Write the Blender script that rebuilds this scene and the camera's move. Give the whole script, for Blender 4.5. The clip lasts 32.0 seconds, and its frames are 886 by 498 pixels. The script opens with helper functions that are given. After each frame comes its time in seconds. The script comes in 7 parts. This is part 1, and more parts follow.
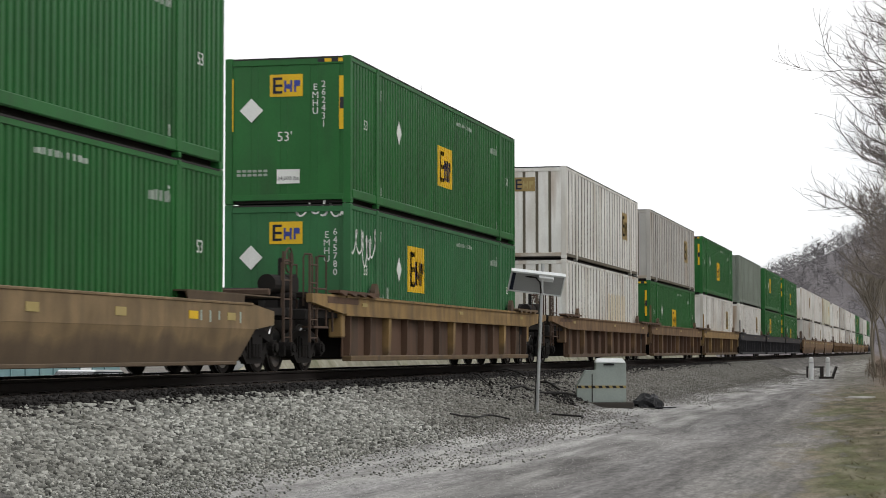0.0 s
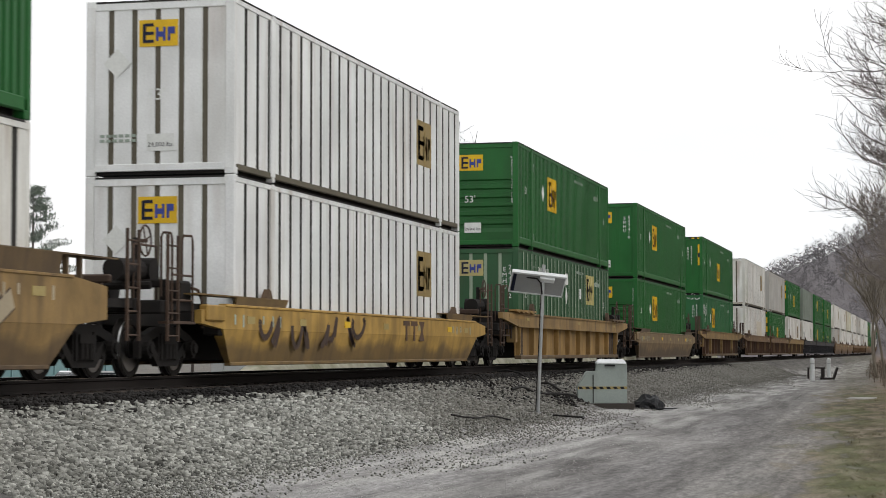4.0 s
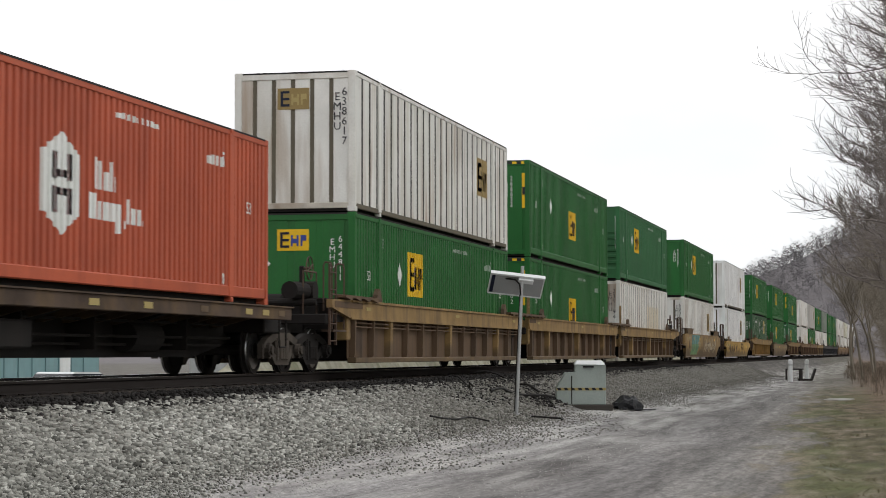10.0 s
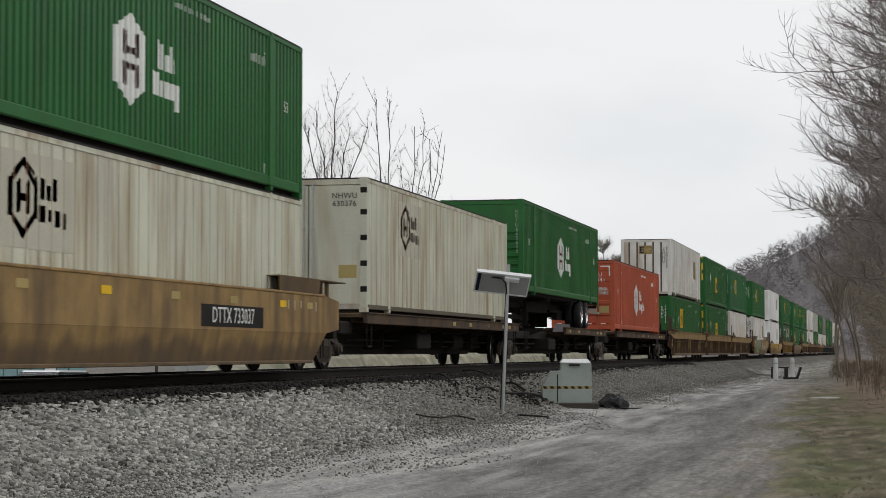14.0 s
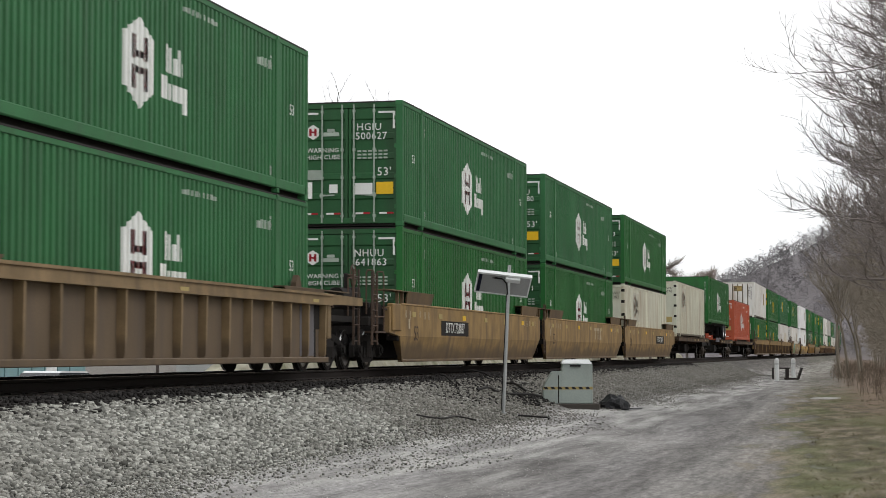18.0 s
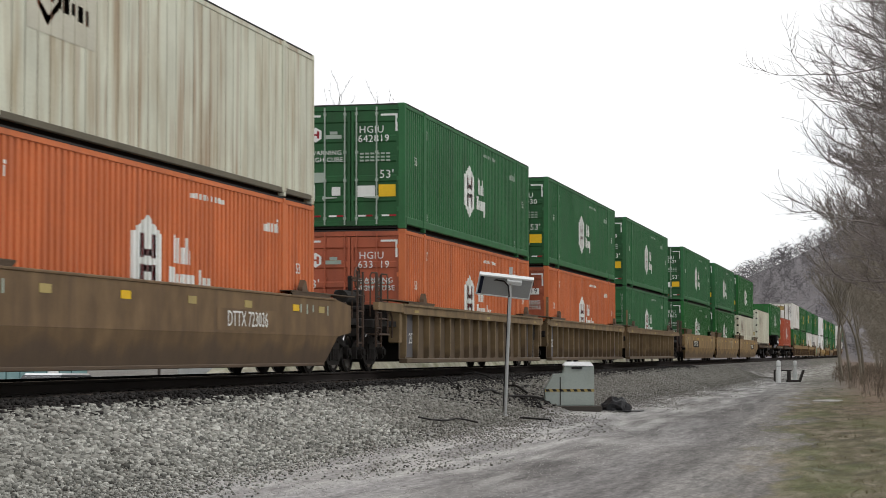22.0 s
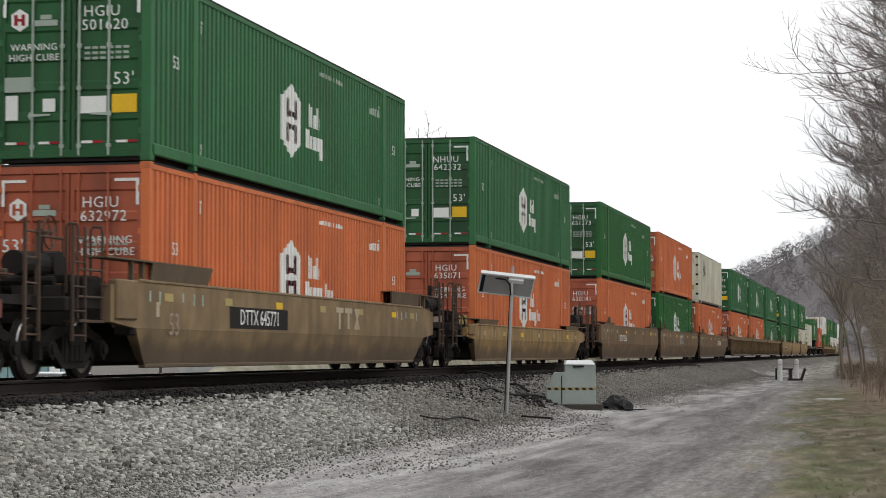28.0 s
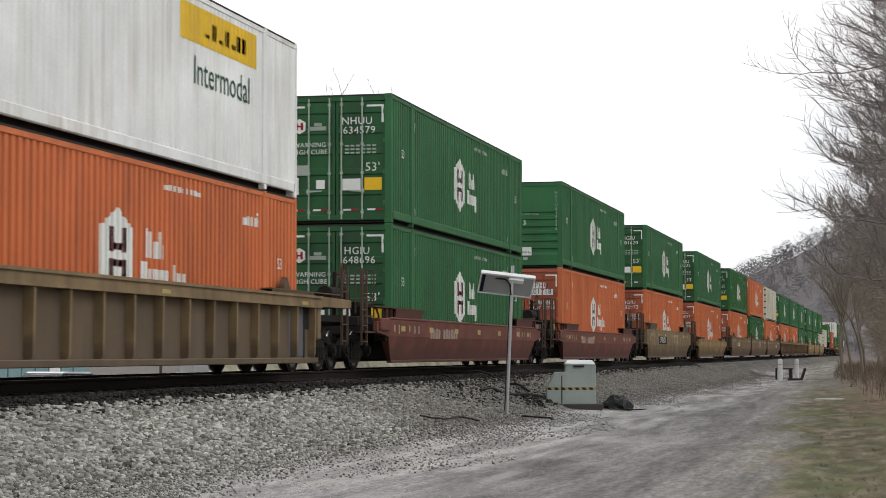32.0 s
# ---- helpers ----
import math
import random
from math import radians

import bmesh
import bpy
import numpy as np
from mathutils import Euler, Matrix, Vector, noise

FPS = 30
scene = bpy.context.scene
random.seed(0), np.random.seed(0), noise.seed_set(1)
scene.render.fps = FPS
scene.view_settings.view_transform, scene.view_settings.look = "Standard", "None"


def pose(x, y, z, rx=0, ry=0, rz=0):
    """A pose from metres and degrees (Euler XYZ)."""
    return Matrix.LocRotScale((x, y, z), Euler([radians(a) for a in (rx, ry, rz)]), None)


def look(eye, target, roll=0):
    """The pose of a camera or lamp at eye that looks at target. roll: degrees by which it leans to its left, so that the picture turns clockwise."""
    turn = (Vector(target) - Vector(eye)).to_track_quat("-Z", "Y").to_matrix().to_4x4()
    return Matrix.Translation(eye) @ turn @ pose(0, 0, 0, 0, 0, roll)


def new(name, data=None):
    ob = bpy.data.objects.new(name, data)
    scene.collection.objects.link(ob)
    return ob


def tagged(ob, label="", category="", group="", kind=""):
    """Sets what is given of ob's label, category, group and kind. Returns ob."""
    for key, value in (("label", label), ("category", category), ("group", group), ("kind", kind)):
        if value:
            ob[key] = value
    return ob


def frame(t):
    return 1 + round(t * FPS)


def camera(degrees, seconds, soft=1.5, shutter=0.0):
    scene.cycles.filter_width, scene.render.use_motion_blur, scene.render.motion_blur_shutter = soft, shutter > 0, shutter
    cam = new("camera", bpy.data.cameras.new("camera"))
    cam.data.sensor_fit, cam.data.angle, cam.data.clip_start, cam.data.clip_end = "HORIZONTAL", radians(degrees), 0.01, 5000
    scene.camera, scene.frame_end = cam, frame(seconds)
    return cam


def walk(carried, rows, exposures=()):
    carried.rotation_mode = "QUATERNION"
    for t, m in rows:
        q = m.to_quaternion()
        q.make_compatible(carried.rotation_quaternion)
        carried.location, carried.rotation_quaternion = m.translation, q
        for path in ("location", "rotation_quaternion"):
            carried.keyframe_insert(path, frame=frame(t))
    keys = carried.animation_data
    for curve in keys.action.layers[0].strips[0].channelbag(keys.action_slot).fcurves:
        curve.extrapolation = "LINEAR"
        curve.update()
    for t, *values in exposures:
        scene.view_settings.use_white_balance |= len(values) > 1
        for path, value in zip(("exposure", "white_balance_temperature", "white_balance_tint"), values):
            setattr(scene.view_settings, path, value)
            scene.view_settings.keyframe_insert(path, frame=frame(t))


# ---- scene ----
# The camera stands on a gravel road beside a straight railway and turns a little; the track runs along +Y.
cam = camera(24.87, 32.0, soft=0.7, shutter=0.15)
EYE = (12.155, 0.0, 0.353)
TURNS = [(0, 13.485, 2.922), (0.5, 13.491, 2.922), (1, 13.493, 2.924), (1.5, 13.500, 2.930), (2, 13.502, 2.938), (2.5, 13.508, 2.944), (3, 13.509, 2.946), (3.5, 13.509, 2.946), (5.5, 13.532, 2.967), (6, 13.533, 2.961), (6.5, 13.535, 2.954), (7, 13.541, 2.954), (7.5, 13.529, 2.962), (8, 13.462, 2.971), (8.5, 13.328, 2.974), (9, 13.163, 2.976), (9.5, 13.019, 2.979), (10, 12.906, 2.983), (10.5, 12.813, 2.981), (11, 12.722, 2.980), (11.5, 12.640, 2.968), (12, 12.572, 2.961), (12.5, 12.530, 2.952), (13, 12.511, 2.952), (13.5, 12.506, 2.945), (14, 12.506, 2.938), (14.5, 12.505, 2.931), (16.5, 12.529, 2.928), (17, 12.529, 2.932), (17.5, 12.531, 2.940), (18, 12.533, 2.956), (18.5, 12.541, 2.968), (19, 12.549, 2.977), (19.5, 12.555, 2.986), (20, 12.557, 2.995), (20.5, 12.561, 3.004), (21, 12.568, 3.012), (21.5, 12.574, 3.020), (22, 12.579, 3.019), (22.5, 12.579, 3.011), (23, 12.579, 2.995), (23.5, 12.580, 2.986), (24, 12.580, 2.978), (24.5, 12.580, 2.976), (25, 12.582, 2.976), (25.5, 12.583, 2.976), (27.5, 12.620, 2.977), (28, 12.623, 2.977), (28.5, 12.623, 2.977), (29, 12.623, 2.977), (29.5, 12.623, 2.977), (30, 12.627, 2.977), (30.5, 12.627, 2.976), (31, 12.627, 2.976), (31.5, 12.627, 2.973), (32, 12.627, 2.972)]
walk(cam, [(t, pose(*EYE, 90 + up, 0, left) @ pose(0, 0, 0, 0, 0, -0.06)) for t, left, up in TURNS],
     exposures=[(0, -0.48), (3, -0.45), (5.5, -0.58), (7.5, -0.50), (10, -0.52), (12.2, -0.68), (13.2, -0.76), (14.5, -0.84), (17, -0.46), (19.5, -0.34), (23, -0.46), (32, -0.47)])

# ---- world and light: a bright overcast sky ----
world = bpy.data.worlds.new("world")
scene.world = world
world.use_nodes = True
wn, wl = world.node_tree.nodes, world.node_tree.links
sky = wn.new("ShaderNodeTexSky")
sky.sky_type, sky.sun_disc = "NISHITA", False
sky.sun_elevation, sky.sun_rotation = radians(45.7), radians(82.4)
skygain = wn.new("ShaderNodeMix")
skygain.data_type, skygain.blend_type = "RGBA", "MULTIPLY"
skygain.inputs[0].default_value = 1.0
wl.new(sky.outputs[0], skygain.inputs[6])
skygain.inputs[7].default_value = (0.1, 0.1, 0.1, 1)
cloud_at = wn.new("ShaderNodeTexCoord")
cloud_map = wn.new("ShaderNodeMapping")
cloud_map.inputs["Scale"].default_value = (1.0, 1.0, 2.6)
wl.new(cloud_at.outputs["Generated"], cloud_map.inputs[0])
cloud = wn.new("ShaderNodeTexNoise")
cloud.inputs["Scale"].default_value, cloud.inputs["Detail"].default_value = 3.0, 4.0
wl.new(cloud_map.outputs[0], cloud.inputs[0])
tone = wn.new("ShaderNodeValToRGB")
tone.color_ramp.elements[0].position, tone.color_ramp.elements[0].color = 0.30, (1.40, 1.45, 1.50, 1)
tone.color_ramp.elements[1].position, tone.color_ramp.elements[1].color = 0.50, (1.64, 1.64, 1.65, 1)
wl.new(cloud.outputs[0], tone.inputs[0])
veil = wn.new("ShaderNodeMix")
veil.data_type = "RGBA"
veil.inputs[0].default_value = 0.93
wl.new(skygain.outputs[2], veil.inputs[6])
wl.new(tone.outputs[0], veil.inputs[7])
wl.new(veil.outputs[2], wn["Background"].inputs[0])
wn["Background"].inputs[1].default_value = 1.0
sun = new("sun", bpy.data.lights.new("sun", "SUN"))
sun.data.energy, sun.data.angle, sun.data.color = 1.05, radians(28), (1.0, 0.97, 0.93)
sun.matrix_world = look((60, 8, 62), (0, 0, 0))


# ---- materials ----
def nodes(name):
    m = bpy.data.materials.new(name)
    m.use_nodes = True
    n = m.node_tree.nodes
    return m, n, m.node_tree.links, n["Principled BSDF"]


def ramp(n, l, source, stops):
    r = n.new("ShaderNodeValToRGB")
    while len(r.color_ramp.elements) < len(stops):
        r.color_ramp.elements.new(0.5)
    for e, (p, c) in zip(r.color_ramp.elements, stops):
        e.position, e.color = p, (*c, 1)
    l.new(source, r.inputs[0])
    return r


def noise_of(n, l, scale, detail=4, stretch=(1, 1, 1), rand=True):
    c = n.new("ShaderNodeTexCoord")
    mp = n.new("ShaderNodeMapping")
    mp.inputs["Scale"].default_value = stretch
    l.new(c.outputs["Object"], mp.inputs[0])
    if rand:
        info = n.new("ShaderNodeObjectInfo")
        mul = n.new("ShaderNodeMath")
        mul.operation = "MULTIPLY"
        mul.inputs[1].default_value = 50
        l.new(info.outputs["Random"], mul.inputs[0])
        l.new(mul.outputs[0], mp.inputs["Location"])
    t = n.new("ShaderNodeTexNoise")
    t.inputs["Scale"].default_value, t.inputs["Detail"].default_value = scale, detail
    l.new(mp.outputs[0], t.inputs[0])
    return t.outputs[0]


def mix(n, l, a, b, fac, mode="MIX"):
    x = n.new("ShaderNodeMix")
    x.data_type, x.blend_type = "RGBA", mode
    for sock, v in ((x.inputs[0], fac), (x.inputs[6], a), (x.inputs[7], b)):
        if isinstance(v, (int, float)):
            sock.default_value = v
        elif isinstance(v, tuple):
            sock.default_value = (*v, 1)
        else:
            l.new(v, sock)
    return x.outputs[2]


def surface(name, colour, rough=0.5, metal=0.0, dirt=None, dirt_amount=0.3, streak=True, spread=0.12, grain=30.0, bump=0.08, coarse=0.7, low_dirt_shade=None, rust=0.0):
    """Paint, metal or stone with soft tone changes, dirt that runs down and fine grain."""
    m, n, l, p = nodes(name)
    lo = tuple(c * (1 - spread) for c in colour)
    hi = tuple(min(1, c * (1 + spread)) for c in colour)
    base = ramp(n, l, noise_of(n, l, coarse, 3), [(0.3, lo), (0.7, hi)]).outputs[0]
    if dirt:
        grime = noise_of(n, l, 1.6, 6, (1, 1.6, 0.22) if streak else (1, 1, 1))
        amount = ramp(n, l, grime, [(0.46, (0, 0, 0)), (0.72, (dirt_amount,) * 3)]).outputs[0]
        base = mix(n, l, base, dirt, amount)
    if rust:
        # rust that has run down from the rails and seams
        runs = mix(n, l, noise_of(n, l, 1.3, 7, (1.5, 3.2, 0.16)), noise_of(n, l, 0.35, 3, (1, 1, 0.6)), 0.45)
        base = mix(n, l, base, (0.30, 0.19, 0.105), ramp(n, l, runs, [(0.53, (0, 0, 0)), (0.66, (rust,) * 3)]).outputs[0])
    if low_dirt_shade:
        # road dirt and the inward slope's shade painted over the lower part, ragged edge
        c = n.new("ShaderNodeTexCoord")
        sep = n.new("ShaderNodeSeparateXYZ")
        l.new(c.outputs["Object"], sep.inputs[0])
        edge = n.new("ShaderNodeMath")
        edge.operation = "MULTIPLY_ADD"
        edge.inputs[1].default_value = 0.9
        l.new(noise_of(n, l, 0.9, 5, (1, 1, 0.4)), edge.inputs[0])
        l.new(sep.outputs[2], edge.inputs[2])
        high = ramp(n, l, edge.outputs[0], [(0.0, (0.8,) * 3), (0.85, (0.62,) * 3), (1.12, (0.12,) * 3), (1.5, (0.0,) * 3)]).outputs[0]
        base = mix(n, l, base, low_dirt_shade, high)
    fine = noise_of(n, l, grain, 3)
    tone2 = ramp(n, l, fine, [(0.2, (0.86,) * 3), (0.8, (1.0,) * 3)]).outputs[0]
    base = mix(n, l, base, tone2, 1.0, "MULTIPLY")
    l.new(base, p.inputs["Base Color"])
    p.inputs["Roughness"].default_value, p.inputs["Metallic"].default_value = rough, metal
    p.inputs["Specular IOR Level"].default_value = 0.5 if metal > 0.5 or rough < 0.3 else 0.22
    if bump:
        b = n.new("ShaderNodeBump")
        b.inputs["Strength"].default_value, b.inputs["Distance"].default_value = bump, 0.01
        l.new(fine, b.inputs["Height"])
        l.new(b.outputs[0], p.inputs["Normal"])
    return m


SOOT = (0.045, 0.038, 0.030)
M = {
    "green": surface("green_paint", (0.023, 0.137, 0.033), 0.42, dirt=(0.03, 0.075, 0.03), dirt_amount=0.5),
    "green_faded": surface("chalky_green_paint", (0.036, 0.150, 0.056), 0.55, dirt=(0.045, 0.095, 0.05), dirt_amount=0.55),
    "green_dull": surface("dull_green_paint", (0.042, 0.112, 0.052), 0.6, dirt=(0.06, 0.09, 0.05), dirt_amount=0.6),
    "green_grey": surface("bleached_green_paint", (0.20, 0.235, 0.195), 0.65, dirt=(0.12, 0.12, 0.10), dirt_amount=0.6),
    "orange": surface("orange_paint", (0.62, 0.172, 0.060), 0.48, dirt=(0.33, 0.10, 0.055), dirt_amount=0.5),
    # door-end paints: soot wash plus the end face's shade in the colour
    "orange_shaded_end": surface("shaded_sooty_orange_paint", (0.42, 0.112, 0.058), 0.6, dirt=(0.14, 0.05, 0.035), dirt_amount=0.6),
    "green_door": surface("shaded_sooty_green_paint", (0.027, 0.108, 0.040), 0.6, dirt=(0.030, 0.052, 0.030), dirt_amount=0.7),
    "end_steel": surface("rusty_brown_steel", (0.095, 0.062, 0.045), 0.8, dirt=(0.045, 0.035, 0.03), dirt_amount=0.8, spread=0.3),
    "truck_dust": surface("dusty_cast_steel", (0.075, 0.062, 0.050), 0.85, dirt=(0.03, 0.026, 0.022), dirt_amount=0.8, spread=0.3, coarse=2.0),
    "roof_dark": surface("dark_roof_edge", (0.034, 0.031, 0.030), 0.85),
    "bark_pale": surface("pale_twigs", (0.30, 0.275, 0.245), 0.95, spread=0.3, grain=8),
    "bark_dark": surface("dark_bark", (0.06, 0.05, 0.045), 0.95, spread=0.3, grain=12),
    "olive_dark": surface("dark_olive_panel", (0.135, 0.098, 0.064), 0.75, dirt=(0.10, 0.078, 0.062), dirt_amount=0.7),
    "tan_light": surface("weathered_tan_panel", (0.33, 0.205, 0.075), 0.7, dirt=(0.15, 0.10, 0.055), dirt_amount=0.75, spread=0.25, coarse=1.5),
    "slate": surface("grey_end_panel", (0.13, 0.125, 0.135), 0.7, dirt=(0.09, 0.075, 0.06)),
    "cream_line": surface("cream_seam", (0.17, 0.16, 0.125), 0.8),
    "old_yellow": surface("old_yellow_sheet", (0.55, 0.47, 0.20), 0.6, dirt=(0.35, 0.32, 0.2)),
    "green_spray": surface("green_spray", (0.20, 0.36, 0.16), 0.6),
    "dark_spray": surface("dark_teal_spray", (0.04, 0.12, 0.13), 0.6),
    "stained_rail": surface("rust_stained_white_rail", (0.55, 0.51, 0.44), 0.6, dirt=(0.26, 0.17, 0.10), dirt_amount=0.8, streak=False, spread=0.2, coarse=2.0),
    "outline_spray": surface("dark_brown_spray", (0.07, 0.045, 0.035), 0.6),
    "pale_stone": surface("pale_stone", (0.36, 0.35, 0.33), 0.9, dirt=(0.2, 0.18, 0.14), streak=False),
    "faint_mark": surface("rubbed_lettering", (0.33, 0.25, 0.21), 0.7, spread=0.2),
    "end_strip": surface("weathered_end_strip", (0.125, 0.11, 0.08), 0.7, dirt=(0.2, 0.17, 0.12)),
    "washed_patch": surface("washed_patch", (0.52, 0.50, 0.41), 0.6, dirt=(0.40, 0.34, 0.24)),
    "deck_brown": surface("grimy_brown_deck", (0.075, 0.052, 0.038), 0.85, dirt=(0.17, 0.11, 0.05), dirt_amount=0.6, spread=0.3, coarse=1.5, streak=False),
    "weeds": surface("dry_weeds", (0.33, 0.315, 0.245), 0.95, dirt=(0.17, 0.175, 0.10), dirt_amount=0.9, streak=False, spread=0.3, coarse=1.2, grain=6.0, bump=0.6),
    "red": surface("faded_red_paint", (0.46, 0.102, 0.050), 0.5, dirt=(0.25, 0.05, 0.03), dirt_amount=0.4),
    "white": surface("white_sheet", (0.76, 0.755, 0.715), 0.45, dirt=(0.42, 0.36, 0.27), dirt_amount=0.55, rust=0.8),
    "cream": surface("cream_sheet", (0.62, 0.625, 0.51), 0.5, dirt=(0.37, 0.29, 0.17), dirt_amount=0.75, rust=0.8),
    "bright": surface("bright_white_sheet", (0.85, 0.86, 0.85), 0.45, dirt=(0.55, 0.53, 0.48), dirt_amount=0.4, rust=0.35),
    "greyish": surface("grey_white_sheet", (0.46, 0.45, 0.42), 0.5, dirt=(0.33, 0.30, 0.25), dirt_amount=0.5, rust=0.8),
    "groove": surface("dark_groove_sheet", (0.035, 0.033, 0.030), 0.9, dirt=(0.07, 0.06, 0.05)),
    "pale_post": surface("pale_green_post", (0.34, 0.41, 0.31), 0.6, dirt=(0.10, 0.16, 0.09)),
    "white_mark": surface("white_lettering", (0.80, 0.81, 0.78), 0.55, dirt=(0.45, 0.48, 0.42), dirt_amount=0.35, spread=0.05),
    "grey_mark": surface("worn_lettering", (0.36, 0.42, 0.36), 0.6, spread=0.15),
    "dark_mark": surface("black_lettering", (0.03, 0.03, 0.035), 0.6),
    "yellow": surface("yellow_sheet", (0.80, 0.50, 0.02), 0.5, dirt=(0.45, 0.28, 0.05), dirt_amount=0.3, spread=0.06),
    "faded_yellow": surface("faded_yellow_sheet", (0.42, 0.33, 0.13), 0.6, dirt=(0.3, 0.25, 0.15)),
    "olive_logo": surface("browned_sticker", (0.31, 0.225, 0.09), 0.6),
    "navy": surface("navy_print", (0.012, 0.015, 0.035), 0.5),
    "blue": surface("blue_print", (0.05, 0.07, 0.30), 0.5),
    "crimson": surface("crimson_print", (0.30, 0.012, 0.02), 0.5),
    "orange_print": surface("washed_orange_print", (0.55, 0.19, 0.10), 0.6),
    "teal_print": surface("teal_spray", (0.17, 0.33, 0.31), 0.6),
    "chalk": surface("chalky_spray", (0.43, 0.36, 0.25), 0.6),
    "rod": surface("zinc_rod", (0.36, 0.42, 0.36), 0.45, 0.3),
    "casting": surface("cast_steel", (0.06, 0.055, 0.05), 0.6, 0.3),
    "tan": surface("tan_car_paint", (0.300, 0.194, 0.079), 0.6, dirt=(0.12, 0.082, 0.05), dirt_amount=0.85, spread=0.24, coarse=1.7, low_dirt_shade=(0.075, 0.055, 0.042)),
    "brown": surface("brown_car_paint", (0.168, 0.108, 0.056), 0.6, dirt=(0.10, 0.065, 0.04), dirt_amount=0.7, spread=0.24, coarse=1.7, low_dirt_shade=(0.075, 0.055, 0.042)),
    "olive": surface("olive_car_paint", (0.222, 0.155, 0.083), 0.6, dirt=(0.12, 0.085, 0.05), dirt_amount=0.7, spread=0.24, coarse=1.7, low_dirt_shade=(0.075, 0.055, 0.042)),
    "golden": surface("golden_car_paint", (0.46, 0.285, 0.075), 0.55, dirt=(0.16, 0.10, 0.045), dirt_amount=0.7, spread=0.24, coarse=1.7, low_dirt_shade=(0.075, 0.055, 0.042)),
    "rust": surface("rusty_car_paint", (0.205, 0.128, 0.068), 0.75, dirt=(0.08, 0.055, 0.04), dirt_amount=0.8, spread=0.24, coarse=1.7, low_dirt_shade=(0.075, 0.055, 0.042)),
    "oxide": surface("red_oxide_car_paint", (0.168, 0.056, 0.042), 0.6, dirt=(0.10, 0.045, 0.035), dirt_amount=0.6, spread=0.24, coarse=1.7, low_dirt_shade=(0.075, 0.035, 0.028)),
    "coal": surface("black_car_paint", (0.045, 0.045, 0.05), 0.6, dirt=(0.08, 0.07, 0.06)),
    "grime": surface("grimy_steel", (0.016, 0.014, 0.013), 0.85, 0.0, dirt=(0.038, 0.030, 0.024)),
    "wheel": surface("brown_wheel_steel", (0.018, 0.015, 0.013), 0.8, 0.0),
    "tread": surface("polished_tread", (0.42, 0.42, 0.42), 0.32, 1.0, spread=0.05),
    "rubber": surface("tyre_rubber", (0.022, 0.022, 0.023), 0.85),
    "alu": surface("polished_aluminium", (0.80, 0.80, 0.80), 0.25, 0.9, spread=0.05),
    "galv": surface("galvanised_steel", (0.44, 0.45, 0.45), 0.5, 0.5, spread=0.15),
    "case": surface("grey_green_case_paint", (0.37, 0.42, 0.39), 0.5, dirt=(0.25, 0.26, 0.23), dirt_amount=0.4),
    "lid": surface("pale_lid_paint", (0.80, 0.82, 0.82), 0.45, dirt=(0.4, 0.4, 0.38)),
    "panel_back": surface("panel_back_sheet", (0.40, 0.41, 0.41), 0.4),
    "panel_cell": surface("solar_cells", (0.012, 0.015, 0.04), 0.12),
    "concrete": surface("old_concrete", (0.07, 0.062, 0.055), 0.9, dirt=SOOT, streak=False),
    "cable": surface("black_cable", (0.02, 0.018, 0.017), 0.7),
    "bark": surface("grey_bark", (0.19, 0.165, 0.155), 0.95, spread=0.3, grain=12),
    "bark_far": surface("brown_twigs", (0.215, 0.188, 0.15), 0.95, spread=0.3, grain=8),
    "needle": surface("evergreen_leaf", (0.135, 0.16, 0.13), 0.8, spread=0.35),
    "rail": surface("rusty_rail", (0.024, 0.019, 0.017), 0.8, 0.2),
    "railtop": surface("polished_rail_head", (0.72, 0.73, 0.75), 0.22, 1.0, spread=0.03, bump=0.02),
    # oil stain and the train's shade both put into this colour
    "oily_shaded": surface("oil_and_shade_ballast", (0.020, 0.018, 0.017), 0.85, spread=0.4, streak=False, dirt=(0.045, 0.04, 0.036)),
    "beige": surface("beige_repair_panel", (0.64, 0.57, 0.43), 0.5),
    "tan_dark": surface("dark_tan_panel", (0.135, 0.088, 0.054), 0.75, dirt=(0.08, 0.06, 0.045), dirt_amount=0.7),
    "rust_dark": surface("dark_rust_panel", (0.125, 0.075, 0.05), 0.8, dirt=(0.06, 0.045, 0.035), dirt_amount=0.8),
    "dark_print": surface("dark_green_print", (0.012, 0.07, 0.035), 0.5),
    "tie": surface("creosoted_tie", (0.055, 0.045, 0.038), 0.95, spread=0.3, streak=False, dirt=(0.12, 0.11, 0.10)),
    "siding": surface("pale_metal_siding", (0.42, 0.43, 0.42), 0.6, dirt=(0.28, 0.27, 0.25)),
    "teal": surface("teal_siding", (0.22, 0.36, 0.38), 0.6, dirt=(0.2, 0.25, 0.25)),
    "roofing": surface("grey_roofing", (0.20, 0.20, 0.20), 0.8),
    "carpaint": surface("white_car_paint", (0.78, 0.79, 0.80), 0.25, spread=0.03),
    "glass": surface("dark_window_glass", (0.02, 0.025, 0.03), 0.08, spread=0.02, bump=0),
    "bollard": surface("white_bollard_paint", (0.72, 0.73, 0.73), 0.6, dirt=(0.4, 0.38, 0.35), dirt_amount=0.5),
    "sheetblack": surface("black_plastic_sheet", (0.018, 0.018, 0.020), 0.5),
    "chair": surface("dark_timber", (0.035, 0.030, 0.028), 0.8),
}


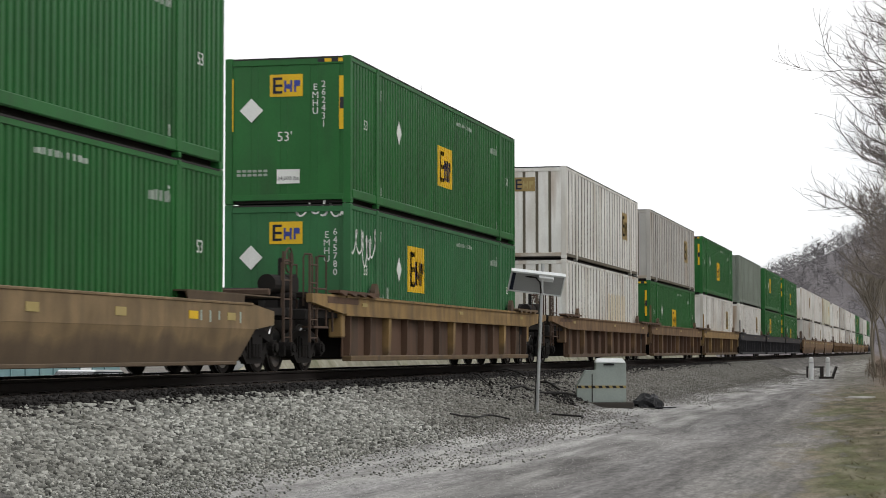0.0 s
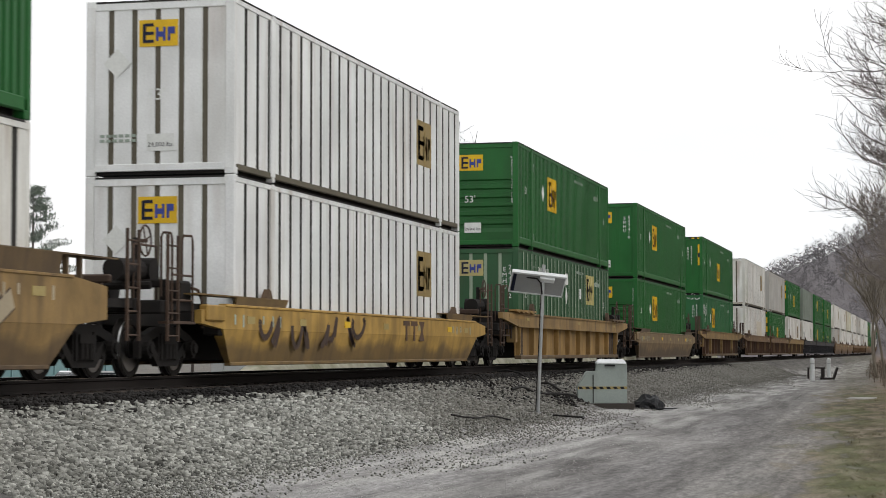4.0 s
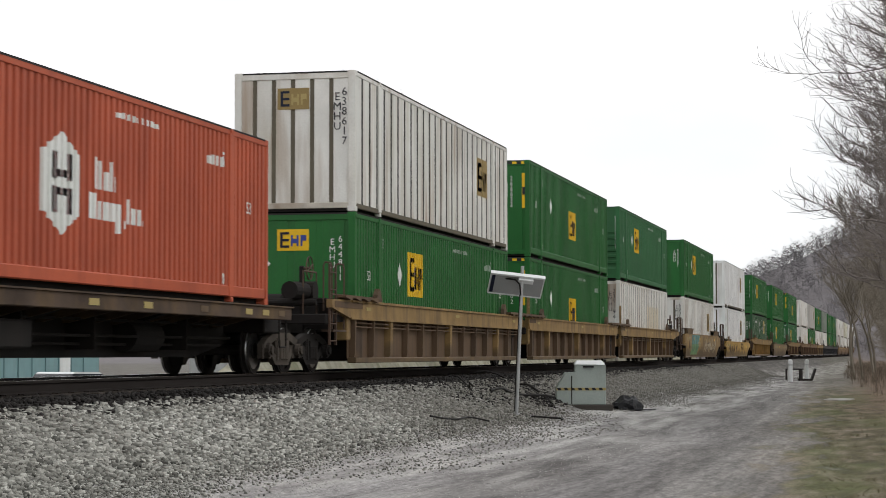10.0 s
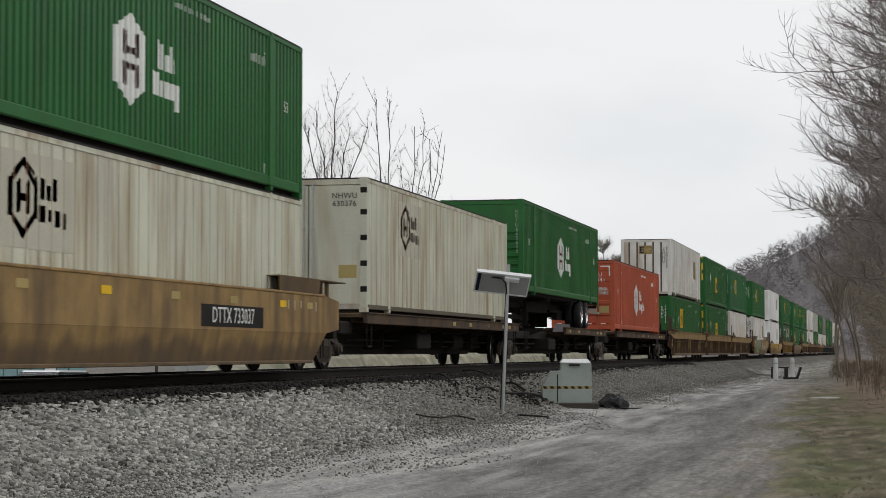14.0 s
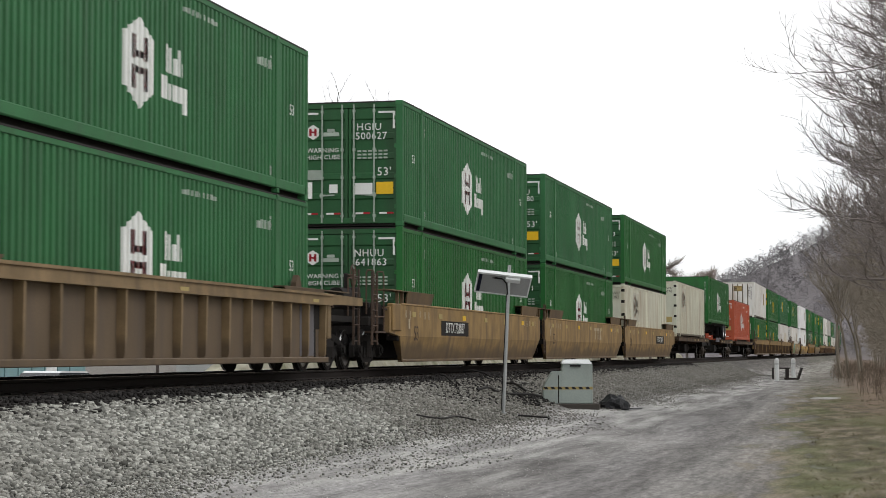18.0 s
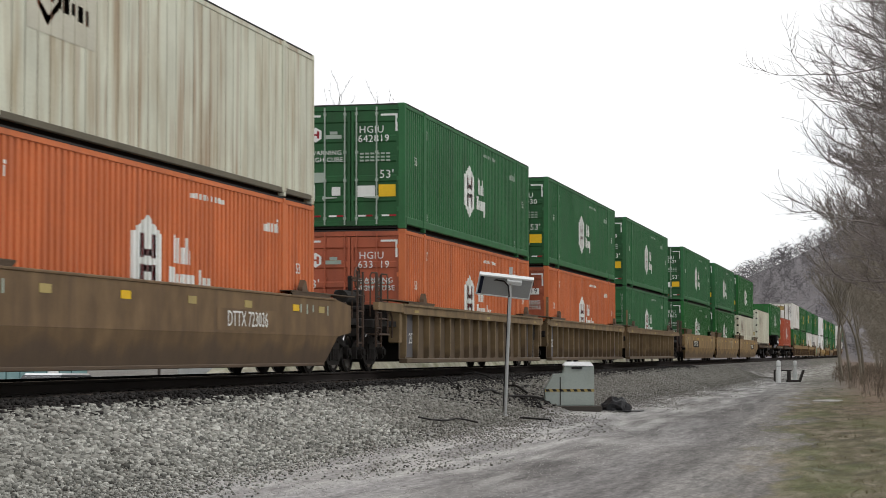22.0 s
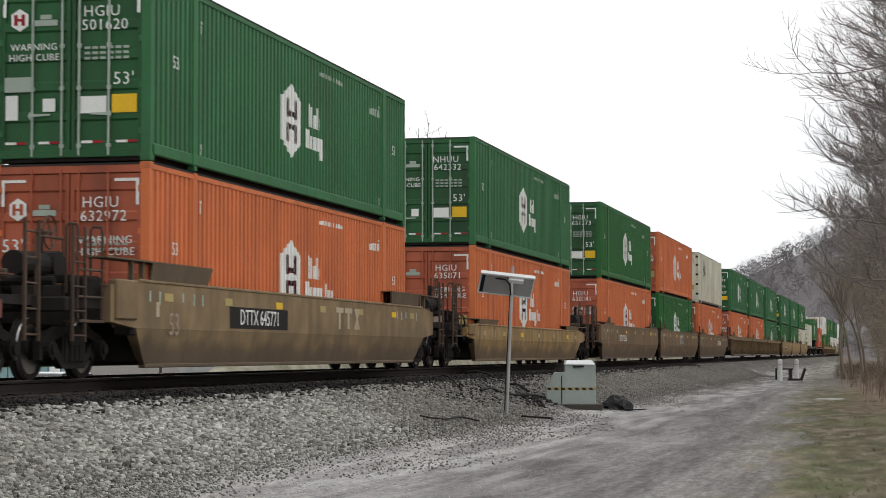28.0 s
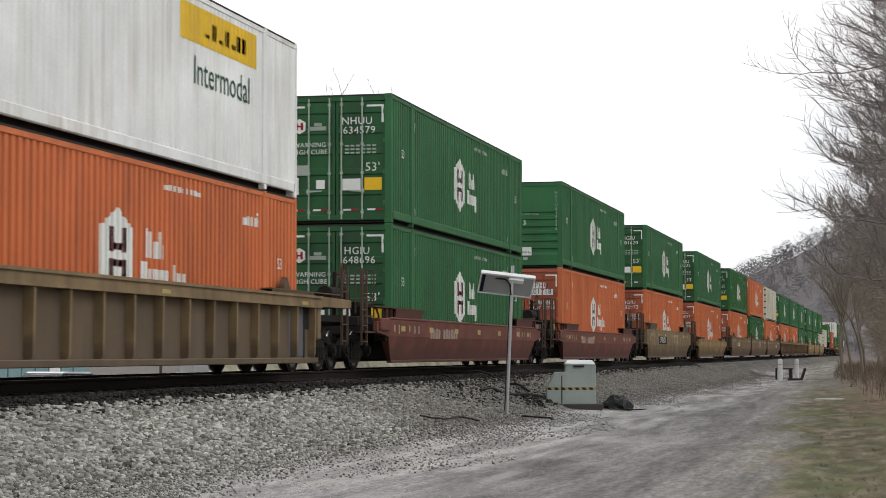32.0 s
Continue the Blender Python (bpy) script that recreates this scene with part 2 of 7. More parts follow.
def stone_material(name, stops, far_darker=False):
    """Loose stones: each island its own tone."""
    m, n, l, p = nodes(name)
    g = n.new("ShaderNodeNewGeometry")
    c = ramp(n, l, g.outputs["Random Per Island"], stops).outputs[0]
    t = ramp(n, l, noise_of(n, l, 45, 3, rand=False), [(0.3, (0.75,) * 3), (0.75, (1.1,) * 3)]).outputs[0]
    patch = ramp(n, l, noise_of(n, l, 0.35, 4, rand=False), [(0.35, (0.78, 0.77, 0.76)), (0.65, (1.08,) * 3)]).outputs[0]
    c = mix(n, l, mix(n, l, c, t, 1.0, "MULTIPLY"), patch, 1.0, "MULTIPLY")
    if far_darker:
        # stones turn darker and browner further along
        at = n.new("ShaderNodeTexCoord")
        sep = n.new("ShaderNodeSeparateXYZ")
        l.new(at.outputs["Object"], sep.inputs[0])
        far = n.new("ShaderNodeMath")
        far.operation = "MULTIPLY_ADD"
        far.inputs[1].default_value = 22.0
        l.new(noise_of(n, l, 0.3, 4, rand=False), far.inputs[0])
        l.new(sep.outputs[1], far.inputs[2])
        share = n.new("ShaderNodeMath")
        share.operation = "DIVIDE"
        share.inputs[1].default_value = 100.0
        l.new(far.outputs[0], share.inputs[0])
        far_tone = ramp(n, l, share.outputs[0], [(0.40, (0, 0, 0)), (0.56, (0.62,) * 3)]).outputs[0]
        c = mix(n, l, c, (0.125, 0.115, 0.10), far_tone)
    l.new(c, p.inputs["Base Color"])
    p.inputs["Roughness"].default_value = 0.9
    p.inputs["Specular IOR Level"].default_value = 0.2
    return m


M["ballast"] = stone_material("ballast_stone", [(0.0, (0.10, 0.10, 0.09)), (0.25, (0.235, 0.235, 0.212)), (0.75, (0.385, 0.385, 0.35)), (1.0, (0.58, 0.58, 0.535))], True)
M["gravel"] = stone_material("road_gravel", [(0.0, (0.26, 0.255, 0.24)), (0.5, (0.42, 0.415, 0.40)), (1.0, (0.64, 0.635, 0.61))])
M["straw"] = stone_material("dry_grass", [(0.0, (0.14, 0.12, 0.07)), (0.5, (0.20, 0.17, 0.11)), (0.8, (0.15, 0.16, 0.075)), (1.0, (0.27, 0.23, 0.16))])
M["leaf_litter"] = stone_material("fallen_leaves", [(0.0, (0.10, 0.08, 0.06)), (0.5, (0.17, 0.135, 0.10)), (1.0, (0.24, 0.19, 0.145))])


def ground_material():
    """Gravel shoulder, pale dusty toe, grey road with worn tracks, mottled winter grass, leaf-strewn verge, haze-tinted
    distant slopes.
    """
    m, n, l, p = nodes("gravel_ground")
    c = n.new("ShaderNodeTexCoord")
    sep = n.new("ShaderNodeSeparateXYZ")
    l.new(c.outputs["Object"], sep.inputs[0])

    def calc(op, a, b, add=0.0):
        q = n.new("ShaderNodeMath")
        q.operation = op
        for s, v in ((q.inputs[0], a), (q.inputs[1], b), (q.inputs[2], add)):
            if isinstance(v, (int, float)):
                s.default_value = v
            else:
                l.new(v, s)
        return q.outputs[0]

    def grey(a, b):
        return [(a[0], (a[1],) * 3), (b[0], (b[1],) * 3)]
    wob = noise_of(n, l, 0.8, 6, (1, 0.22, 1), rand=False)
    off = calc("MULTIPLY_ADD", wob, 2.4, -1.2)
    # the road bends towards the track further on
    across = calc("ADD", calc("MULTIPLY_ADD", sep.outputs[1], 0.037, sep.outputs[0]), off)
    road = ramp(n, l, calc("DIVIDE", across, 20.0), [
        (0.26, (0.44, 0.43, 0.41)), (0.345, (0.34, 0.33, 0.318)), (0.40, (0.235, 0.225, 0.215)), (0.435, (0.195, 0.185, 0.175)), (0.47, (0.235, 0.225, 0.215)),
        (0.505, (0.185, 0.175, 0.165)), (0.54, (0.215, 0.205, 0.19)), (0.57, (0.20, 0.185, 0.165))]).outputs[0]
    # near black by the rails (oil and train shade); shoulder darkened as stone-gap shade
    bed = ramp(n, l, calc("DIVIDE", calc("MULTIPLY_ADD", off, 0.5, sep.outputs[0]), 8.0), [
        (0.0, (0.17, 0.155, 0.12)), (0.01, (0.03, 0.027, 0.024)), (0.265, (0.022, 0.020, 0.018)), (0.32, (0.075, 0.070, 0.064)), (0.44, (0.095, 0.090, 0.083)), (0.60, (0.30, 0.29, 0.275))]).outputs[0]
    # far ballast slope turns darker, with a ragged edge
    far_darker = ramp(n, l, calc("DIVIDE", calc("MULTIPLY_ADD", off, 6.0, sep.outputs[1]), 100.0), grey((0.44, 0.0), (0.62, 0.75))).outputs[0]
    bed = mix(n, l, bed, (0.155, 0.145, 0.13), far_darker)
    to_road = ramp(n, l, calc("DIVIDE", calc("MULTIPLY_ADD", off, 0.8, sep.outputs[0]), 10.0), grey((0.40, 0.0), (0.54, 1.0))).outputs[0]
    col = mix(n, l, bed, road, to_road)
    mid = ramp(n, l, noise_of(n, l, 1.1, 8, (1, 0.05, 1), rand=False), [(0.28, (0.66, 0.65, 0.66)), (0.5, (0.95, 0.95, 0.97)), (0.70, (1.18, 1.18, 1.19))]).outputs[0]
    blot = ramp(n, l, noise_of(n, l, 4.5, 7, (1, 0.075, 1), rand=False), grey((0.32, 0.72), (0.68, 1.20))).outputs[0]
    col = mix(n, l, mix(n, l, col, mid, 1.0, "MULTIPLY"), blot, 1.0, "MULTIPLY")
    crumb = ramp(n, l, noise_of(n, l, 13.0, 7, (1, 0.20, 1), rand=False), grey((0.34, 0.74), (0.66, 1.22))).outputs[0]
    col = mix(n, l, col, crumb, 1.0, "MULTIPLY")
    # pale dust and crushed stone gathered at the foot of the ballast
    foot = ramp(n, l, calc("DIVIDE", calc("MULTIPLY_ADD", off, 1.2, sep.outputs[0]), 10.0), [(0.33, (0,) * 3), (0.45, (1,) * 3), (0.64, (0.95,) * 3), (0.84, (0,) * 3)]).outputs[0]
    dust = ramp(n, l, noise_of(n, l, 2.4, 9, (1, 0.10, 1), rand=False), grey((0.42, 0.0), (0.64, 0.62))).outputs[0]
    col = mix(n, l, col, (0.56, 0.55, 0.52), mix(n, l, dust, foot, 1.0, "MULTIPLY"))
    # winter grass
    tuft = noise_of(n, l, 2.8, 9, (1, 0.22, 1), rand=False)
    turf = ramp(n, l, tuft, [(0.36, (0.06, 0.052, 0.034)), (0.46, (0.095, 0.085, 0.045)), (0.55, (0.14, 0.115, 0.078)), (0.66, (0.21, 0.18, 0.135))]).outputs[0]
    moss = ramp(n, l, noise_of(n, l, 0.6, 5, (1, 0.2, 1), rand=False), grey((0.46, 0.0), (0.60, 0.62))).outputs[0]
    turf = mix(n, l, turf, (0.088, 0.108, 0.036), moss)
    grown = ramp(n, l, calc("DIVIDE", calc("MULTIPLY_ADD", tuft, 2.2, across), 20.0), grey((0.622, 0.0), (0.648, 1.0))).outputs[0]
    near = ramp(n, l, calc("DIVIDE", sep.outputs[1], 100.0), grey((0.70, 1.0), (1.0, 0.25))).outputs[0]
    col = mix(n, l, col, turf, mix(n, l, grown, near, 1.0, "MULTIPLY"))
    # fallen leaves under the trees, then the distant slopes greyed for haze
    leafy = ramp(n, l, calc("DIVIDE", calc("MULTIPLY_ADD", tuft, 1.5, calc("MULTIPLY_ADD", sep.outputs[1], 0.026, sep.outputs[0])), 20.0), grey((0.625, 0.0), (0.70, 0.9))).outputs[0]
    litter = ramp(n, l, noise_of(n, l, 3.0, 7, rand=False), [(0.3, (0.105, 0.075, 0.055)), (0.7, (0.225, 0.155, 0.11))]).outputs[0]
    beyond = ramp(n, l, calc("DIVIDE", sep.outputs[1], 100.0), grey((0.36, 0.0), (0.62, 1.0))).outputs[0]
    col = mix(n, l, col, litter, mix(n, l, leafy, beyond, 1.0, "MULTIPLY"))
    slope = ramp(n, l, noise_of(n, l, 0.09, 8, rand=False), [(0.3, (0.145, 0.132, 0.135)), (0.7, (0.20, 0.186, 0.19))]).outputs[0]
    hill = ramp(n, l, calc("DIVIDE", sep.outputs[1], 1000.0), grey((0.36, 0.0), (0.46, 1.0))).outputs[0]
    col = mix(n, l, col, slope, hill)
    fine = noise_of(n, l, 22, 6, rand=False)
    col = mix(n, l, col, ramp(n, l, fine, grey((0.3, 0.62), (0.7, 1.24))).outputs[0], 1.0, "MULTIPLY")
    l.new(col, p.inputs["Base Color"])
    p.inputs["Roughness"].default_value = 0.95
    p.inputs["Specular IOR Level"].default_value = 0.2
    b = n.new("ShaderNodeBump")
    b.inputs["Strength"].default_value, b.inputs["Distance"].default_value = 0.7, 0.03
    l.new(fine, b.inputs["Height"])
    l.new(b.outputs[0], p.inputs["Normal"])
    return m


M["ground"] = ground_material()
# grey-purple tint of the hill is distance haze put into the colour
M["hill"] = surface("hazed_wooded_slope", (0.165, 0.155, 0.160), 0.95, spread=0.4, grain=0.4, coarse=0.05, bump=0.0)


# ---- mesh helpers ----
def link(name, mesh, parent, m=None, material=None, label=""):
    """One mesh object under a thing or part; its material sits on the object so that meshes can be shared."""
    ob = new(name, mesh)
    if parent is not None:
        ob.parent = parent
    if m is not None:
        ob.matrix_basis = m
    if material is not None:
        if not mesh.materials:
            mesh.materials.append(material)
        ob.material_slots[0].link = "OBJECT"
        ob.material_slots[0].material = material
    if label:
        ob["label"] = label
    if name == "stencil":
        ob["kind"] = "stuff"
    return ob


def done(name, bm, smooth=False):
    mesh = bpy.data.meshes.new(name)
    bmesh.ops.recalc_face_normals(bm, faces=bm.faces)
    if smooth:
        for f in bm.faces:
            f.smooth = True
    bm.to_mesh(mesh)
    bm.free()
    return mesh


def part(name, bm, material, parent, label="", m=None, smooth=False):
    return link(name, done(name, bm, smooth), parent, m, material, label)


def box(bm, x0, x1, y0, y1, z0, z1, bevel=0.0):
    vs = [bm.verts.new((x, y, z)) for x in (x0, x1) for y in (y0, y1) for z in (z0, z1)]
    fs = [bm.faces.new([vs[i] for i in q]) for q in ((0, 1, 3, 2), (4, 6, 7, 5), (0, 4, 5, 1), (2, 3, 7, 6), (0, 2, 6, 4), (1, 5, 7, 3))]
    if bevel:
        es = {e for f in fs for e in f.edges}
        bmesh.ops.bevel(bm, geom=list(es), offset=bevel, segments=1, affect="EDGES")


def box_mesh(name, *a, bevel=0.0):
    bm = bmesh.new()
    box(bm, *a, bevel=bevel)
    return done(name, bm)


def rod(bm, a, b, r0, r1=None, n=6, caps=True):
    a, b = Vector(a), Vector(b)
    r1 = r0 if r1 is None else r1
    d = (b - a).normalized()
    u = d.orthogonal().normalized()
    w = d.cross(u)
    ra = [bm.verts.new(a + (u * math.cos(k * 2 * math.pi / n) + w * math.sin(k * 2 * math.pi / n)) * r0) for k in range(n)]
    rb = [bm.verts.new(b + (u * math.cos(k * 2 * math.pi / n) + w * math.sin(k * 2 * math.pi / n)) * r1) for k in range(n)]
    for k in range(n):
        bm.faces.new((ra[k], ra[(k + 1) % n], rb[(k + 1) % n], rb[k]))
    if caps:
        bm.faces.new(ra[::-1])
        bm.faces.new(rb)


def plate(bm, pts, axis, a, b):
    """A flat outline pushed through from a to b along the axis (0 x, 1 y, 2 z)."""
    def at(p, v):
        q = list(p)
        q.insert(axis, v)
        return q
    lo = [bm.verts.new(at(p, a)) for p in pts]
    hi = [bm.verts.new(at(p, b)) for p in pts]
    bm.faces.new(lo)
    bm.faces.new(hi[::-1])
    for k in range(len(pts)):
        j = (k + 1) % len(pts)
        bm.faces.new((lo[k], hi[k], hi[j], lo[j]))


def lathe(bm, profile, n=20):
    """Rings of (along, radius) round the x axis."""
    rings = []
    for a, r in profile:
        rings.append([bm.verts.new((a, r * math.cos(k * 2 * math.pi / n), r * math.sin(k * 2 * math.pi / n))) for k in range(n)])
    for p, q in zip(rings, rings[1:]):
        for k in range(n):
            j = (k + 1) % n
            bm.faces.new((p[k], p[j], q[j], q[k]))
    bm.faces.new(rings[0][::-1])
    bm.faces.new(rings[-1])


LETTERS = {}


def letters(text, size=1.0, spacing=1.0, upright=False):
    """A mesh of the built-in font, one unit of cap height scaled to size, centred."""
    key = (text, size, spacing, upright)
    if key not in LETTERS:
        cu = bpy.data.curves.new("letters", "FONT")
        cu.body = "\n".join(text) if upright else text
        cu.size, cu.align_x, cu.align_y, cu.space_character = size / 0.7, "CENTER", "CENTER", spacing
        cu.space_line, cu.resolution_u, cu.extrude = 0.86, 2, 0.0015
        ob = bpy.data.objects.new("letters", cu)
        scene.collection.objects.link(ob)
        dg = bpy.context.evaluated_depsgraph_get()
        mesh = bpy.data.meshes.new_from_object(ob.evaluated_get(dg))
        mesh.name = "lettering"
        mesh.materials.clear()
        bpy.data.objects.remove(ob)
        LETTERS[key] = mesh
    return LETTERS[key]


END_FACE = pose(0, 0, 0, 90)
SIDE_FACE = pose(0, 0, 0, 90, 0, 90)


# ---- ground ----
def ease(a, b, v):
    k = min(1.0, max(0.0, (v - a) / (b - a)))
    return k * k * (3 - 2 * k)


def ground_z(x, y):
    if x >= 0:
        prof = [(0, -0.24), (1.95, -0.24), (4.25, -1.05), (6.5, -1.18), (11, -1.2), (16, -1.0), (24, 0.5), (60, 6), (120, 14), (2000, 40)]
    else:
        prof = [(0, -0.24), (2.0, -0.24), (4.2, -1.0), (10, -1.65), (60, -1.7), (2000, -1.6)]
    a = abs(x)
    for (p, zp), (q, zq) in zip(prof, prof[1:]):
        if a <= q:
            z = zp + (zq - zp) * (a - p) / (q - p)
            break
    if a > 2.2:
        z += 0.05 * noise.noise((x * 0.35, y * 0.12, 0.0)) + 0.02 * noise.noise((x * 1.5, y * 0.7, 3.0))
    # wooded hill across the valley's bend
    hill = min(110.0, max(0.0, 40.5 + 0.475 * x + 1.6 * noise.noise((x * 0.09, 0.0, 4.0))))
    return z + hill * ease(430, 640, y) * (1 - 0.25 * ease(900, 1500, y))


def ground():
    xs = sorted({*np.arange(-6, 18, 0.4).round(2), *np.arange(-60, -6, 6).round(2), *np.arange(18, 80, 6).round(2), -1.95, 1.95, 4.25,
                 *(-90, -130, -200, -320, -500, -900, -1500), *(100, 130, 170, 220, 300, 450, 700, 1100, 1500)})
    ys = [*np.arange(-40, 15, 5), *np.arange(15, 70, 0.8), *np.arange(70, 160, 3), *np.arange(160, 420, 12), *np.arange(420, 700, 14),
          740, 800, 900, 1050, 1300, 1700, 2200, 2800]
    verts = [(float(x), float(y), ground_z(float(x), float(y))) for y in ys for x in xs]
    w = len(xs)
    faces = [(j * w + i, j * w + i + 1, (j + 1) * w + i + 1, (j + 1) * w + i) for j in range(len(ys) - 1) for i in range(w - 1)]
    mesh = bpy.data.meshes.new("ground")
    mesh.from_pydata(verts, [], faces)
    for f in mesh.polygons:
        f.use_smooth = True
    return tagged(link("ground", mesh, None, None, M["ground"]), "grey gravel ground with worn road and brown verge", "ground", kind="structure")


def stones(name, label, rng, count, place, size, material):
    """Loose angular stones as one mesh."""
    shapes = []
    for k in range(8):
        v = np.array([(x, y, z) for x in (-0.7, 0.7) for y in (-0.7, 0.7) for z in (-0.7, 0.7)], float)
        shapes.append(v * rng.uniform(0.45, 1.25, v.shape))
    tri = np.array([(0, 1, 3), (0, 3, 2), (4, 6, 7), (4, 7, 5), (0, 4, 5), (0, 5, 1), (2, 3, 7), (2, 7, 6), (0, 2, 6), (0, 6, 4), (1, 5, 7), (1, 7, 3)])
    V, F = [], []
    pts = place(count)
    for k, (x, y, z) in enumerate(pts):
        s = size * rng.uniform(0.55, 1.35) * (1.0 if x < 3.7 else max(0.38, 1.0 - 0.62 * (x - 3.7)))
        a, b = rng.uniform(0, 6.28, 2)
        ca, sa, cb, sb = math.cos(a), math.sin(a), math.cos(b), math.sin(b)
        R = np.array([(ca, -sa, 0), (sa, ca, 0), (0, 0, 1)]) @ np.array([(1, 0, 0), (0, cb, -sb), (0, sb, cb)])
        V.append((shapes[k % 8] * (s * 1.15, s * 0.80, s * 0.60)) @ R.T + (x, y, z))
        F.append(tri + 8 * k)
    V, F = np.concatenate(V), np.concatenate(F)
    mesh = bpy.data.meshes.new(name)
    mesh.vertices.add(len(V))
    mesh.vertices.foreach_set("co", V.ravel())
    mesh.loops.add(F.size)
    mesh.loops.foreach_set("vertex_index", F.ravel().astype(np.int32))
    mesh.polygons.add(len(F))
    mesh.polygons.foreach_set("loop_start", np.arange(0, F.size, 3, dtype=np.int32))
    mesh.polygons.foreach_set("loop_total", np.full(len(F), 3, dtype=np.int32))
    mesh.update()
    mesh.validate()
    return tagged(link(name, mesh, None, None, material), label, "gravel", kind="stuff")


rng = np.random.default_rng(5)


def on_bank(n):
    """Even scatter over the shoulder, thinning out towards the rails and the road."""
    out, k = [], 0
    while len(out) < n:
        k += 1
        y = 17 + 110 * ((k * 0.7548776662) % 1.0) ** 2.1
        x = 1.95 + 4.85 * ((k * 0.5698402910) % 1.0)
        if x < 2.55 and rng.random() > (x - 2.08 + 0.12 * noise.noise((x * 2, y * 1.3, 6.0))) / 0.28:
            continue
        if x > 3.7 and rng.random() < ((x - 3.7) / 2.6) ** 0.5 + 0.35 * noise.noise((x * 0.9, y * 0.16, 2.0)):
            continue
        if x > 3.15 and 47.0 < y < 50.3 and rng.random() < 0.85:
            continue
        out.append((x + rng.uniform(-0.02, 0.02), y + rng.uniform(-0.02, 0.02), ground_z(x, y) + rng.uniform(-0.012, 0.028)))
    return out


def between_rails(n):
    out = []
    for k in range(n):
        y, x = 16 + 90 * rng.random() ** 1.7, rng.uniform(0.82, 2.45)
        out.append((x, y, ground_z(x, y) + 0.005 + rng.uniform(-0.01, 0.03)))
    return out


def greased(n):
    """Grease flung from the lubricator's bars over the shoulder beside it."""
    out = []
    while len(out) < n:
        y, x = rng.uniform(39, 56), rng.uniform(1.8, 4.0)
        if rng.random() < 1.15 - ((y - 47.5) / 8) ** 2 - ((x - 2.2) / 1.7) ** 2 + 0.5 * noise.noise((x * 1.2, y * 0.4, 8.0)):
            out.append((x, y, ground_z(x, y) + rng.uniform(0.0, 0.035)))
    return out


def on_road(n):
    out = []
    while len(out) < n:
        y = 18 + 60 * rng.random() ** 1.8
        x = 4.0 + 4.2 * rng.random() ** 1.5
        out.append((x, y, ground_z(x, y) + 0.002))
    return out


ground()
stones("ballast", "grey crushed-stone ballast on the track shoulder", rng, 76000, on_bank, 0.049, M["ballast"])
stones("stained_ballast", "ballast beside the rails, coloured dark for oil and train shade", rng, 16000, between_rails, 0.042, M["oily_shaded"])
stones("greased_ballast", "grease-blackened stones beside the lubricator", rng, 2300, greased, 0.046, M["oily_shaded"])
stones("loose_gravel", "small pale stones strewn over the road", rng, 22000, on_road, 0.018, M["gravel"])


# ---- track ----
def railway():
    track = tagged(new("railway_track"), "steel rails on dark creosoted wooden ties in ballast", "railway track", kind="structure")
    prof = [(-0.07, -0.185), (0.07, -0.185), (0.07, -0.17), (0.012, -0.145), (0.010, -0.05), (0.036, -0.035), (0.036, -0.006), (0.030, 0.0), (-0.030, 0.0), (-0.036, -0.006), (-0.036, -0.035), (-0.010, -0.05), (-0.012, -0.145), (-0.07, -0.17)]
    for side in (-0.755, 0.755):
        bm = bmesh.new()
        plate(bm, [(x + side, z - 0.004) for x, z in prof], 1, -60, 900)
        r = part("rail", bm, M["rail"], track, "rusty steel rail")
        bm = bmesh.new()
        box(bm, side - 0.030, side + 0.034, -60, 900, -0.003, 0.0)
        part("rail_head", bm, M["railtop"], r, "bright worn running surface")
        inner = 1 if side < 0 else -1
        bm = bmesh.new()
        plate(bm, [(side + inner * a, b) for a, b in ((0.030, -0.004), (0.0365, -0.004), (0.047, -0.044), (0.034, -0.044))], 1, -60, 900)
        part("gauge_face", bm, M["railtop"], r, "bright wheel-worn gauge face")
    tie = box_mesh("tie", -1.3, 1.3, -0.115, 0.115, -0.36, -0.185, bevel=0.012)
    for k in range(240):
        y = 10 + k * 0.54
        link("tie", tie, track, pose(rng.uniform(-0.03, 0.03), y, rng.uniform(-0.008, 0.006), 0, 0, rng.uniform(-1, 1)), M["tie"])
    bm = bmesh.new()
    for k in range(900):
        box(bm, -1.3, 1.3, 139.6 + k * 0.54, 139.83 + k * 0.54, -0.36, -0.185)
    part("far_ties", bm, M["tie"], track)["kind"] = "stuff"
    plate_mesh = box_mesh("tie_plate", -0.16, 0.16, -0.09, 0.09, -0.186, -0.172)
    for k in range(70):
        link("tie_plate", plate_mesh, track, pose(0.755, 16 + k * 0.54 - 0.06, 0), M["rail"])


railway()

# ---- the train: meshes shared by its containers ----
LEN, HALF, TALL = 16.15, 1.295, 2.9
PITCH = 0.213
Y_LO, Y_HI = 0.10, LEN - 0.10


def wave(depth=0.046, lo=Y_LO, hi=Y_HI, period=PITCH, out=0.50, slope=0.10):
    """Break points (along, inset) of a pressed sheet."""
    pts, y = [], lo
    while y < hi - 1e-6:
        for a, d in ((0, 0), (out, 0), (out + slope, depth), (1 - slope, depth)):
            if y + a * period < hi:
                pts.append((y + a * period, d))
        y += period
    pts.append((hi, 0))
    return pts


SHEET = {
    "pressed": wave(),
    "fine": wave(0.016, period=0.20, out=0.70, slope=0.10),
    "post": wave(0.012, period=0.605, out=0.70, slope=0.02),
    "posted": [(y, -d) for y, d in wave(0.035, period=0.605, out=0.81, slope=0.02)],
    "lined": wave(0.012, period=0.40, out=0.88, slope=0.02),
}
FACE = HALF - 0.012


